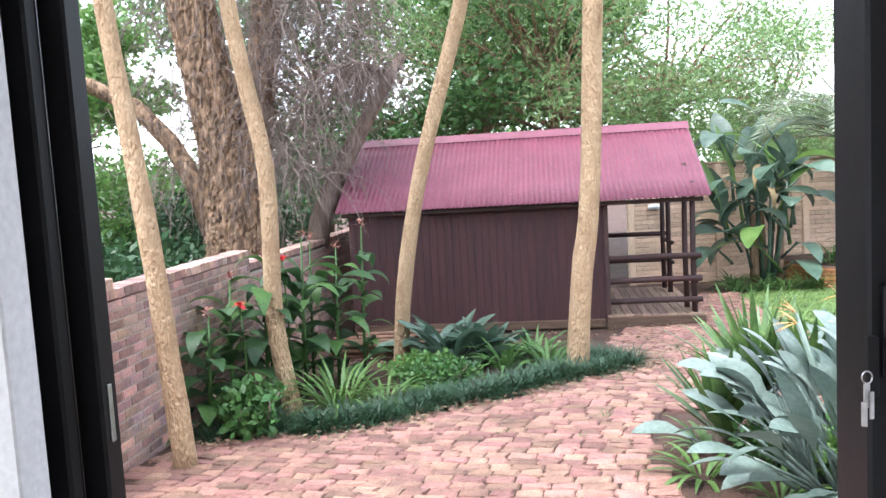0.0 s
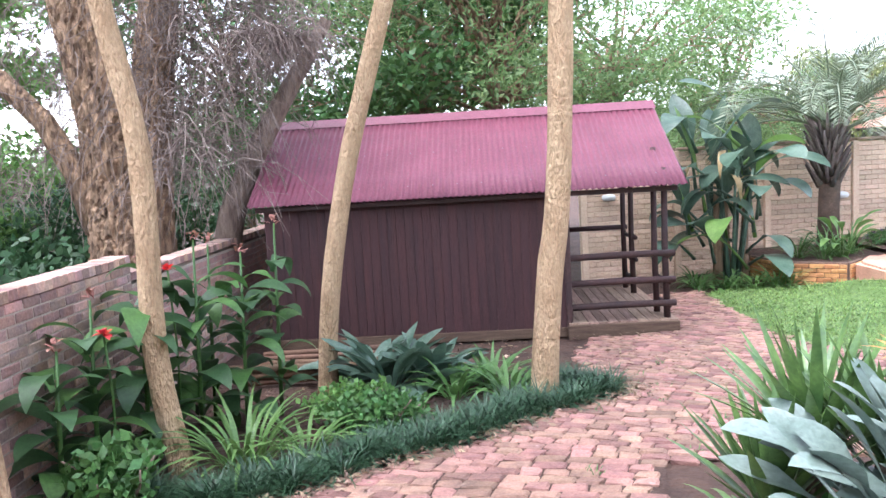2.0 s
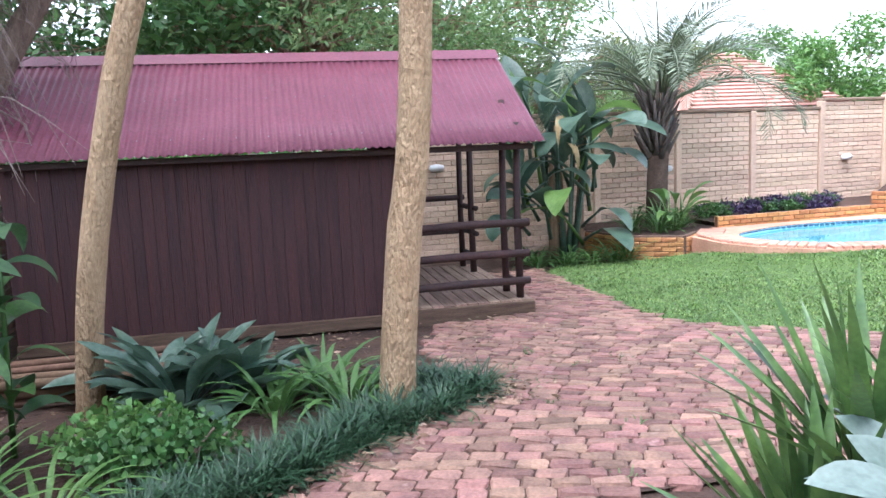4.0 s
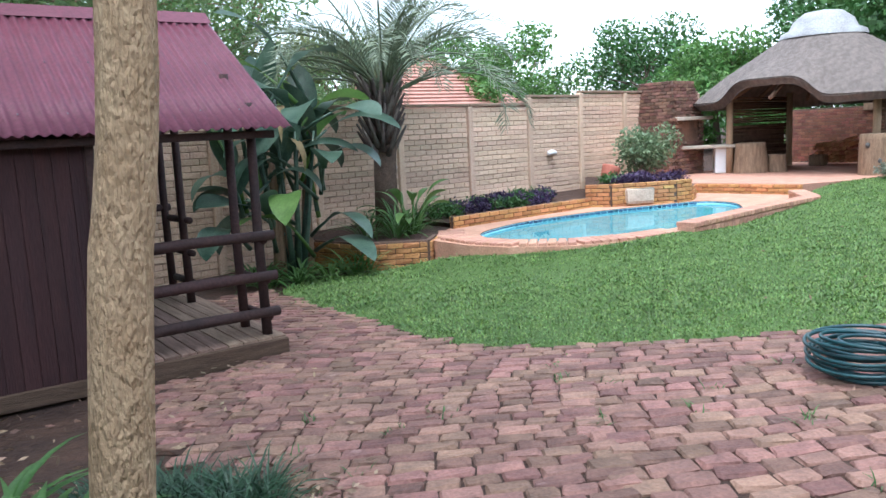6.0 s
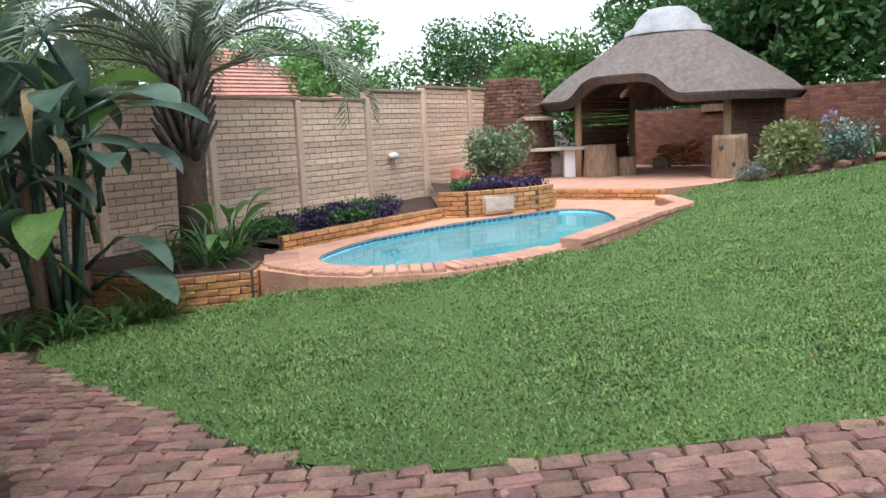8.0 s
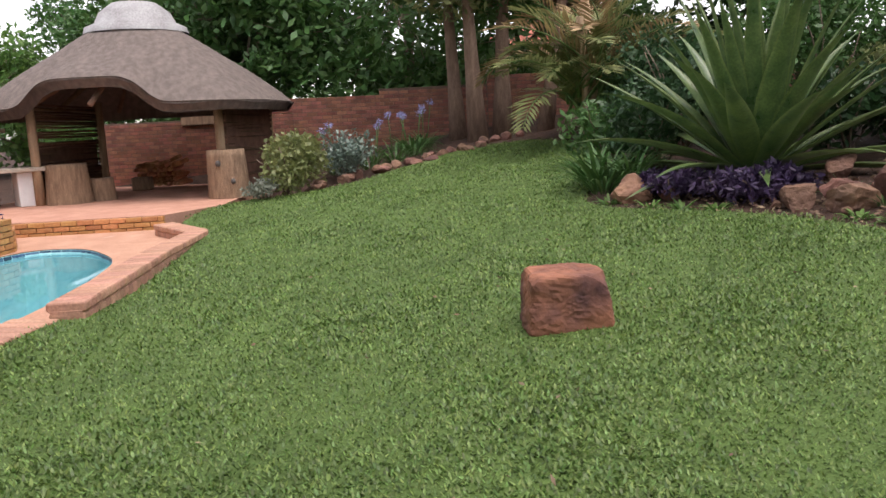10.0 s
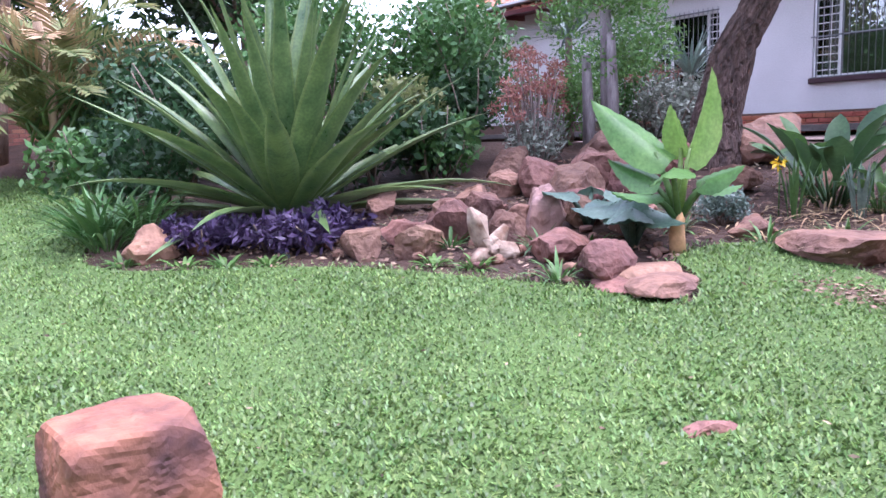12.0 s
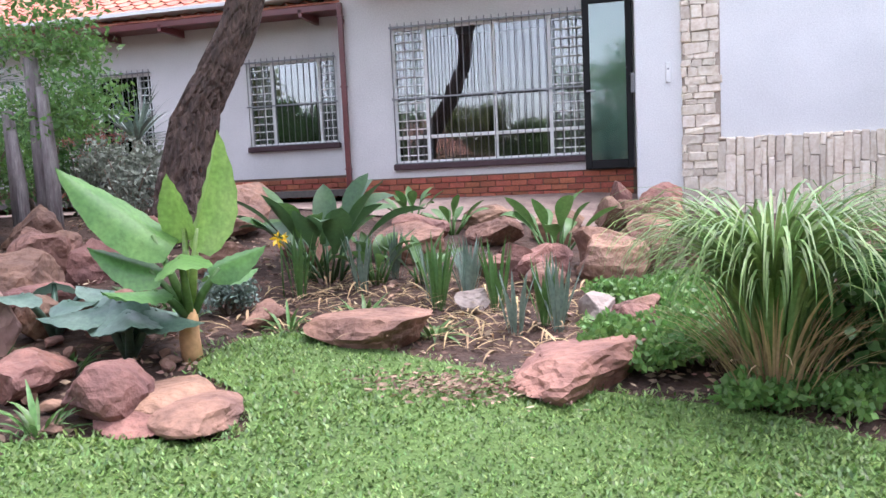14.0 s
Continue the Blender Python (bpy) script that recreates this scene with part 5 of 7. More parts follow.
# ---- trees ----
def ball(n, c, r, shell=0.55):
    """n points in an ellipsoid, denser towards its skin."""
    d = rng.normal(size=(n, 3))
    d /= np.linalg.norm(d, axis=1)[:, None]
    s = shell + (1 - shell) * rng.random(n) ** 0.6
    return np.asarray(c) + d * s[:, None] * np.asarray(r)


def limb(m, p0, p1, r0, r1, bend=0.15, seg=5, n=7):
    p0, p1 = Vector(p0), Vector(p1)
    L = (p1 - p0).length
    k = Vector((uni(-1, 1), uni(-1, 1), uni(-0.5, 1))) * bend * L
    pts = [p0.lerp(p1, u) + k * math.sin(math.pi * u) + Vector((uni(-1, 1), uni(-1, 1), uni(-1, 1))) * 0.03 * L * (0 < u < 1) for u in [i / seg for i in range(seg + 1)]]
    m.tube(pts, [r0 + (r1 - r0) * i / seg for i in range(seg + 1)], n, 0.15)
    return pts


def tree(label, base, h, cr, leaf, lsize, nleaf, bark=BARKGREY, r=0.16, clumps=16, aspect=2.2, lean=(0, 0), low=0.35, flat=0.6, trunk_pts=None, hang=0.0, group="", plated=False):
    """A tapered trunk, limbs to clumps, and leaves round the clumps."""
    t = thing("tree", label, "tree", base, group=group)
    m = M()
    top = Vector((lean[0], lean[1], h * 0.62))
    pts = trunk_pts or [Vector((0, 0, -0.15)), Vector((lean[0] * 0.3 + 0.05, lean[1] * 0.3, h * 0.2)), Vector((lean[0] * 0.6 - 0.05, lean[1] * 0.6, h * 0.42)), top]
    pts = [Vector(p) for p in pts]
    rad_ = [r * (1.25 if i == 0 else 1 - 0.62 * i / (len(pts) - 1)) for i in range(len(pts))]
    if plated:
        ridged(m, pts, rad_, 64, 0.03, 0.3)
    else:
        m.tube(pts, rad_, 12, 0.2)
    P = []
    per = nleaf // clumps
    for i in range(clumps):
        a = 2.4 * i + uni(-0.4, 0.4)
        u = uni(low, 1.0)
        rad = cr * math.sqrt(max(0.05, 1 - ((u - 0.6) / 0.55) ** 2)) * uni(0.35, 1.0)
        c = Vector((pts[-1].x + rad * math.cos(a), pts[-1].y + rad * math.sin(a), h * u))
        start = pts[-2].lerp(pts[-1], uni(0.1, 1.0))
        limb(m, start, c, r * 0.32, r * 0.06)
        s = cr * uni(0.26, 0.5)
        for _ in range(3):
            q = c + Vector((uni(-s, s), uni(-s, s), uni(-s, s) * 0.6))
            limb(m, c.lerp(start, 0.25), q, r * 0.08, r * 0.025, 0.1, 3, 4)
        P.append(ball(per, c, (s * 1.15, s * 1.15, s * flat), 0.25))
    part("trunk", m, bark, t)
    part("crown", quads("crown", leaf_cards(np.concatenate(P), lsize * 1.25, aspect, 0.2, hang)), leaf, t)
    return t


def gv(x, y, dz=0.0):
    return (x, y, gh(x, y) + dz)


def slim(label, base, pts, r0, r1):
    """A slender bare trunk; its crown above the view is widened for shade below."""
    t = thing("slender_tree", label, "tree", base, group="slender garden trees")
    m = M()
    b = Vector(base)
    P = [Vector(p) - b for p in pts]
    Q = []
    for i in range(len(P) - 1):
        for j in range(4):
            u = j / 4
            p_, n_ = P[max(i - 1, 0)], P[min(i + 2, len(P) - 1)]
            a, c = P[i], P[i + 1]
            Q.append(0.5 * (2 * a + (c - p_) * u + (2 * p_ - 5 * a + 4 * c - n_) * u * u + (3 * a - p_ - 3 * c + n_) * u ** 3))
    Q.append(P[-1])
    k = len(Q) - 1
    m.tube(Q, [(r0 * 1.18 if i == 0 else r0 + (r1 - r0) * i / k) for i in range(k + 1)], 18, 0.14)
    for i in range(6):
        a = i * 1.05
        limb(m, P[-1], P[-1] + Vector((1.3 * math.cos(a), 1.3 * math.sin(a), 1.0)), r1 * 0.5, 0.015)
    part("trunk", m, BARKPALE, t)
    # unseen canopy, added this wide to shade the hut and paving
    part("crown", quads("crown", leaf_cards(ball(4600, P[-1] + Vector((0, 0, 1.0)), (2.3, 2.3, 0.9), 0.2), 0.16)), L_MID, t)


slim("slender tree with rough pale tan bark beside the garden wall", gv(-2.74, 6.13), [gv(-2.74, 6.13, -0.1), (-2.82, 6.13, 0.0), (-2.93, 6.13, 1.16), (-3.07, 6.13, 2.41), (-3.3, 6.1, 5.2)], 0.088, 0.06)
slim("slender pale-barked tree curving out of the flower bed", gv(-2.46, 7.78), [gv(-2.42, 7.78, -0.1), (-2.56, 7.8, -0.3), (-2.54, 7.8, 1.14), (-2.76, 7.8, 2.5), (-3.1, 7.8, 5.4)], 0.092, 0.07)
slim("slender pale-barked tree leaning over the hut roof", gv(-1.76, 9.9), [gv(-1.76, 9.9, -0.1), (-1.66, 9.9, -0.3), (-1.37, 9.9, 1.08), (-0.85, 9.9, 2.8), (-0.1, 9.9, 5.4)], 0.1, 0.085)
slim("straight pale-barked tree at the edge of the paving", gv(0.37, 9.2), [gv(0.36, 9.2, -0.1), (0.45, 9.2, -0.2), (0.57, 9.2, 0.7), (0.65, 9.2, 2.2), (0.8, 9.2, 5.6)], 0.124, 0.1)

# old tree hung with dry twigs, behind the garden wall
old = thing("old_tree", "massive old tree with flaking bark and hanging dry twigs", "tree", (-4.7, 12.1, -1.4))


def op(x, y, z):
    return (x + 4.7, y - 12.1, z + 1.4)




def ridged(m, pts, radii, n=72, step=0.05, depth=0.26):
    """A trunk whose bark is broken into upright plates."""
    P = [Vector(p) for p in pts]
    V, rows = [], 0
    for i in range(len(P) - 1):
        k = max(2, int((P[i + 1] - P[i]).length / step))
        for j in range(k + (i == len(P) - 2)):
            u = j / k
            c = P[i].lerp(P[i + 1], u)
            r = radii[i] * (1 - u) + radii[i + 1] * u
            for a in range(n):
                t = 2 * math.pi * a / n
                d = Vector((math.cos(t), math.sin(t), 0))
                q = Vector((d.x * r * 9, d.y * r * 9, c.z * 2.4))
                crack = min(abs(noise.noise(q)), abs(noise.noise(q * 1.9 + Vector((7, 3, 1)))) * 1.3)
                plate = noise.noise(Vector((d.x * r * 14, d.y * r * 14, c.z * 5)))
                rr = r * (1 + 0.14 * noise.noise(d * 1.4 + Vector((0, 0, c.z * 0.5)))) + depth * r * (min(crack * 4.0, 0.55) - 0.3) + 0.012 * plate
                V.append(c + d * rr)
            rows += 1
    F = [(j * n + a, j * n + (a + 1) % n, (j + 1) * n + (a + 1) % n, (j + 1) * n + a) for j in range(rows - 1) for a in range(n)]
    return m.add(V, F, False)


m = M()
ridged(m, [op(-4.62, 12.1, -1.5), op(-4.65, 12.1, -0.2), op(-4.68, 12.1, 0.6), op(-4.75, 12.1, 1.6), op(-4.9, 12.1, 2.6), op(-5.1, 12.1, 3.9), op(-5.5, 12.2, 6.0)], [0.55, 0.44, 0.41, 0.38, 0.36, 0.33, 0.25])
part("trunk", m, BARKROUGH, old, "thick trunk with flaking brown bark")
m = M()
ridged(m, [op(-4.42, 12.15, 0.0), op(-4.32, 12.2, 1.6), op(-4.05, 12.3, 3.2), op(-3.75, 12.3, 5.2)], [0.33, 0.27, 0.22, 0.15])
part("second_trunk", m, BARKROUGH, old)
m = M()
m.tube([op(-4.95, 12.0, 0.35), op(-5.2, 12.0, 1.1), op(-5.55, 12.0, 1.75), op(-6.05, 12.0, 2.3), op(-6.8, 12.0, 2.7), op(-8.2, 11.8, 3.1)], [0.2, 0.16, 0.14, 0.13, 0.11, 0.08], 14, 0.25)
part("limb", m, BARKROUGH, old)
m = M()
m.tube([op(-3.65, 12.6, -0.4), op(-3.45, 12.6, 0.4), op(-3.1, 12.6, 1.15), op(-2.75, 12.6, 1.7), op(-2.0, 12.7, 2.9)], [0.19, 0.17, 0.15, 0.13, 0.08], 14, 0.15)
part("limb", m, BARKGREY, old, "smooth grey leaning limb")
m = M()
for i in range(1900):
    side = rng.random() < 0.8
    if side:
        x, y, z = -4.25 + 2.1 * rng.random() ** 1.2, uni(11.4, 13.2), uni(1.0, 5.2)
        L = uni(0.7, 2.0)
    else:
        x, y, z = uni(-6.4, -4.9), uni(11.6, 13.4), uni(0.8, 4.4)
        L = uni(0.5, 1.4)
    if x > -2.9:
        z = max(z, 2.6)
        L = min(L, 1.0)
    p = Vector(op(x, y, z))
    d = Vector((uni(-0.9, 0.9), uni(-0.6, 0.3), uni(-0.2, 0.5)))
    pts = [p.copy()]
    for j in range(4):
        p = p + d * (L / 4)
        d = d * 0.75 + Vector((uni(-0.4, 0.4), uni(-0.35, 0.3), uni(-0.75, -0.2)))
        pts.append(p.copy())
    m.tube(pts, [0.009, 0.008, 0.006, 0.0045, 0.0025], 3, close=False)
    for j in (1, 2, 3):
        q = pts[j] + Vector((uni(-0.3, 0.3), uni(-0.2, 0.2), uni(-0.4, 0.05)))
        m.tube([pts[j], q], [0.004, 0.002], 3, close=False)
part("twig_tangle", m, TWIG, old, "tangle of hanging grey dry twigs")["kind"] = "stuff"
part("crown", quads("crown", leaf_cards(ball(5000, op(-5.3, 12.6, 6.6), (3.6, 3.0, 1.8), 0.2), 0.12)), L_MID, old)

tree("leafy green tree with dark crooked limbs behind the hut", (-1.2, 19.5, -1.5), 8.0, 3.6, L_MID, 0.15, 17000, BARKROUGH, 0.2, 26, low=0.30)
tree("feathery light green thorn tree behind the fence", (3.2, 21.5, -1.5), 8.2, 3.8, L_FEATHER, 0.12, 20000, BARKROUGH, 0.17, 28, 3.5, low=0.34, hang=0.4)
tree("feathery thorn tree spreading its crown over the hut", (0.8, 18.4, -1.5), 7.6, 3.8, L_FEATHER, 0.11, 22000, BARKROUGH, 0.17, 32, 3.5, lean=(-0.6, -1.4), low=0.5, hang=0.3)
tree("feathery light green thorn tree leaning over the fence", (6.6, 24.0, -1.5), 6.6, 2.6, L_FEATHER, 0.12, 9000, BARKROUGH, 0.16, 22, 3.5, low=0.36)
tree("dense green tree beyond the hut", (-5.5, 20.0, -1.5), 8.5, 4.0, L_MID, 0.16, 15000, BARKROUGH, 0.2, 22, low=0.2)
tree("dense green tree far behind the hut", (0.5, 27.0, -1.5), 10.0, 4.5, L_LIGHT, 0.2, 13000, BARKROUGH, 0.2, 22, low=0.2)
tree("slim green tree beyond the garden wall", (-8.2, 13.2, -1.5), 5.6, 2.0, L_LIGHT, 0.13, 8000, BARKGREY, 0.09, 14, low=0.3)
tree("slim leafy tree beyond the garden wall", (-10.5, 17.0, -1.5), 6.5, 2.6, L_LIGHT, 0.15, 9000, BARKGREY, 0.1, 15, low=0.3)
tree("slim leafy tree near the garden wall", (-7.6, 8.5, -1.5), 5.5, 1.7, L_MID, 0.12, 6000, BARKGREY, 0.08, 12, low=0.4)
for x, y, h, cr, lf, nm in ((15.5, 35.0, 5.6, 3.2, L_OLIVE, "rounded olive-green tree beyond the fence"), (20.5, 34.0, 5.8, 3.0, L_LIGHT, "leafy green tree beyond the fence"), (25.0, 36.0, 6.4, 3.6, L_LIGHT, "light green tree beyond the fence"),
                            (29.5, 31.0, 6.2, 3.4, L_MID, "leafy green tree behind the shelter"), (26.5, 25.0, 4.8, 2.4, L_LIGHT, "light green tree behind the shelter"), (11.0, 38.0, 5.4, 3.0, L_FEATHER, "feathery tree beyond the neighbour roof"),
                            (33.0, 24.0, 6.5, 3.6, L_MID, "tall green tree beyond the thatched shelter")):
    tree(nm, (x, y, -1.5), h, cr, lf, 0.18, 11500, BARKGREY, 0.2, 18, low=0.25, flat=0.75)
for x, y, h, cr, lf in ((24.5, 15.5, 8.5, 3.2, L_MID), (24.8, 11.5, 8.5, 3.4, L_MID), (25.0, 7.2, 8.0, 3.2, L_MID), (24.0, 2.0, 7.5, 3.2, L_DARK), (27.5, 18.5, 8.0, 3.0, L_MID)):
    tree("dense dark green tree behind the brick wall", (x, y, -0.6), h, cr, lf, 0.22, 16500, BARKGREY, 0.2, 22, low=0.18, flat=0.8, group="trees behind the wall")
for x, y, r, ln in ((19.95, 10.05, 0.17, (0.1, 0.2)), (19.15, 9.62, 0.19, (-0.1, 0.2)), (19.6, 9.1, 0.2, (0.1, -0.1)), (19.15, 8.25, 0.15, (0.3, -0.7))):
    tree("brown-barked tree in front of the brick wall", gv(x, y), 6.2, 1.9, L_OLIVE if r > 0.18 else L_MID, 0.14, 4200, mat("brown_bark", (0.27, 0.18, 0.13), (0.17, 0.11, 0.08), scale=4, fine=24, rough=0.95, bump=1.0, stretch=(3, 3, 0.7)), r, 12, lean=ln, low=0.42, group="trees by the brick wall")
t = tree("leaning tree with rough dark bark above the rockery", gv(10.0, 2.3), 6.5, 2.6, L_MID, 0.13, 6000, mat("dark_bark", (0.16, 0.105, 0.085), (0.07, 0.05, 0.045), scale=7, fine=22, rough=0.95, bump=1.0, stretch=(2.5, 2.5, 0.8), c3=(0.33, 0.15, 0.09), bscale=14, bdist=0.08), 0.27, 14, low=0.55, plated=True,
         trunk_pts=[(0.03, 0, -0.2), (-0.02, 0, 0.5), (-0.2, 0, 1.15), (-0.72, 0.0, 1.95), (-1.05, 0.1, 2.7), (-1.2, 0.2, 4.4)])
solo("hedge_far", quads("hedge_far", leaf_cards(np.concatenate([ball(900, (uni(-12, -4.6), uni(13.8, 15.5), uni(-0.9, 0.5)), (1.0, 0.9, 0.9), 0.4) for _ in range(22)] + [ball(700, (uni(-9, -5), uni(8, 13), uni(-1.0, -0.1)), (0.9, 0.9, 0.7), 0.4) for _ in range(14)]), 0.14)), L_DARK, "dark leafy hedge beyond the garden wall", "hedge", kind="stuff")
solo("far_woods", quads("far_woods", leaf_cards(np.concatenate([ball(420, (55 * math.cos(a) + 8, 55 * math.sin(a) + 12, uni(0, 3.5)), (5, 5, 2.6), 0.4) for a in np.linspace(0, 2 * math.pi, 90)]), 0.7)), L_MID, "distant belt of suburban trees", "trees", kind="stuff")


# ---- palms ----
def frond(m, lm, base, az, lift, L, droop, leaflet, nl=34, width=0.02, vee=0.5):
    """An arching rib with two rows of narrow leaflets."""
    d = Vector((math.cos(az), math.sin(az), 0))
    sd = Vector((-math.sin(az), math.cos(az), 0))
    p, e = Vector(base), lift
    pts = [p.copy()]
    seg = 10
    for i in range(seg):
        p = p + (d * math.cos(e) + Vector((0, 0, 1)) * math.sin(e)) * (L / seg)
        e -= droop / seg * (0.4 + 1.2 * i / seg)
        pts.append(p.copy())
    m.tube(pts, [0.026 * (1 - 0.85 * i / seg) for i in range(seg + 1)], 5)
    V = []
    for i in range(nl):
        u = 0.16 + 0.84 * (i + 0.5) / nl
        k = min(int(u * seg), seg - 1)
        q = pts[k].lerp(pts[k + 1], u * seg - k)
        fwd = (pts[k + 1] - pts[k]).normalized()
        up = sd.cross(fwd)
        if up.z < 0:
            up = -up
        for s in (-1, 1):
            ll = leaflet * (0.45 + 0.75 * math.sin(math.pi * min(1, u * 1.02))) * uni(0.85, 1.1)
            dirn = (fwd * 0.75 + sd * s * 0.8 + up * vee * uni(0.3, 1.1)).normalized()
            tip = q + dirn * ll + Vector((0, 0, -0.12 * ll))
            mid = q + dirn * ll * 0.45
            w = fwd.cross(dirn).cross(dirn).normalized() * width
            V.append([tuple(q), tuple(mid + w), tuple(tip), tuple(mid - w)])
    lm.extend(V)


palm = thing("date_palm", "grey-green feather palm with a fibrous trunk in the brick planter", "palm", (6.35, 17.0, -1.05))
m = M()
m.tube([(0, 0, 0), (0.02, 0, 0.8), (0.04, 0, 1.5), (0.1, 0, 2.1)], [0.2, 0.18, 0.17, 0.2], 16, 0.25)
part("trunk", m, mat("palm_fibre", (0.13, 0.09, 0.065), (0.08, 0.055, 0.045), scale=6, fine=30, rough=0.95, bump=1.0), palm)
LEAFBASE = mat("leaf_base", (0.14, 0.115, 0.10), (0.085, 0.065, 0.06), scale=6, fine=30, rough=0.9, rnd=0.4)
for i in range(70):
    a, z = i * 2.4, 1.15 + 1.05 * (i / 70)
    part("leaf_base", M().tube([(0.14 * math.cos(a), 0.14 * math.sin(a), z), (0.24 * math.cos(a), 0.24 * math.sin(a), z + 0.14), (0.4 * math.cos(a), 0.4 * math.sin(a), z + 0.42)], [0.06, 0.035, 0.016], 5), LEAFBASE, palm)
for i in range(46):
    m, lm = M(), []
    frond(m, lm, (0.1 + 0.12 * math.cos(i * 2.4), 0.12 * math.sin(i * 2.4), 2.15 + 0.1 * (i % 3)), i * 2.4 + uni(-0.2, 0.2), uni(0.35, 1.5), uni(2.1, 3.2), uni(1.5, 2.6), 0.42, 48, 0.01)
    f = part("frond", m, L_PALM, palm)
    part("frond_blade", quads("frond_blade", lm), L_PALM, f)

areca = thing("feather_palm", "clump of yellow-green feather palms beside the wall", "palm", gv(16.5, 7.6))
for i in range(38):
    m, lm = M(), []
    a = i * 2.4
    b = (uni(-0.5, 0.5), uni(-0.5, 0.5), uni(0.3, 1.2))
    frond(m, lm, b, a, uni(0.6, 1.45), uni(1.7, 2.7), uni(1.0, 2.1), 0.5, 30, 0.024, 0.3)
    f = part("frond", m, L_LILY, areca)
    part("frond_blade", quads("frond_blade", lm), L_OLIVE if i % 3 else DRIED, f)
part("stem", M().tube([(0, 0, -0.1), (0.1, 0, 1.2), (0.3, 0.1, 2.4)], 0.07, 8, 0.2), PALEPOST, areca)
part("stem", M().tube([(-0.3, 0.2, -0.1), (-0.4, 0.2, 1.0), (-0.6, 0.3, 2.0)], 0.06, 8, 0.2), PALEPOST, areca)


# ---- leafy plants ----
def paddle(base, az, lift, stalk, L, W, droop, fold=0.25, seg=8, rs=0.014):
    """A stalked broad leaf."""
    m = M()
    d = Vector((math.cos(az) * math.cos(lift), math.sin(az) * math.cos(lift), math.sin(lift)))
    p0 = Vector(base)
    p1 = p0 + d * stalk
    m.tube([p0, p0.lerp(p1, 0.5) + Vector((0, 0, 0.03 * stalk)), p1], [rs * 1.5, rs * 1.15, rs * 0.8], 6)
    m.blade(p1, az + uni(-0.25, 0.25), L, W, lift - 0.1, droop, seg, fold, 0.45, uni(-0.6, 0.6), 2.8)
    return m


def plant(name, label, cat, loc, n, stalk, L, W, lift, droop, material, spread=0.15, fold=0.25, rs=0.012, group="", az0=0.0, az1=6.283, leaf="leaf"):
    t = thing(name, label, cat, loc, group=group)
    for i in range(n):
        az = az0 + (az1 - az0) * ((i * 0.618 + uni(-0.03, 0.03)) % 1.0)
        r = spread * math.sqrt(uni(0, 1))
        part(leaf, paddle((r * math.cos(az), r * math.sin(az), -0.02), az, uni(*lift), uni(*stalk), uni(*L), uni(*W), uni(*droop), fold, 8, rs), material, t)
    return t


def tuft(name, label, cat, loc, n, L, W, lift, droop, material, spread=0.08, group="", kind="", shape=0.3, seg=6, leafname="foliage", split=False):
    t = thing(name, label, cat, loc, group=group, kind=kind)
    m = M()
    for i in range(n):
        az = i * 2.399 + uni(-0.3, 0.3)
        r = spread * math.sqrt(uni(0, 1))
        q = m if not split else M()
        q.blade((r * math.cos(az), r * math.sin(az), -0.02), az, uni(*L), uni(*W), uni(*lift), uni(*droop), seg, 0.3, shape)
        if split:
            part("leaf", q, material, t)
    if not split:
        part(leafname, m, material, t)
    return t


def bush(name, label, loc, r, n, leaf, lsize, aspect=1.8, group="", stems=6):
    t = thing(name, label, "shrub", loc, group=group)
    for i in range(stems):
        a = i * 2.4
        m = M()
        limb(m, (0, 0, -0.05), (r[0] * 0.7 * math.cos(a), r[1] * 0.7 * math.sin(a), r[2] * uni(1.0, 1.7)), 0.018, 0.006, 0.1, 4, 5)
        part("stem", m, BARKGREY, t)
    P = [ball(n // 9, (uni(-0.5, 0.5) * r[0], uni(-0.5, 0.5) * r[1], r[2] * uni(0.6, 1.4)), (r[0] * 0.6, r[1] * 0.6, r[2] * 0.6), 0.35) for _ in range(9)]
    P = np.concatenate(P)
    P = P[P[:, 2] > 0.0]
    part("foliage", quads("foliage", leaf_cards(P, lsize, aspect)), leaf, t)
    return t


# first bed: cannas, shrubs, lilies, border grass
for x, y, n, s, w in ((-2.95, 7.55, 9, 0.95, 1.0), (-2.75, 7.95, 10, 1.1, 1.05), (-2.5, 8.4, 10, 1.2, 1.1), (-2.25, 8.8, 9, 1.1, 1.0), (-2.9, 8.5, 9, 1.25, 1.0), (-2.05, 9.2, 8, 1.25, 0.9), (-3.0, 7.15, 7, 0.75, 1.0), (-2.6, 9.0, 9, 1.15, 1.0)):
    t = thing("canna", "tall canna with broad green leaves in the flower bed", "canna", gv(x, y), group="cannas")
    hgt = 1.25 * s
    part("stem", M().tube([(0, 0, -0.05), (0.03, 0, hgt * 0.5), (0.06, 0.02, hgt * 1.12)], [0.02, 0.017, 0.008], 7), L_MID, t)
    for i in range(n + 10):
        z = hgt * (0.06 + 0.88 * i / (n + 10))
        part("leaf", M().blade((0.02, 0, z), i * 2.4 + x * 7, uni(0.4, 0.58) * w, uni(0.17, 0.23) * w, uni(0.5, 1.1), uni(1.3, 2.4), 9, 0.15, 0.42, uni(-0.6, 0.6)), L_DARK if i % 3 else L_MID, t)
    fl = M()
    for i in range(9):
        fl.blade((0.06 + uni(-0.03, 0.03), 0.02 + uni(-0.03, 0.03), hgt * 1.12 + uni(-0.02, 0.06)), i * 2.4, 0.08, 0.035, uni(0.2, 1.2), 1.0, 4)
    part("flower_head", fl, L_REDDISH, t, "faded reddish flower head")
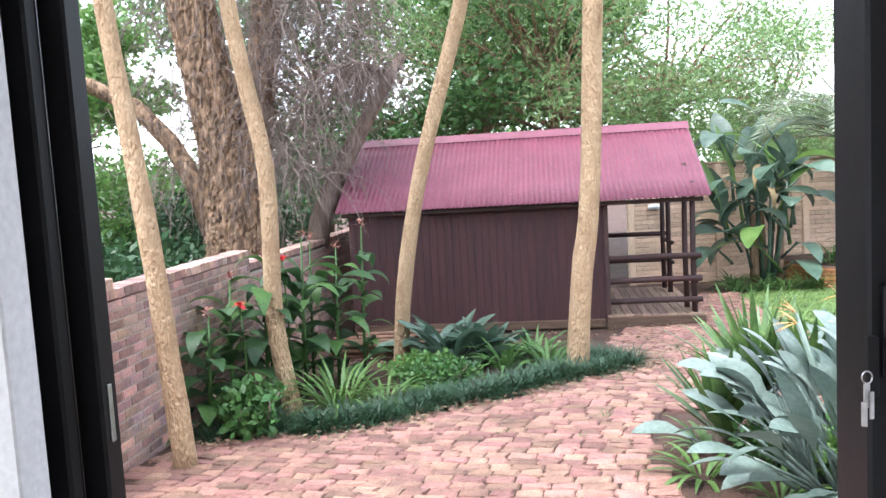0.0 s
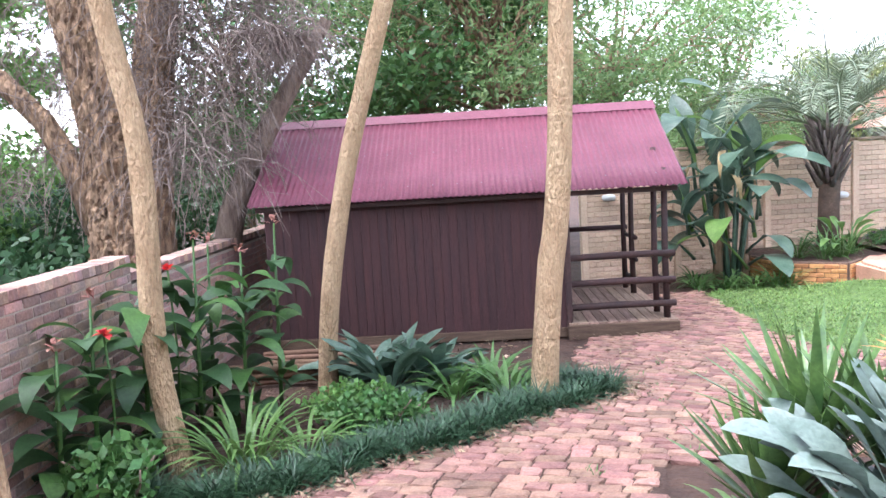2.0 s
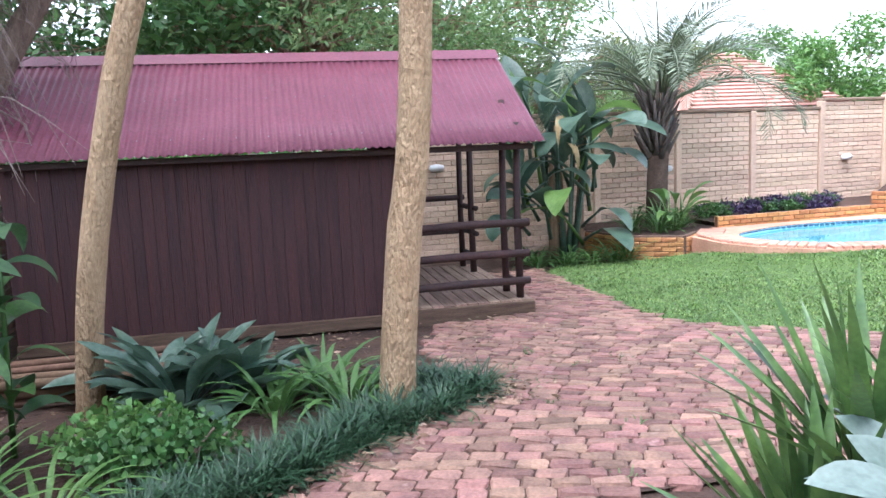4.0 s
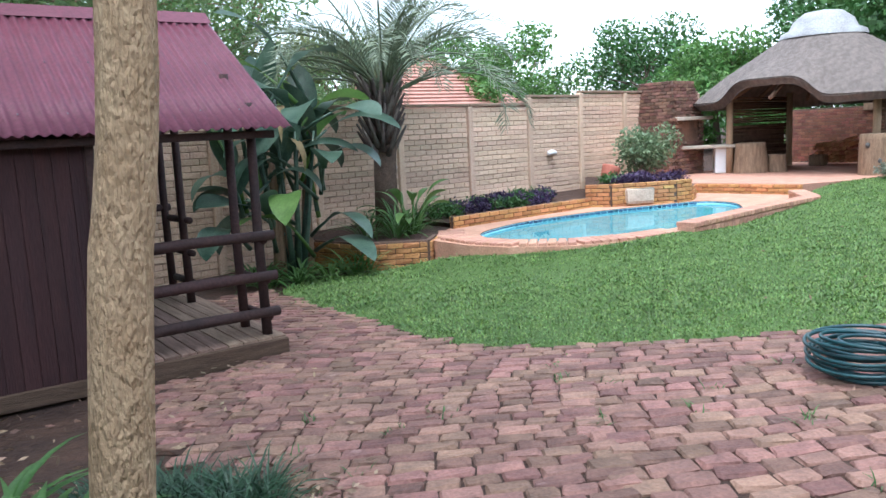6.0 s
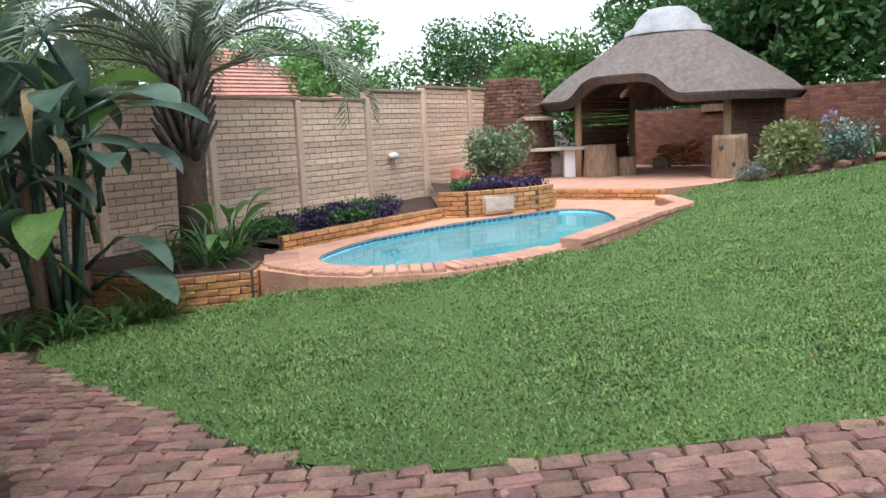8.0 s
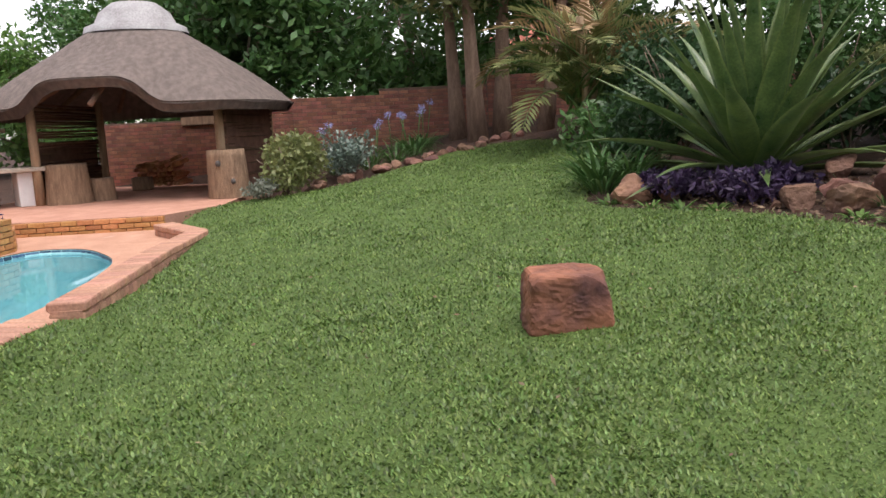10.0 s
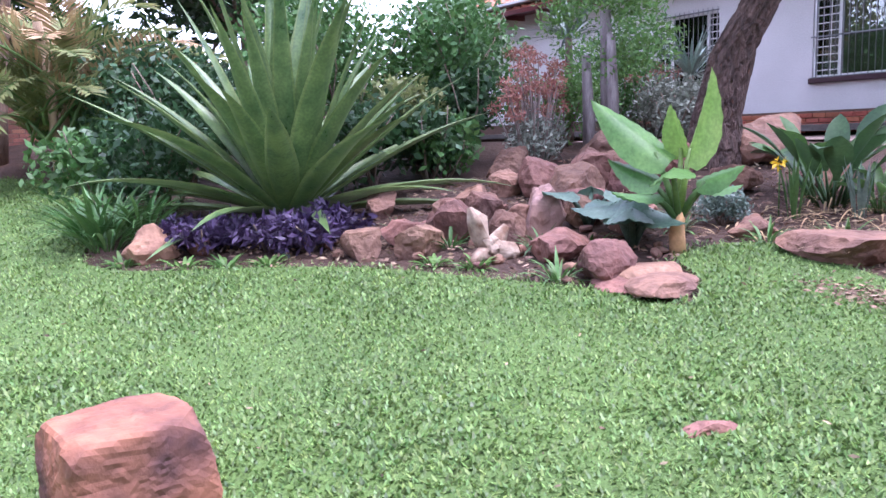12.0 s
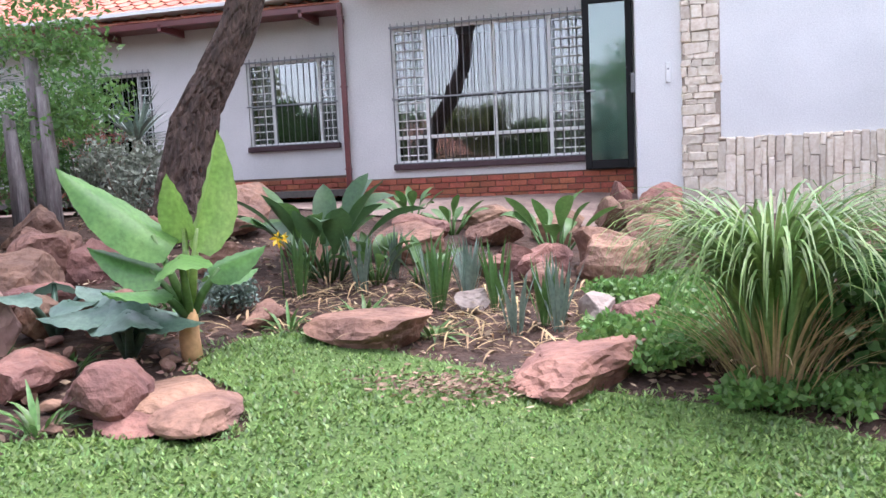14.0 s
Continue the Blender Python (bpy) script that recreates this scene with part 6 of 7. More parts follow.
for x, y, z in ((-2.78, 7.5, -0.12), (-2.62, 8.3, 0.22)):
    f = M()
    for i in range(14):
        f.blade((uni(-0.02, 0.02), uni(-0.02, 0.02), 0), i * 2.4, 0.085, 0.045, uni(0.0, 1.3), 1.2, 4)
    t = thing("canna_flower", "bright red canna flower on its stem", "flower", (x, y, gh(x, y)))
    part("stem", M().tube([(0, 0, 0), (0.02, 0, (z - gh(x, y)) * 0.6), (0, 0, z - gh(x, y))], 0.01, 6), L_MID, t)
    p_ = part("petals", f, PETALRED, t)
    p_.location = (0, 0, z - gh(x, y))
bush("low_shrub", "low glossy green shrub at the foot of the wall", gv(-2.55, 6.95), (0.42, 0.32, 0.25), 900, L_MID, 0.09, 1.7)
tuft("daylily", "clump of arching light green strap leaves", "lily", gv(-1.95, 7.75), 60, (0.55, 0.85), (0.03, 0.042), (0.7, 1.4), (1.2, 2.2), L_LILY, 0.18, split=True)
tuft("daylily", "clump of arching light green strap leaves", "lily", gv(-1.55, 7.95), 34, (0.45, 0.7), (0.028, 0.04), (0.6, 1.3), (1.2, 2.2), L_LILY, 0.15, split=True)
bush("ground_cover", "pale green rounded ground-cover herb", gv(-1.05, 8.45), (0.5, 0.4, 0.19), 1700, L_MID, 0.05, 1.2)
bush("ground_cover", "pale green rounded ground-cover herb", gv(-1.3, 8.75), (0.4, 0.35, 0.2), 1100, L_LIGHT, 0.05, 1.2)
for x, y, s in ((-1.1, 9.75, 1.15), (-0.7, 9.9, 0.9), (-1.35, 10.15, 1.0)):
    plant("bromeliad", "large rosette of broad grey-green leaves by the hut", "bromeliad", gv(x, y), 28, (0.02, 0.06), (0.55 * s, 0.78 * s), (0.13, 0.18), (0.5, 1.35), (0.5, 1.2), L_BANANA, 0.06, 0.35)
for x, y in ((-0.45, 9.4), (-0.1, 9.75), (0.05, 9.35)):
    tuft("fern_clump", "arching dark green clump in the bed", "fern", gv(x, y), 30, (0.45, 0.7), (0.04, 0.06), (0.6, 1.3), (1.1, 2.0), L_MID, 0.1, split=True)
BED = [(-2.95, 6.65), (-2.5, 6.95), (-1.75, 6.95), (-1.3, 7.25), (-0.86, 7.68), (-0.35, 8.05), (0.2, 8.55), (0.95, 9.1), (1.15, 9.2), (0.75, 9.65), (0.15, 10.2), (-0.5, 10.2), (-1.0, 9.4), (-1.3, 8.6), (-2.0, 7.8), (-2.7, 7.2)]
protos = [tuft("border_grass", "dark green tuft of border grass edging the bed", "grass", (0, 0, -40 - i), 46, (0.2, 0.33), (0.009, 0.014), (0.55, 1.5), (0.9, 2.1), L_BORDER, 0.05, group="border grass tufts", seg=4) for i in range(3)]
cnt = 0
while cnt < 200:
    x, y = uni(-2.9, 1.15), uni(6.6, 10.2)
    if not inside(BED, np.array(x), np.array(y)):
        continue
    d = min(math.hypot(x - a, y - b) for a, b in BED[:10])
    if d > 0.42 or (x < -0.9 and d > 0.34):
        continue
    s = uni(0.8, 1.2)
    o = copy_thing(protos[cnt % 3], pose(x, y, gh(x, y), uni(-5, 5), uni(-5, 5), uni(0, 360)) @ Matrix.Scale(s, 4))
    cnt += 1
for p in protos:
    for c in p.children_recursive:
        bpy.data.objects.remove(c)
    bpy.data.objects.remove(p)
logs = thing("log_pile", "low pile of weathered grey logs and planks by the hut", "wood pile", gv(-2.0, 10.6))
for i in range(12):
    z = 0.05 + 0.08 * (i // 4)
    part("log", M().tube([(-0.7 + uni(-0.2, 0.1), -0.35 + (i % 4) * 0.2, z), (0.75 + uni(-0.2, 0.2), -0.3 + (i % 4) * 0.2 + uni(-0.1, 0.1), z + uni(-0.02, 0.03))], uni(0.03, 0.05), 7, 0.2), STICK, logs)

# second bed: strelitzia, yucca
st = thing("strelitzia", "large crane-flower clump with blue-green paddle leaves", "strelitzia", gv(2.0, 5.2))
for i in range(205):
    az = i * 2.399
    r = 0.5 * math.sqrt(uni(0, 1))
    out = uni(0, 1)
    part("leaf", paddle((r * math.cos(az), r * math.sin(az), -0.02), az + uni(-0.3, 0.3), 1.5 - 1.15 * out ** 1.3, uni(0.35, 0.75), uni(0.35, 0.47), uni(0.125, 0.165), uni(0.1, 1.1), 0.22, 9, 0.01), L_STREL, st)
for i in range(9):
    az = i * 0.7 + 1.8
    h = uni(0.75, 1.15)
    q = Vector((0.55 * math.cos(az), 0.55 * math.sin(az), h))
    fm = M()
    for j in range(7):
        fm.blade(q, az + uni(-1.2, 1.2), uni(0.1, 0.16), 0.02, uni(-0.3, 1.0), 0.5, 3)
    s_ = part("flower_stalk", M().tube([(0.2 * math.cos(az), 0.2 * math.sin(az), 0), (0.42 * math.cos(az), 0.42 * math.sin(az), h * 0.6), q], [0.014, 0.012, 0.008], 6), L_BLUE, st)
    part("petals", fm, PETALORANGE, s_, "withered orange petals")
for x, y, n, sc, h in ((1.25, 6.1, 46, 0.78, 0.15), (1.5, 6.2, 56, 0.86, 0.42), (1.78, 6.05, 56, 0.82, 0.4)):
    t = tuft("yucca", "spiky green yucca with stiff sword leaves", "yucca", gv(x, y, h), n, (0.6 * sc, 0.95 * sc), (0.055, 0.075), (0.6, 1.5), (0.0, 0.4), L_YUCCA, 0.08, "yuccas", shape=0.4, split=True)
    part("stem", M().tube([(0.02, 0, -h - 0.06), (0, 0.02, -h * 0.4), (0, 0, 0.06)], [0.07, 0.06, 0.05], 10, 0.4), BARKGREY, t)
tuft("low_lily", "small clump of arching green leaves at the bed edge", "lily", gv(1.15, 6.15), 20, (0.3, 0.45), (0.035, 0.05), (0.4, 1.1), (0.9, 1.6), L_LILY, 0.06, split=True)
bush("low_shrub", "low green shrub at the bed edge", gv(1.5, 5.75), (0.32, 0.3, 0.18), 1100, L_MID, 0.06, 1.5)
tuft("low_lily", "small clump of arching green leaves at the bed edge", "lily", gv(1.0, 5.6), 18, (0.3, 0.45), (0.035, 0.05), (0.4, 1.1), (0.9, 1.6), L_LILY, 0.06, split=True)
tuft("low_lily", "small clump of arching green leaves at the bed edge", "lily", gv(1.35, 5.15), 14, (0.25, 0.4), (0.03, 0.045), (0.4, 1.1), (0.9, 1.6), L_LILY, 0.06, split=True)
bush("low_shrub", "light green small-leaved shrub under the strelitzia", gv(1.85, 5.15), (0.3, 0.3, 0.22), 900, L_LIGHT, 0.055, 1.3)

# banana-like strelitzia by the fence
ban = thing("giant_strelitzia", "giant banana-leaved plant with huge paddles against the fence", "banana plant", gv(4.25, 16.1))
for i in range(12):
    # upright paddles on tall stalks
    az = 1.57 + uni(-1.6, 1.6)
    q = (uni(-0.75, 0.55), uni(-0.2, 0.2), uni(0.7, 1.5))
    part("leaf", paddle(q, az, uni(1.25, 1.5), uni(0.4, 1.0), uni(1.05, 1.4), uni(0.42, 0.52), uni(0.1, 0.5), 0.14, 12, 0.024), L_BANANA if i % 4 else L_LIGHT, ban)
for i in range(34):
    # arching paddles that hang over
    az = -1.57 + uni(-2.0, 2.0)
    z = 0.25 + 2.2 * i / 33
    part("leaf", paddle((uni(-0.8, 0.5), uni(-0.15, 0.15), z), az, uni(0.35, 1.1), uni(0.35, 0.85), uni(0.8, 1.15), uni(0.36, 0.46), uni(0.9, 2.2), 0.14, 12, 0.022), L_BANANA if i % 8 else L_LIGHT, ban)
for i in range(10):
    # stalks rising from the base
    az = i * 2.399
    part("stalk", M().tube([(0.1 * math.cos(az), 0.1 * math.sin(az), -0.05), (0.25 * math.cos(az), 0.18 * math.sin(az), 0.7), (0.45 * math.cos(az), 0.25 * math.sin(az), 2.0)], [0.05, 0.035, 0.02], 7), L_BANANA, ban)
for x0, x1, y1, h in ((-0.2, -0.22, 0.0, 1.6), (0.25, 0.33, 0.1, 1.5), (0.0, -0.05, 0.22, 2.2)):
    part("stem", M().tube([(x0, y1 * 0.7, -0.1), ((x0 + x1) / 2, y1, h * 0.5), (x1, y1, h)], [0.1, 0.08, 0.04], 9, 0.15), STUMP, ban)
ndr = M()
for i in range(10):
    ndr.blade((uni(-0.4, 0.4), uni(-0.3, 0.3), uni(1.6, 2.5)), i * 2.4, uni(0.5, 0.9), 0.12, 0.2, 2.3, 6)
part("dead_leaves", ndr, DRIED, ban, "brown withered leaves")
for x, y in ((3.55, 15.5), (3.95, 15.35), (4.4, 15.3), (4.75, 15.25), (4.2, 15.7), (3.6, 15.95), (4.85, 15.7), (5.0, 15.3)):
    tuft("clivia", "clump of arching strap leaves under the giant strelitzia", "clivia", gv(x, y), 30, (0.4, 0.65), (0.03, 0.045), (0.5, 1.3), (1.0, 2.2), L_LILY if x > 4.1 else L_MID, 0.1, "clivias", split=True)
for x, y in ((5.7, 15.7), (6.0, 16.1), (5.4, 16.0), (6.4, 16.2)):
    tuft("planter_lily", "arching strap-leaved lily in the palm planter", "lily", (x, y, -1.05), 32, (0.5, 0.85), (0.028, 0.04), (0.6, 1.4), (0.9, 2.0), L_MID, 0.1, "planter lilies", split=True)
plant("young_palm", "young fan of broad pale leaflets in the planter", "palm", (6.1, 15.9, -1.05), 16, (0.35, 0.6), (0.4, 0.6), (0.1, 0.16), (0.6, 1.3), (0.8, 1.5), L_LILY, 0.08)
for i in range(9):
    x = 7.4 + i * 0.36
    bush("strip_plant", "low purple and green bedding plants along the fence", (x, fy(x) - 1.2 + uni(-0.2, 0.2), -0.98), (0.26, 0.26, 0.15), 500, L_PURPLE if i % 3 else L_MID, 0.07, 2.4, "bedding plants", 3)
for i in range(16):
    x = 7.1 + i * 0.21
    bush("strip_plant", "low leafy bedding plant behind the planter wall", (x, 16.25 + (x - 6.9) * 0.1 + uni(0.0, 0.9), -0.98), (0.2, 0.2, 0.12), 330, (L_MID, L_PURPLE, L_DARK)[i % 3], 0.07, 2.2, "bedding plants", 3)
for i in range(7):
    bush("planter_cover", "low mixed green cover in the raised planter", (uni(10.7, 12.4), uni(16.1, 17.0), -0.74), (0.28, 0.25, 0.11), 420, (L_PURPLE, L_MID, L_PURPLE)[i % 3], 0.065, 2.4, "planter cover", 3)
for x in (9.55, 9.9, 10.25):
    tuft("strip_lily", "small upright strap-leaved plant by the fence", "lily", (x, fy(x) - 0.9, -0.98), 14, (0.3, 0.45), (0.03, 0.045), (0.8, 1.4), (0.3, 1.0), L_MID, 0.05, split=True)
bush("variegated_shrub", "dense pale-edged green shrub beside the fireplace", (12.95, 17.2, -0.75), (0.7, 0.62, 0.6), 3800, L_VAR, 0.075, 1.6)
for x, y in ((12.0, 15.9), (12.5, 16.0), (11.6, 16.0)):
    bush("purple_cover", "trailing purple foliage in the raised planter", (x, y, -0.74), (0.3, 0.22, 0.12), 600, L_PURPLE, 0.06, 2.6, "purple cover", 3)
pot = thing("tilted_pot", "tilted terracotta pot in the planter", "pot", (12.0, 17.4, -0.74))
part("pot_body", M().tube([(0, 0, 0), (0.06, 0, 0.12), (0.14, 0, 0.26), (0.16, 0, 0.3)], [0.1, 0.16, 0.19, 0.2], 16), TERRACOTTA, pot)

# border in front of the brick wall
bush("variegated_shrub", "yellow-green variegated shrub by the thatched shelter", gv(15.6, 12.8), (0.85, 0.7, 0.52), 3000, L_OLIVE, 0.085, 1.7)
bush("silver_bush", "low silver-grey bush at the lawn edge", gv(15.05, 13.05), (0.5, 0.3, 0.2), 1100, L_GREY, 0.05, 2)
bush("grey_shrub", "grey-green shrub in the wall border", gv(16.6, 11.9), (0.7, 0.6, 0.42), 1800, L_BLUE, 0.08, 2)
for x, y in ((17.2, 11.6), (17.7, 11.2), (18.3, 10.9), (17.1, 12.2), (18.8, 11.0), (19.4, 10.8)):
    t = tuft("agapanthus", "clump of strap leaves with pale blue flower heads", "agapanthus", gv(x, y), 44, (0.45, 0.7), (0.03, 0.04), (0.6, 1.4), (0.9, 2.0), L_MID, 0.2, "agapanthus")
    for k in range(2):
        a = uni(0, 6)
        q = Vector((0.25 * math.cos(a), 0.25 * math.sin(a), uni(0.75, 0.95)))
        part("flower_stalk", M().tube([(0.1 * math.cos(a), 0.1 * math.sin(a), 0), q], 0.008, 5), L_MID, t)
        part("flower_head", quads("flower_head", leaf_cards(ball(60, q, (0.075, 0.075, 0.06), 0.5), 0.035)), PETALBLUE, t, "pale blue flower head")["kind"] = "stuff"
for i in range(26):
    u = i / 25
    px, py = 15.6 + 3.2 * u + uni(-0.2, 0.2), 12.3 - 3.4 * u + uni(-0.15, 0.15)
    solo("edging_stone", M().rock((0, 0, 0.04), (uni(0.2, 0.38), uni(0.18, 0.3), uni(0.14, 0.24)), i, uni(0, 180), 1), ROCKRED, "small red-brown edging stone of the border", "stone", gv(px, py), group="edging stones")
bush("dark_hedge", "dense dark green hedge behind the big agave", gv(13.3, 5.2), (1.1, 1.2, 1.25), 6500, L_MID, 0.085, 1.7, stems=10)
bush("dark_hedge", "dense dark green hedge behind the big agave", gv(13.0, 3.6), (1.0, 0.9, 1.2), 5200, L_MID, 0.085, 1.7, stems=10)
bush("dark_hedge", "dense dark green hedge towards the house", gv(13.9, 2.6), (1.0, 0.9, 1.3), 5200, L_MID, 0.085, 1.7, stems=10)
bush("yellow_shrub", "shrub with yellowish lower leaves behind the agave", gv(12.5, 4.5), (0.6, 0.6, 0.6), 1900, L_OLIVE, 0.085, 1.7)
bush("dark_hedge", "dense green shrub beside the agave", gv(14.4, 6.6), (0.9, 0.9, 0.9), 3000, L_DARK, 0.1, 1.7, stems=8)

for x, y, r, h, lf in ((13.0, 7.3, 0.7, 0.6, L_DARK), (13.9, 7.8, 0.7, 0.55, L_MID), (12.35, 4.1, 0.65, 0.7, L_DARK), (11.95, 4.5, 0.45, 0.4, L_MID), (12.2, 5.3, 0.6, 0.55, L_DARK), (12.0, 4.7, 0.5, 0.5, L_DARK), (15.3, 6.6, 1.0, 0.9, L_DARK), (16.8, 6.3, 1.0, 1.0, L_DARK), (18.5, 7.2, 0.7, 0.5, L_MID)):
    bush("bed_shrub", "dense dark green shrub filling the bed behind the agave", gv(x, y), (r, r, h), int(2600 * r), lf, 0.1, 1.8, "bed shrubs")
# giant agave
AG = (11.65, 6.55)
ag = thing("giant_agave", "giant rosette of long sword leaves with pale yellow margins", "agave", (AG[0], AG[1], gh(*AG)))


def sword(az, lift, L, W, droop):
    """A channelled sword leaf with pale margins as a second material."""
    d = Vector((math.cos(az), math.sin(az), 0))
    sd = Vector((-math.sin(az), math.cos(az), 0))
    p, e, seg = Vector((0.1 * math.cos(az), 0.1 * math.sin(az), 0.02)), lift, 10
    V, F, MI = [], [], []
    for i in range(seg + 1):
        u = i / seg
        w = W / 2 * (0.55 + 1.3 * u if u < 0.35 else 1.005 * (1 - ((u - 0.35) / 0.65) ** 1.45))
        up = -d * math.sin(e) + Vector((0, 0, 1)) * math.cos(e)
        for s in (-1, -0.82, 0, 0.82, 1):
            V.append(tuple(p + sd * w * s + up * (0.45 * w * s * s)))
        p = p + (d * math.cos(e) + Vector((0, 0, 1)) * math.sin(e)) * (L / seg)
        e -= droop / seg * 2 * u
    for i in range(seg):
        for k in range(4):
            a = i * 5 + k
            F.append((a, a + 1, a + 6, a + 5))
            MI.append(1 if k in (0, 3) else 0)
    me = bpy.data.meshes.new("leaf")
    me.from_pydata(V, [], F)
    me.materials.append(L_AGAVE)
    me.materials.append(L_AGAVERIM)
    me.polygons.foreach_set("material_index", MI)
    me.polygons.foreach_set("use_smooth", [True] * len(F))
    me.update()
    return me


for i in range(66):
    u = i / 65
    part("leaf", sword(i * 2.399 + uni(-0.25, 0.25), 1.5 - 1.45 * u ** 1.1 + uni(-0.12, 0.12), uni(1.9, 2.6) * (1 - 0.17 * u), uni(0.21, 0.29), uni(0.0, 0.4) + 0.45 * u * uni(0.1, 1.3)), L_AGAVE, ag)
for x, y, r in ((10.75, 7.15, 0.42), (10.45, 6.95, 0.36), (11.0, 7.5, 0.36), (10.6, 6.6, 0.3), (11.3, 7.6, 0.3)):
    bush("purple_cover", "dense purple-leaved ground cover below the agave", gv(x, y), (r, r, 0.15), 900, L_PURPLE, 0.085, 3.0, "purple cover", 3)
for x, y in ((10.75, 7.85), (10.5, 7.6), (10.3, 7.35), (11.2, 8.2), (9.3, 6.5), (9.0, 6.35)):
    tuft("small_herb", "small bright green rosette at the lawn edge", "herb", gv(x, y), 26, (0.1, 0.18), (0.03, 0.045), (0.2, 1.2), (0.6, 1.4), L_LIGHT, 0.08, "small herbs", seg=4)
for x, y in ((11.9, 8.15), (12.2, 8.2), (12.5, 8.0), (12.1, 7.8)):
    tuft("agapanthus", "clump of dark strap leaves beside the agave", "agapanthus", gv(x, y), 44, (0.55, 0.85), (0.03, 0.045), (0.7, 1.4), (0.8, 1.9), L_MID, 0.15, "agapanthus")


# ---- rockery ----
def rock(x, y, w, h, seed, label, material=ROCKRED, depth=0.8, rz=None, sink=0.25, cuts=7):
    solo("rock", M().rock((0, 0, h * (0.5 - sink)), (w, w * depth, h * 1.25), seed, 0, 3, 0.3, cuts + 5), material, label, "rock", gv(x, y), seed * 47 % 180 if rz is None else rz, "rockery rocks")


RL = "rough red-brown rock in the rockery"
for i, (x, y, w, h) in enumerate(((9.87, 6.75, 0.42, 0.3), (9.62, 6.45, 0.55, 0.33), (10.03, 5.81, 0.46, 0.36), (10.17, 5.29, 0.5, 0.32), (9.55, 5.45, 0.3, 0.24), (8.76, 5.8, 0.64, 0.3), (8.23, 5.95, 0.56, 0.3),
                                  (7.3, 4.72, 0.85, 0.28), (6.08, 4.98, 1.05, 0.21), (10.32, 3.75, 0.72, 0.42), (10.03, 3.2, 0.6, 0.4), (8.93, 4.9, 0.55, 0.3), (8.09, 4.5, 0.4, 0.2), (7.69, 2.4, 0.95, 0.4), (6.7, 2.9, 0.6, 0.34),
                                  (11.5, 3.95, 0.7, 0.46), (10.09, 5.84, 0.5, 0.3), (10.5, 5.24, 0.55, 0.34), (6.04, 2.8, 0.72, 0.46), (5.62, 1.85, 0.7, 0.42), (6.03, 0.74, 0.6, 0.42), (5.46, 0.5, 0.65, 0.44), (5.81, 4.15, 0.38, 0.2),
                                  (6.85, 2.85, 0.5, 0.3), (6.42, 3.4, 0.45, 0.28), (5.9, -0.3, 0.4, 0.5), (3.96, 1.63, 0.7, 0.5), (9.6, 4.6, 0.55, 0.34), (10.8, 4.6, 0.5, 0.36), (11.0, 5.9, 0.45, 0.3), (8.6, 2.6, 0.6, 0.35), (9.1, 3.3, 0.6, 0.35),
                                  (7.1, 1.6, 0.7, 0.3), (6.5, 1.3, 0.6, 0.35), (4.6, 1.0, 0.7, 0.45), (9.3, 5.0, 0.4, 0.3), (10.9, 3.2, 0.5, 0.3), (5.2, 2.4, 0.5, 0.35), (6.0, 2.45, 0.8, 0.5), (5.71, 1.53, 0.7, 0.5), (5.66, 2.75, 0.5, 0.36), (5.92, 0.38, 0.6, 0.5), (5.42, -0.11, 0.7, 0.5), (6.5, 2.95, 0.75, 0.4), (7.81, 1.81, 0.8, 0.36), (7.31, 0.92, 0.7, 0.3), (9.93, 4.53, 0.75, 0.45), (9.88, 3.71, 0.65, 0.4), (10.49, 3.39, 0.7, 0.4), (11.09, 3.0, 0.7, 0.45), (10.05, 2.93, 0.6, 0.4), (8.5, 2.7, 0.7, 0.4), (5.84, 3.94, 0.5, 0.24), (9.75, 5.95, 0.5, 0.4), (9.95, 6.35, 0.45, 0.36), (9.35, 5.75, 0.42, 0.3), (10.4, 4.4, 0.7, 0.5))):
    rock(x, y, w, h, i + 1, RL)
rock(9.38, 5.35, 0.58, 0.56, 71, "tall grey-brown boulder standing in the rockery", mat("brown_boulder", (0.34, 0.2, 0.15), (0.24, 0.16, 0.15), scale=2.5, fine=20, rough=0.85, bump=0.8))
rock(9.7, 1.8, 1.15, 0.72, 72, "large reddish boulder behind the leaning tree")
for x, y, a, b, sd_ in ((8.05, 5.76, 0.7, 0.5, 175), (7.7, 5.93, 0.68, 0.52, 176), (8.0, 6.02, 0.5, 0.34, 177)):
    solo("rock", M().rock((0, 0, 0.02), (a, b, 0.17), sd_, 0, 3, 0.2, 6), ROCKRED, "flat cracked red rock slab at the lawn edge", "rock", gv(x, y), -40, "rockery rocks")
rock(11.25, 7.95, 0.55, 0.36, 75, "pale orange rock at the foot of the agave", mat("orange_stone", (0.42, 0.24, 0.15), (0.26, 0.14, 0.10), scale=3, fine=22, rough=0.85, bump=0.8))
rock(11.05, 7.62, 0.3, 0.2, 76, RL)
rock(6.89, 3.85, 0.34, 0.2, 77, "rounded pale grey stone among the irises", ROCKGREY)
rock(6.05, 3.95, 0.36, 0.22, 78, "grey stone at the rockery edge", ROCKGREY)
for i in range(60):
    x, y = uni(8.2, 10.6), uni(4.8, 6.9)
    if inside(LAWN, np.array(x), np.array(y)) or x + y < 13.4:
        continue
    solo("pebble", M().rock((0, 0, 0.02), (uni(0.07, 0.16), uni(0.06, 0.13), uni(0.05, 0.1)), i + 200, uni(0, 180), 1), ROCKRED, "small red stone on the bed soil", "stone", gv(x, y), group="bed stones")
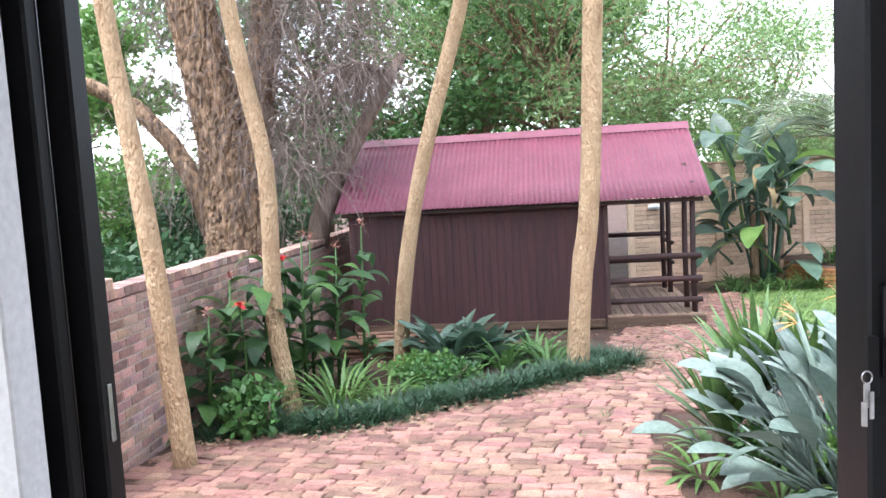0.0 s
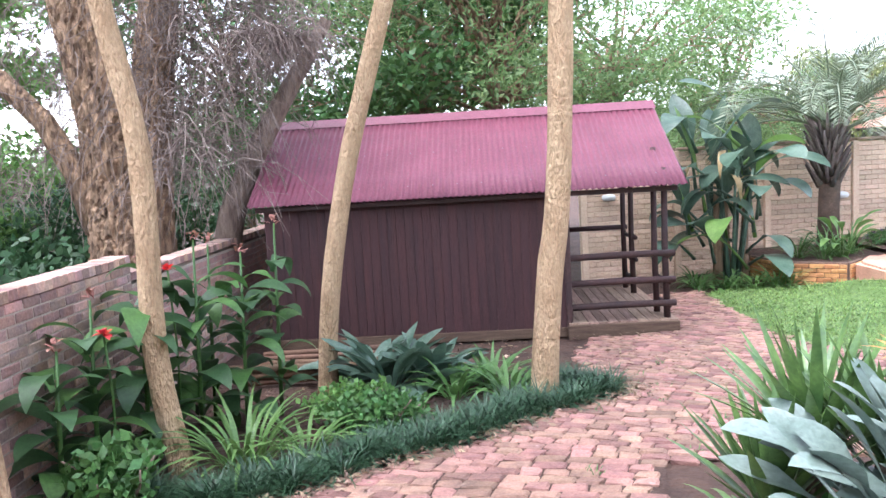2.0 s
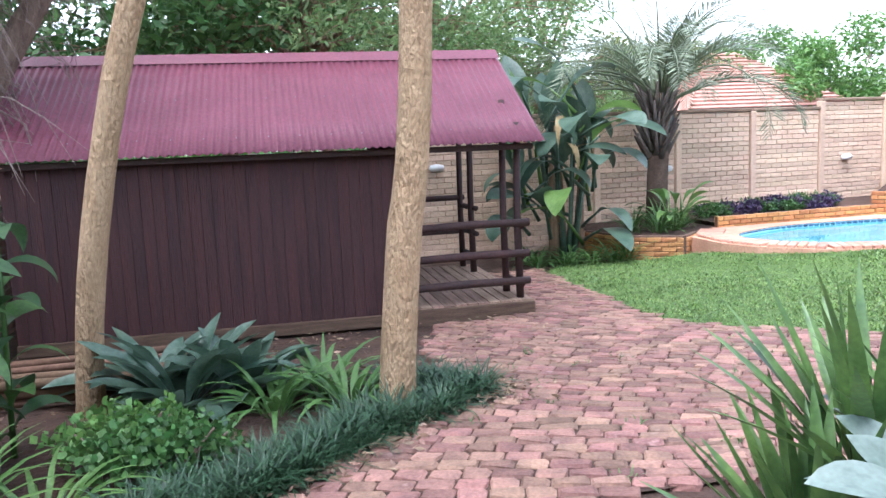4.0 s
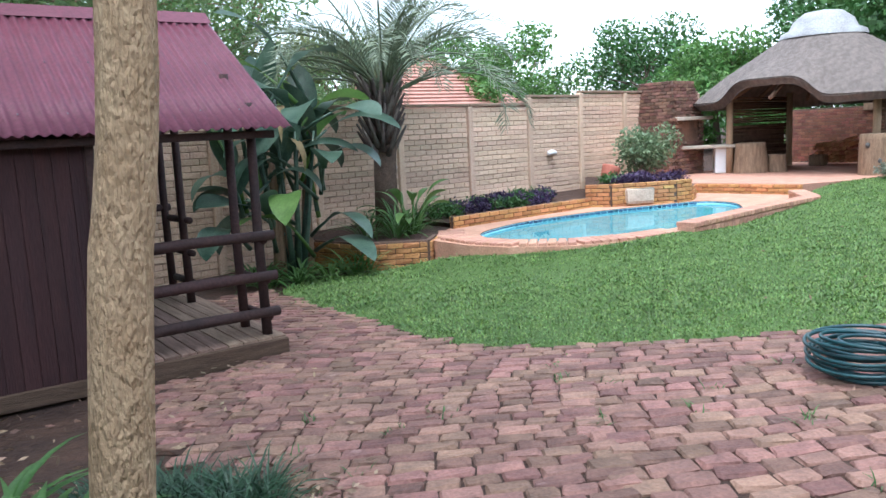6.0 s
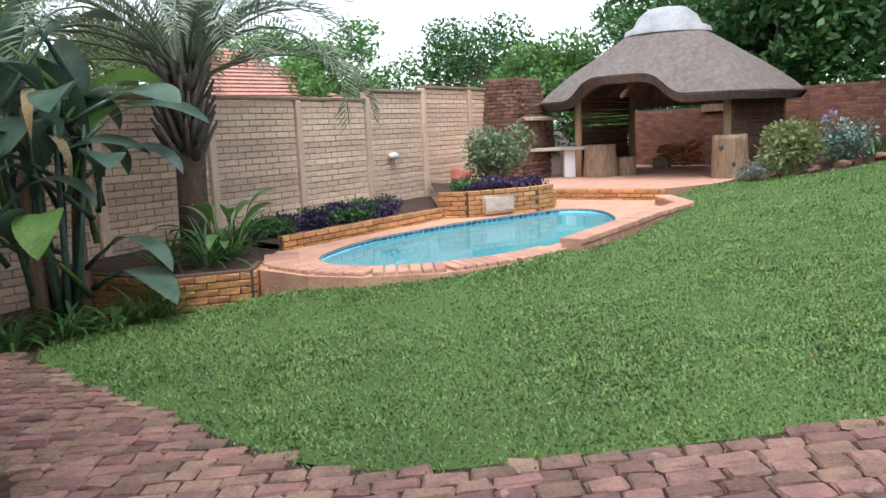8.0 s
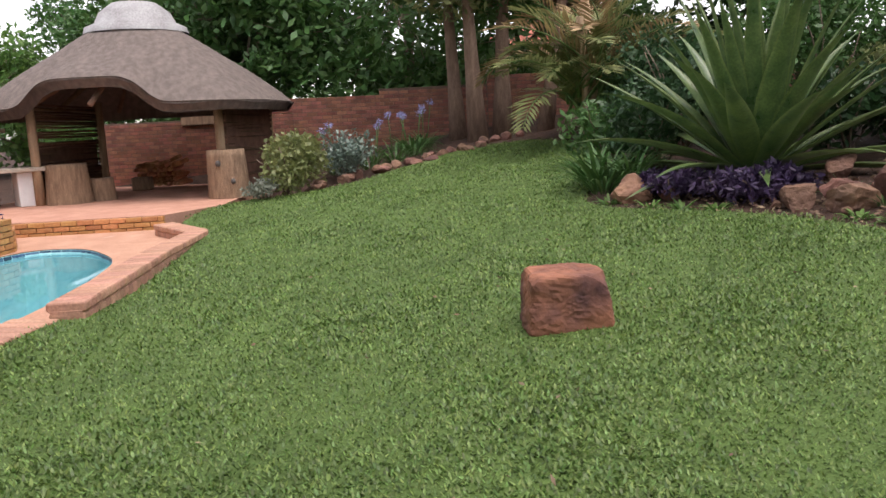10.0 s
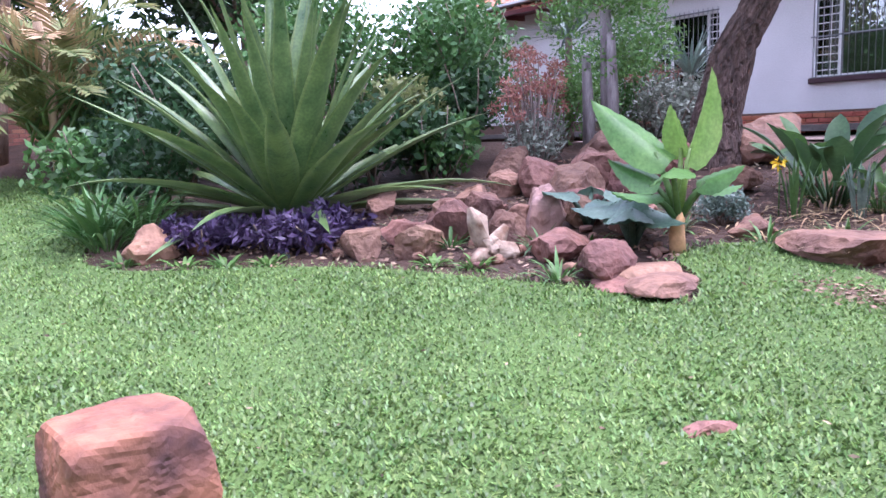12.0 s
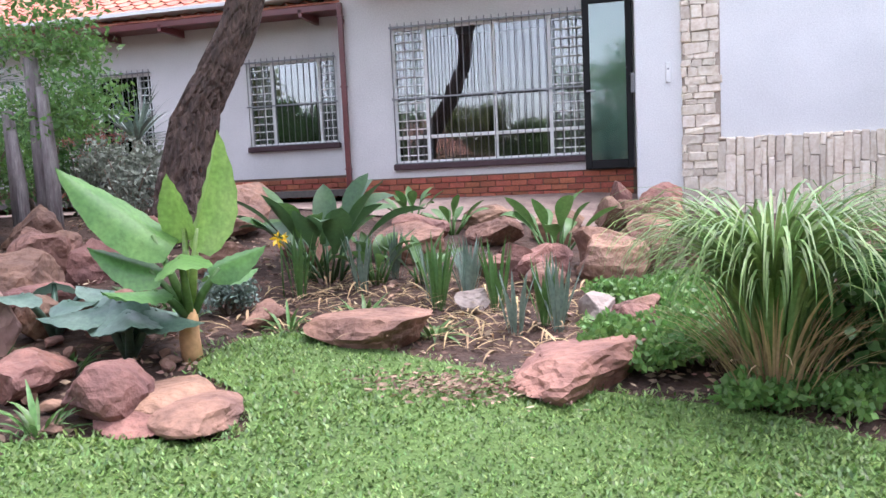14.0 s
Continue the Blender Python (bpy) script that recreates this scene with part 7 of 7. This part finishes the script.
# rock block on the lawn and a small stone
me = M().ashlar((0.44, 0.42, 0.36), 4).mesh("rock_block")
solo("rock_block", me, ROCKORANGE, "squared orange-brown rock block lying on the lawn", "rock", gv(7.5, 9.05, 0.15), -84)
solo("lawn_stone", M().rock((0, 0, 0.0), (0.27, 0.12, 0.1), 91, 0, 2), ROCKRED, "small flat stone set in the lawn", "stone", gv(6.5, 7.2, 0.0), 75)
drift = thing("driftwood", "bleached white stump of driftwood on the soil", "driftwood", gv(9.15, 6.12))
m = M().rock((0, 0, 0.06), (0.22, 0.16, 0.22), 401, 20, 2, 0.9, 9)
m.tube([(0.0, 0, 0.0), (0.03, 0.03, 0.14), (0.01, 0.1, 0.26), (0.04, 0.14, 0.36)], [0.075, 0.06, 0.045, 0.015], 10, 1.4)
m.tube([(0.02, -0.04, 0.02), (0.05, -0.13, 0.1), (0.04, -0.2, 0.2)], [0.07, 0.05, 0.02], 10, 1.4)
m.tube([(-0.04, 0.05, 0.02), (-0.1, 0.17, 0.03), (-0.13, 0.26, 0.0)], [0.06, 0.04, 0.02], 9, 1.4)
m.tube([(-0.05, -0.02, 0.03), (-0.13, -0.12, 0.03), (-0.16, -0.24, 0.0)], [0.06, 0.045, 0.02], 9, 1.4)
part("wood", m, mat("bleached_wood", (0.44, 0.35, 0.27), (0.17, 0.095, 0.06), scale=9, fine=30, rough=0.9, bump=0.6), drift)

# elephant ears
ear = thing("elephant_ear", "elephant ear with big glossy upright light green leaves", "elephant ear", gv(8.2, 5.2))
part("stem_base", M().tube([(0, 0, -0.05), (0.01, 0, 0.12), (0, 0, 0.28)], [0.06, 0.055, 0.04], 9, 0.3), mat("ear_base", (0.5, 0.3, 0.14), (0.35, 0.2, 0.1), scale=6, fine=30, rough=0.8), ear)


def ear_leaf(base, az, lift, stalk, L, W, face, droop, roll=0.0):
    """A stalk and a heart-shaped blade that stands up and faces one way."""
    m = M()
    d = Vector((math.cos(az) * math.cos(lift), math.sin(az) * math.cos(lift), math.sin(lift)))
    p0, p1 = Vector(base), Vector(base) + d * stalk
    m.tube([p0, p0.lerp(p1, 0.5) + Vector((0, 0, 0.02)), p1], [0.03, 0.022, 0.013], 8)
    ax = Vector((math.cos(face) * math.cos(droop), math.sin(face) * math.cos(droop), math.sin(droop)))
    sd = Vector((-math.sin(face), math.cos(face), 0))
    up = ax.cross(sd).normalized()
    sd = sd * math.cos(roll) + up * math.sin(roll)
    up = ax.cross(sd).normalized()
    V, F, seg = [], [], 12
    for i in range(seg + 1):
        u = i / seg
        w = W / 2 * (math.sin(math.pi * min(1, u * 0.86 + 0.14)) ** 0.8 if u < 1 else 0.0) * (1.25 - 0.5 * u)
        c = p1 + ax * (L * (u - 0.18)) + up * (0.10 * L * u * u)
        for k, s in enumerate((-1, -0.5, 0, 0.5, 1)):
            wav = 0.004 * math.sin(u * 38 + abs(s) * 5) * (0.3 + abs(s))
            V.append(c + sd * w * s - up * (0.45 * w * abs(s) + wav))
    for i in range(seg):
        for k in range(4):
            a = i * 5 + k
            F.append((a, a + 1, a + 6, a + 5))
    m.add(V, F, True)
    return m


for az, lift, stalk, L, W, face, dr, mt, roll in ((0.56, 1.25, 0.5, 0.7, 0.31, 0.5, 0.62, L_LILY, -0.75), (3.6, 1.42, 0.5, 0.66, 0.38, 3.5, 1.2, L_EAR, 0.7), (5.2, 1.4, 0.5, 0.38, 0.2, 0.9, 1.25, L_EAR, 0.6), (0.6, 1.0, 0.34, 0.4, 0.24, 0.5, 0.35, L_MID, -0.6),
                                                 (3.6, 1.0, 0.32, 0.34, 0.2, 3.6, 0.3, L_MID, 0.7), (2.0, 1.1, 0.4, 0.4, 0.28, 2.1, -0.2, L_LILY, 0.2), (4.4, 0.8, 0.3, 0.34, 0.22, 4.2, -0.1, L_MID, 0.0), (1.3, 0.7, 0.3, 0.36, 0.24, 1.2, 0.0, L_MID, 0.0)):
    part("leaf", ear_leaf((0.0, 0, 0.22), az, lift, stalk, L, W, face, dr, roll), mt, ear)
for x, y, n, s in ((8.52, 5.3, 6, 0.75), (9.2, 5.05, 4, 0.65), (8.75, 5.05, 4, 0.6)):
    t = thing("elephant_ear", "smaller elephant ear with dark blue-green drooping leaves", "elephant ear", gv(x, y), group="small elephant ears")
    for i in range(n):
        a = i * 2.4 + x
        part("leaf", ear_leaf((0, 0, 0), a, uni(0.9, 1.4), uni(0.35, 0.55) * s, 0.46 * s, 0.44 * s, a, uni(-0.7, 0.1)), L_BANANA, t)
bush("round_bush", "small round grey-green bush in the rockery", gv(8.45, 4.35), (0.2, 0.2, 0.17), 1500, L_BLUE, 0.035, 1.6)
for x, y, n, s in ((8.15, 3.3, 16, 1.1), (8.35, 3.1, 11, 1.0), (6.47, 2.1, 12, 0.8), (8.13, 0.9, 12, 0.55), (7.6, 1.25, 12, 0.5), (7.75, 3.3, 12, 0.6), (7.4, 3.2, 10, 0.5)):
    plant("crinum_lily", "dark green broad-leaved lily clump in the bed", "lily", gv(x, y), n, (0.2 * s, 0.4 * s), (0.4 * s, 0.62 * s), (0.14 * s, 0.2 * s), (0.8, 1.45), (0.2, 1.4), L_DARK if n > 12 else L_MID, 0.12 * s, 0.3, 0.01, "bed lilies")
for i, (x, y, s) in enumerate(((8.15, 3.85, 1), (7.77, 3.59, 1), (7.65, 3.13, 0.9), (7.12, 3.9, 1.1), (7.2, 3.7, 0.9), (6.95, 3.72, 0.95), (6.73, 3.81, 1.1), (6.53, 4.34, 0.85), (6.28, 4.22, 1.1), (6.38, 4.1, 1.0), (7.0, 3.4, 0.9))):
    tuft("iris", "upright fan of blue-green iris leaves", "iris", gv(x, y), 15, (0.36 * s, 0.52 * s), (0.026, 0.036), (1.25, 1.56), (0.0, 0.2), L_BLUE if i % 3 else L_MID, 0.05, "irises", shape=0.4, split=True)
yf = thing("yellow_flower", "small yellow flower among the lilies", "flower", gv(8.25, 3.9))
part("petals", quads("petals", leaf_cards(ball(24, (0, 0, 0.42), (0.04, 0.04, 0.03), 0.4), 0.05)), PETALYELLOW, yf)
part("stem", M().tube([(0, 0, 0), (0, 0, 0.42)], 0.006, 5), L_MID, yf)
m = M()
for i in range(420):
    x, y = uni(6.1, 8.4), uni(3.1, 4.8)
    if inside(LAWN, np.array(x), np.array(y)):
        continue
    m.blade((x, y, gh(x, y) + 0.02), uni(0, 6.28), uni(0.12, 0.4), uni(0.012, 0.022), uni(0.0, 0.6), uni(0.5, 1.6), 5)
solo("dry_leaves", m, DRIED, "withered straw-coloured leaves lying in the iris bed", "dry leaves", kind="stuff")
# fountain grass, shrubs at its side
fg = thing("fountain_grass", "big fountain of arching green grass", "grass", gv(5.2, 5.1))
m = M()
for i in range(480):
    az, r = i * 2.399, 0.12 * math.sqrt(uni(0, 1))
    m.blade((r * math.cos(az), r * math.sin(az), -0.02), az, uni(1.05, 1.6), uni(0.018, 0.03), uni(1.42, 1.57), uni(2.9, 4.1), 14, 0.3, 0.3, 0.0, 1.7, 1.3)
part("foliage", m, leaf_mat("leaf_fountain", (0.11, 0.19, 0.05), (0.2, 0.29, 0.1), rough=0.45, trans=0.3, rnd=0.4), fg)["kind"] = "stuff"
tuft("fountain_grass", "dry straw skirt below the fountain grass", "grass", gv(5.2, 5.1), 150, (0.5, 0.8), (0.01, 0.015), (1.1, 1.5), (0.6, 1.6), DRIED, 0.2, seg=6)
bush("side_shrub", "leafy dark green shrub beside the fountain grass", gv(4.5, 4.9), (0.55, 0.5, 0.38), 2600, L_MID, 0.08, 1.5)
for x, y, r in ((5.75, 4.75, 0.3), (5.5, 4.4, 0.35), (5.6, 3.6, 0.4), (5.3, 3.9, 0.4), (5.9, 4.5, 0.25), (5.45, 3.1, 0.35), (5.57, 4.1, 0.4), (5.45, 4.65, 0.32), (5.3, 5.2, 0.22), (4.85, 5.2, 0.25), (4.9, 4.5, 0.4), (5.05, 4.1, 0.4), (4.5, 4.0, 0.5), (5.85, 3.5, 0.3)):
    bush("ground_cover", "bright green creeping ground cover", gv(x, y), (r, r, 0.09), 1300, L_LIGHT, 0.045, 1.4, "ground cover", 3)
# succulents by the house
cac = thing("old_cactus", "grey ribbed column cactus stump with climbing fern leaves", "cactus", gv(11.35, 2.5))
CACTUS = mat("cactus_grey", (0.26, 0.23, 0.22), (0.16, 0.13, 0.13), scale=6, fine=25, rough=0.95, bump=1.0, stretch=(4, 4, 0.6))
for dx, dy, h, r in ((0, 0, 1.7, 0.09), (0.22, 0.1, 1.2, 0.07), (-0.18, 0.1, 1.4, 0.07), (0.1, 0.2, 1.0, 0.06)):
    m = M().tube([(dx, dy, -0.1), (dx, dy, h * 0.5), (dx + 0.03, dy, h)], [r, r * 0.95, r * 0.7], 11, 0.5)
    part("column", m, CACTUS, cac)
part("climber", quads("climber", leaf_cards(np.concatenate([ball(260, (uni(-0.5, 0.9), uni(-0.4, 0.3), uni(1.0, 2.8)), (0.42, 0.35, 0.25), 0.2) for _ in range(22)]), 0.07)), L_LIGHT, cac, "light green climbing leaves")
for x, y, s in ((11.75, 3.3, 1.0), (11.5, 3.6, 0.8), (12.0, 3.0, 1.0), (12.0, 1.0, 0.8)):
    t = thing("flapjack_plant", "grey-stemmed succulent with reddish flower heads", "succulent", gv(x, y), group="reddish succulents")
    for i in range(12):
        q = Vector((uni(-0.35, 0.35), uni(-0.3, 0.3), uni(0.6, 1.35) * s))
        sp = part("stem", M().tube([(q.x * 0.3, q.y * 0.3, -0.03), (q.x * 0.7, q.y * 0.7, q.z * 0.6), q], [0.014, 0.011, 0.007], 5), TWIG, t)
        part("flower_head", quads("flower_head", leaf_cards(ball(90, q, (0.12, 0.12, 0.08), 0.3), 0.045)), L_REDDISH, sp)["kind"] = "stuff"
    part("foliage", quads("foliage", leaf_cards(ball(500, (0, 0, 0.3), (0.4, 0.35, 0.3), 0.2), 0.08, 3)), L_GREY, t)
for x, y, h in ((11.6, 0.6, 0.9), (12.6, 1.9, 1.4)):
    t = tuft("aloe", "tree aloe with thin arching grey-green leaves", "aloe", gv(x, y, h), 60, (0.5, 0.8), (0.035, 0.05), (0.1, 1.45), (0.3, 0.9), L_BLUE, 0.06, "aloes", split=False)
    part("stem", M().tube([(0, 0, -h - 0.05), (0, 0, 0)], [0.06, 0.05], 8, 0.2), BARKGREY, t)
bush("house_shrub", "tall light green shrub in front of the far window", gv(12.6, 1.1), (0.9, 0.7, 1.05), 4600, L_MID, 0.07, 2)
bush("house_shrub", "soft grey-green shrub under the tree aloes", gv(11.5, 1.2), (0.5, 0.5, 0.5), 1900, L_GREY, 0.06, 2)
bush("house_shrub", "soft green shrub below the house window", gv(10.9, 1.6), (0.55, 0.5, 0.45), 2400, L_GREY, 0.06, 2)
bush("house_shrub", "soft green shrub beside the aloes", gv(12.3, 2.3), (0.6, 0.6, 0.6), 2200, L_LIGHT, 0.07, 2)

# dry litter over the rockery soil
X, Y = rng.uniform(3.6, 11.6, 9000), rng.uniform(0.8, 8.2, 9000)
k = ~inside(smooth_poly(LAWN), X, Y) & (Y > 3.0 - 0.1 * X)
bits = np.stack([X, Y, [gh(a, b) + 0.012 for a, b in zip(X, Y)]], 1)[k]
solo("leaf_litter", quads("leaf_litter", leaf_cards(bits, 0.055, 2.6, 0.8)), LITTER, "dry brown leaf bits on the rockery soil", "leaf litter", kind="stuff")
for x, y in ((9.6, 6.15), (9.0, 5.75), (8.75, 5.5), (9.75, 5.0), (8.6, 4.7), (7.9, 4.6), (7.5, 4.3), (10.2, 6.2), (8.35, 6.2), (7.0, 4.5), (8.9, 4.3), (9.3, 4.2)):
    tuft("small_herb", "small green rosette between the rockery stones", "herb", gv(x, y), 22, (0.14, 0.28), (0.02, 0.035), (0.3, 1.35), (0.5, 1.5), L_MID if x > 8.8 else L_LILY, 0.07, "small herbs", seg=4)

# garden hose
hose = thing("garden_hose", "coiled dark green garden hose lying on the paving", "hose", gv(4.13, 8.17, 0.03))
for k in range(16):
    r = uni(0.2, 0.33)
    ox, oy, z = uni(-0.05, 0.05), uni(-0.05, 0.05), 0.015 + 0.011 * k
    tl = uni(-0.03, 0.03)
    part("coil", M().tube([(ox + r * math.cos(a), oy + r * 0.95 * math.sin(a), z + tl * math.cos(a)) for a in np.linspace(0, 6.283, 41)], 0.0115, 7), HOSE, hose)

# neighbours
PALETILE = mat("pale_roof_tile", (0.50, 0.27, 0.21), (0.42, 0.21, 0.16), scale=3, fine=30, rough=0.85, bump=0.4)
nb_ = thing("neighbour_house", "neighbouring house with a red tiled hip roof", "house", (18.2, 34.0, -0.9))
part("wall", M().box((0, 0, 1.2), (6, 6, 2.4), 0.02), WHITEPLASTER, nb_)
part("roof", M().add([(-3.6, -3.6, 2.3), (3.6, -3.6, 2.3), (3.6, 3.6, 2.3), (-3.6, 3.6, 2.3), (-0.6, 0, 4.7), (0.6, 0, 4.7)], [(0, 1, 5, 4), (1, 2, 5), (2, 3, 4, 5), (3, 0, 4)]), PALETILE, nb_)
for j in range(16):
    u = j / 16
    w = 3.6 * (1 - u) + 0.6 * u
    part("roof_batten", M().tube([(-w, -3.62 * (1 - u), 2.33 + 2.4 * u), (w, -3.62 * (1 - u), 2.33 + 2.4 * u)], 0.03, 5), PALETILE, nb_)
part("window", M().box((0, -3.02, 1.3), (1.2, 0.06, 1.0), 0.02), GREYMETAL, nb_)
nb2_ = thing("neighbour_house", "white neighbouring house with a red roof behind the brick wall", "house", (32.0, 7.5, 0.0))
part("wall", M().box((0, 0, 1.2), (5, 4.5, 2.6), 0.02), WHITEPAINT, nb2_)
part("roof", M().add([(-3, -2.8, 2.5), (3, -2.8, 2.5), (3, 2.8, 2.5), (-3, 2.8, 2.5), (-0.6, 0, 3.9), (0.6, 0, 3.9)], [(0, 1, 5, 4), (1, 2, 5), (2, 3, 4, 5), (3, 0, 4)]), TERRACOTTA, nb2_)
part("window", M().box((-2.52, 0, 1.5), (0.06, 0.7, 1.0), 0.02), GREYMETAL, nb2_)

# ---- litter on the paving ----
V = []
for _ in range(1500):
    if rng.random() < 0.65:
        i = int(rng.integers(0, 10))
        u = rng.random()
        x = BED[i][0] * (1 - u) + BED[i + 1][0] * u + rng.normal() * 0.12 + 0.05
        y = BED[i][1] * (1 - u) + BED[i + 1][1] * u + rng.normal() * 0.12 - 0.06
    else:
        x, y = uni(-2.5, 2.2), uni(9.6, 11.9)
    V.append((x, y, gh(x, y) + 0.045))
solo("leaf_litter", quads("leaf_litter", leaf_cards(V, 0.06, 3.0, 0.85)), LITTER, "scattered dry leaves and twigs along the bed edge", "leaf litter", kind="stuff")
V = []
MULCH = (6.66, 5.38)
for _ in range(700):
    x, y = MULCH[0] + rng.normal() * 0.24, MULCH[1] + rng.normal() * 0.1
    V.append((x, y, gh(x, y) + 0.045))
for _ in range(110):
    x, y = uni(4, 10), uni(6, 11)
    V.append((x, y, gh(x, y) + 0.05))
solo("leaf_litter", quads("leaf_litter", leaf_cards(V, 0.038, 3.0, 0.85)), LITTER, "scattered dry clippings on the lawn", "leaf litter", kind="stuff")

# ---- brick paving ----
PAVE = [(-3.05, 3.75), (-3.1, 6.4), (-2.9, 6.6), (-2.5, 6.9), (-1.75, 6.9), (-1.3, 7.2), (-0.86, 7.6), (-0.35, 8.0), (0.2, 8.5), (0.95, 9.05), (1.25, 9.2), (0.95, 9.8), (0.85, 10.5), (1.0, 11.3), (1.25, 11.85), (2.3, 11.85), (2.35, 15.2), (3.45, 15.2),
        (3.35, 13.2), (3.28, 11.8), (3.25, 10.9), (3.5, 10.3), (3.94, 9.84), (4.34, 9.36), (4.78, 8.9), (5.2, 8.5), (4.6, 7.9), (3.6, 7.2), (2.6, 7.15), (1.0, 7.3), (0.75, 6.3), (0.9, 5.2), (1.25, 3.75)]
paving = thing("pavement", "old weathered red brick paving with mossy joints", "paving", (0, 0, 0), kind="structure")
shapes = []
for i in range(10):
    lx = 0.15 + 0.01 * i
    mm = M().box((0, 0, 0), (lx - 0.012, 0.112 + uni(-0.008, 0.004), 0.055), 0.013, jit=0.007)
    shapes.append((lx, mm, mm.mesh("paver")))
rest = M()
cnt = 0
FAN = (8.5, 4.4)
for r0, r1 in ((4.0, 5.5), (5.5, 7.3), (7.3, 9.6), (9.6, 12.6)):
    # rows radiate from the inside of the bend; wider bands hold more rows
    dth = 0.122 / (0.48 * r0 + 0.52 * r1)
    for row in range(int(radians(85) / dth)):
        th = radians(105) + row * dth
        r = r0 + uni(-0.07, 0.07)
        while r < r1 + 0.02:
            i = int(rng.integers(10))
            lx = shapes[i][0]
            rr = r + lx / 2
            r += lx
            ta = th + (0.025 * math.sin(rr * 1.9 + row * 0.12) + 0.05 * math.sin(rr * 0.6 + row * 0.03)) / rr
            x, y = FAN[0] + rr * math.cos(ta), FAN[1] + rr * math.sin(ta)
            if not inside(PAVE, np.array(x), np.array(y)):
                continue
            z = gh(x, y) + uni(-0.004, 0.003)
            nrm = Vector((gh(x - 0.1, y) - gh(x + 0.1, y), gh(x, y - 0.1) - gh(x, y + 0.1), 0.2)).normalized()
            nrm = (nrm + Vector((uni(-0.02, 0.02), uni(-0.02, 0.02), 0))).normalized()
            rot = Matrix.Translation((x, y, z)) @ Vector((0, 0, 1)).rotation_difference(nrm).to_matrix().to_4x4() @ pose(0, 0, 0, 0, 0, math.degrees(ta) + uni(-5, 5)) @ Matrix.Diagonal((1, dth * rr / 0.122, 1, 1))
            if -0.3 < x < 4.0 and 7.2 < y < 9.6 and cnt < 300:
                o = part("paver", shapes[i][2], PAVER, paving)
                o.matrix_local = rot
                cnt += 1
            else:
                rest.add([rot @ Vector(p) for p in shapes[i][1].v], shapes[i][1].f)
part("joint_sand", sheet("joint_sand", PAVE, 0.3, 0.01), SOIL, paving, "dark earth in the paving joints")
part("paver_field", rest, PAVERI, paving)["kind"] = "stuff"
m = M()
for i in range(46):
    x, y = (uni(-1, 4.5), uni(6.5, 10.5))
    if inside(PAVE, np.array(x), np.array(y)):
        for j in range(14):
            m.blade((x + uni(-0.06, 0.06), y + uni(-0.06, 0.06), gh(x, y)), uni(0, 6.28), uni(0.05, 0.11), 0.008, uni(0.4, 1.4), 1.0, 3)
solo("paving_weeds", m, L_MID, "small weeds growing in the paving joints", "weeds", kind="stuff")


# ---- grass blades of the lawn ----
def turf_blades(n, x0, x1, y0, y1, size):
    X, Y = rng.uniform(x0, x1, n), rng.uniform(y0, y1, n)
    far = np.hypot(X - 5.8, Y - 8.3)
    k = inside(smooth_poly(LAWN), X + rng.normal(size=n) * 0.08, Y + rng.normal(size=n) * 0.08) & (rng.random(n) < 0.3 + 0.7 * np.exp(-((far / 4.6) ** 2)))
    X, Y = X[k], Y[k]
    n = len(X)
    B = np.stack([X, Y, gl(X, Y) + 0.008], 1)
    a = rng.uniform(0, 2 * math.pi, n)
    lean = rng.uniform(0.5, 1.5, n)
    L = size * rng.uniform(0.6, 1.35, n) * (1 + 0.03 * np.hypot(X - 5.8, Y - 8.3)) * (1 + 0.2 * np.sin(X * 2.3 + np.sin(Y * 1.7)) * np.sin(Y * 2.9))
    d = np.stack([np.cos(a) * np.sin(lean), np.sin(a) * np.sin(lean), np.cos(lean)], 1)
    s = np.stack([-np.sin(a), np.cos(a), 0 * a], 1) * (L * 0.17)[:, None]
    return np.stack([B - s * 0.6, B + s * 0.6, B + d * L[:, None] * 0.55 + s, B + d * L[:, None], B + d * L[:, None] * 0.55 - s], 1)


V = turf_blades(1150000, 3.2, 18.2, 4.5, 15.6, 0.027)
solo("grass", quads("grass", V, 5), GRASS, "short green lawn grass blades", "grass", kind="stuff")
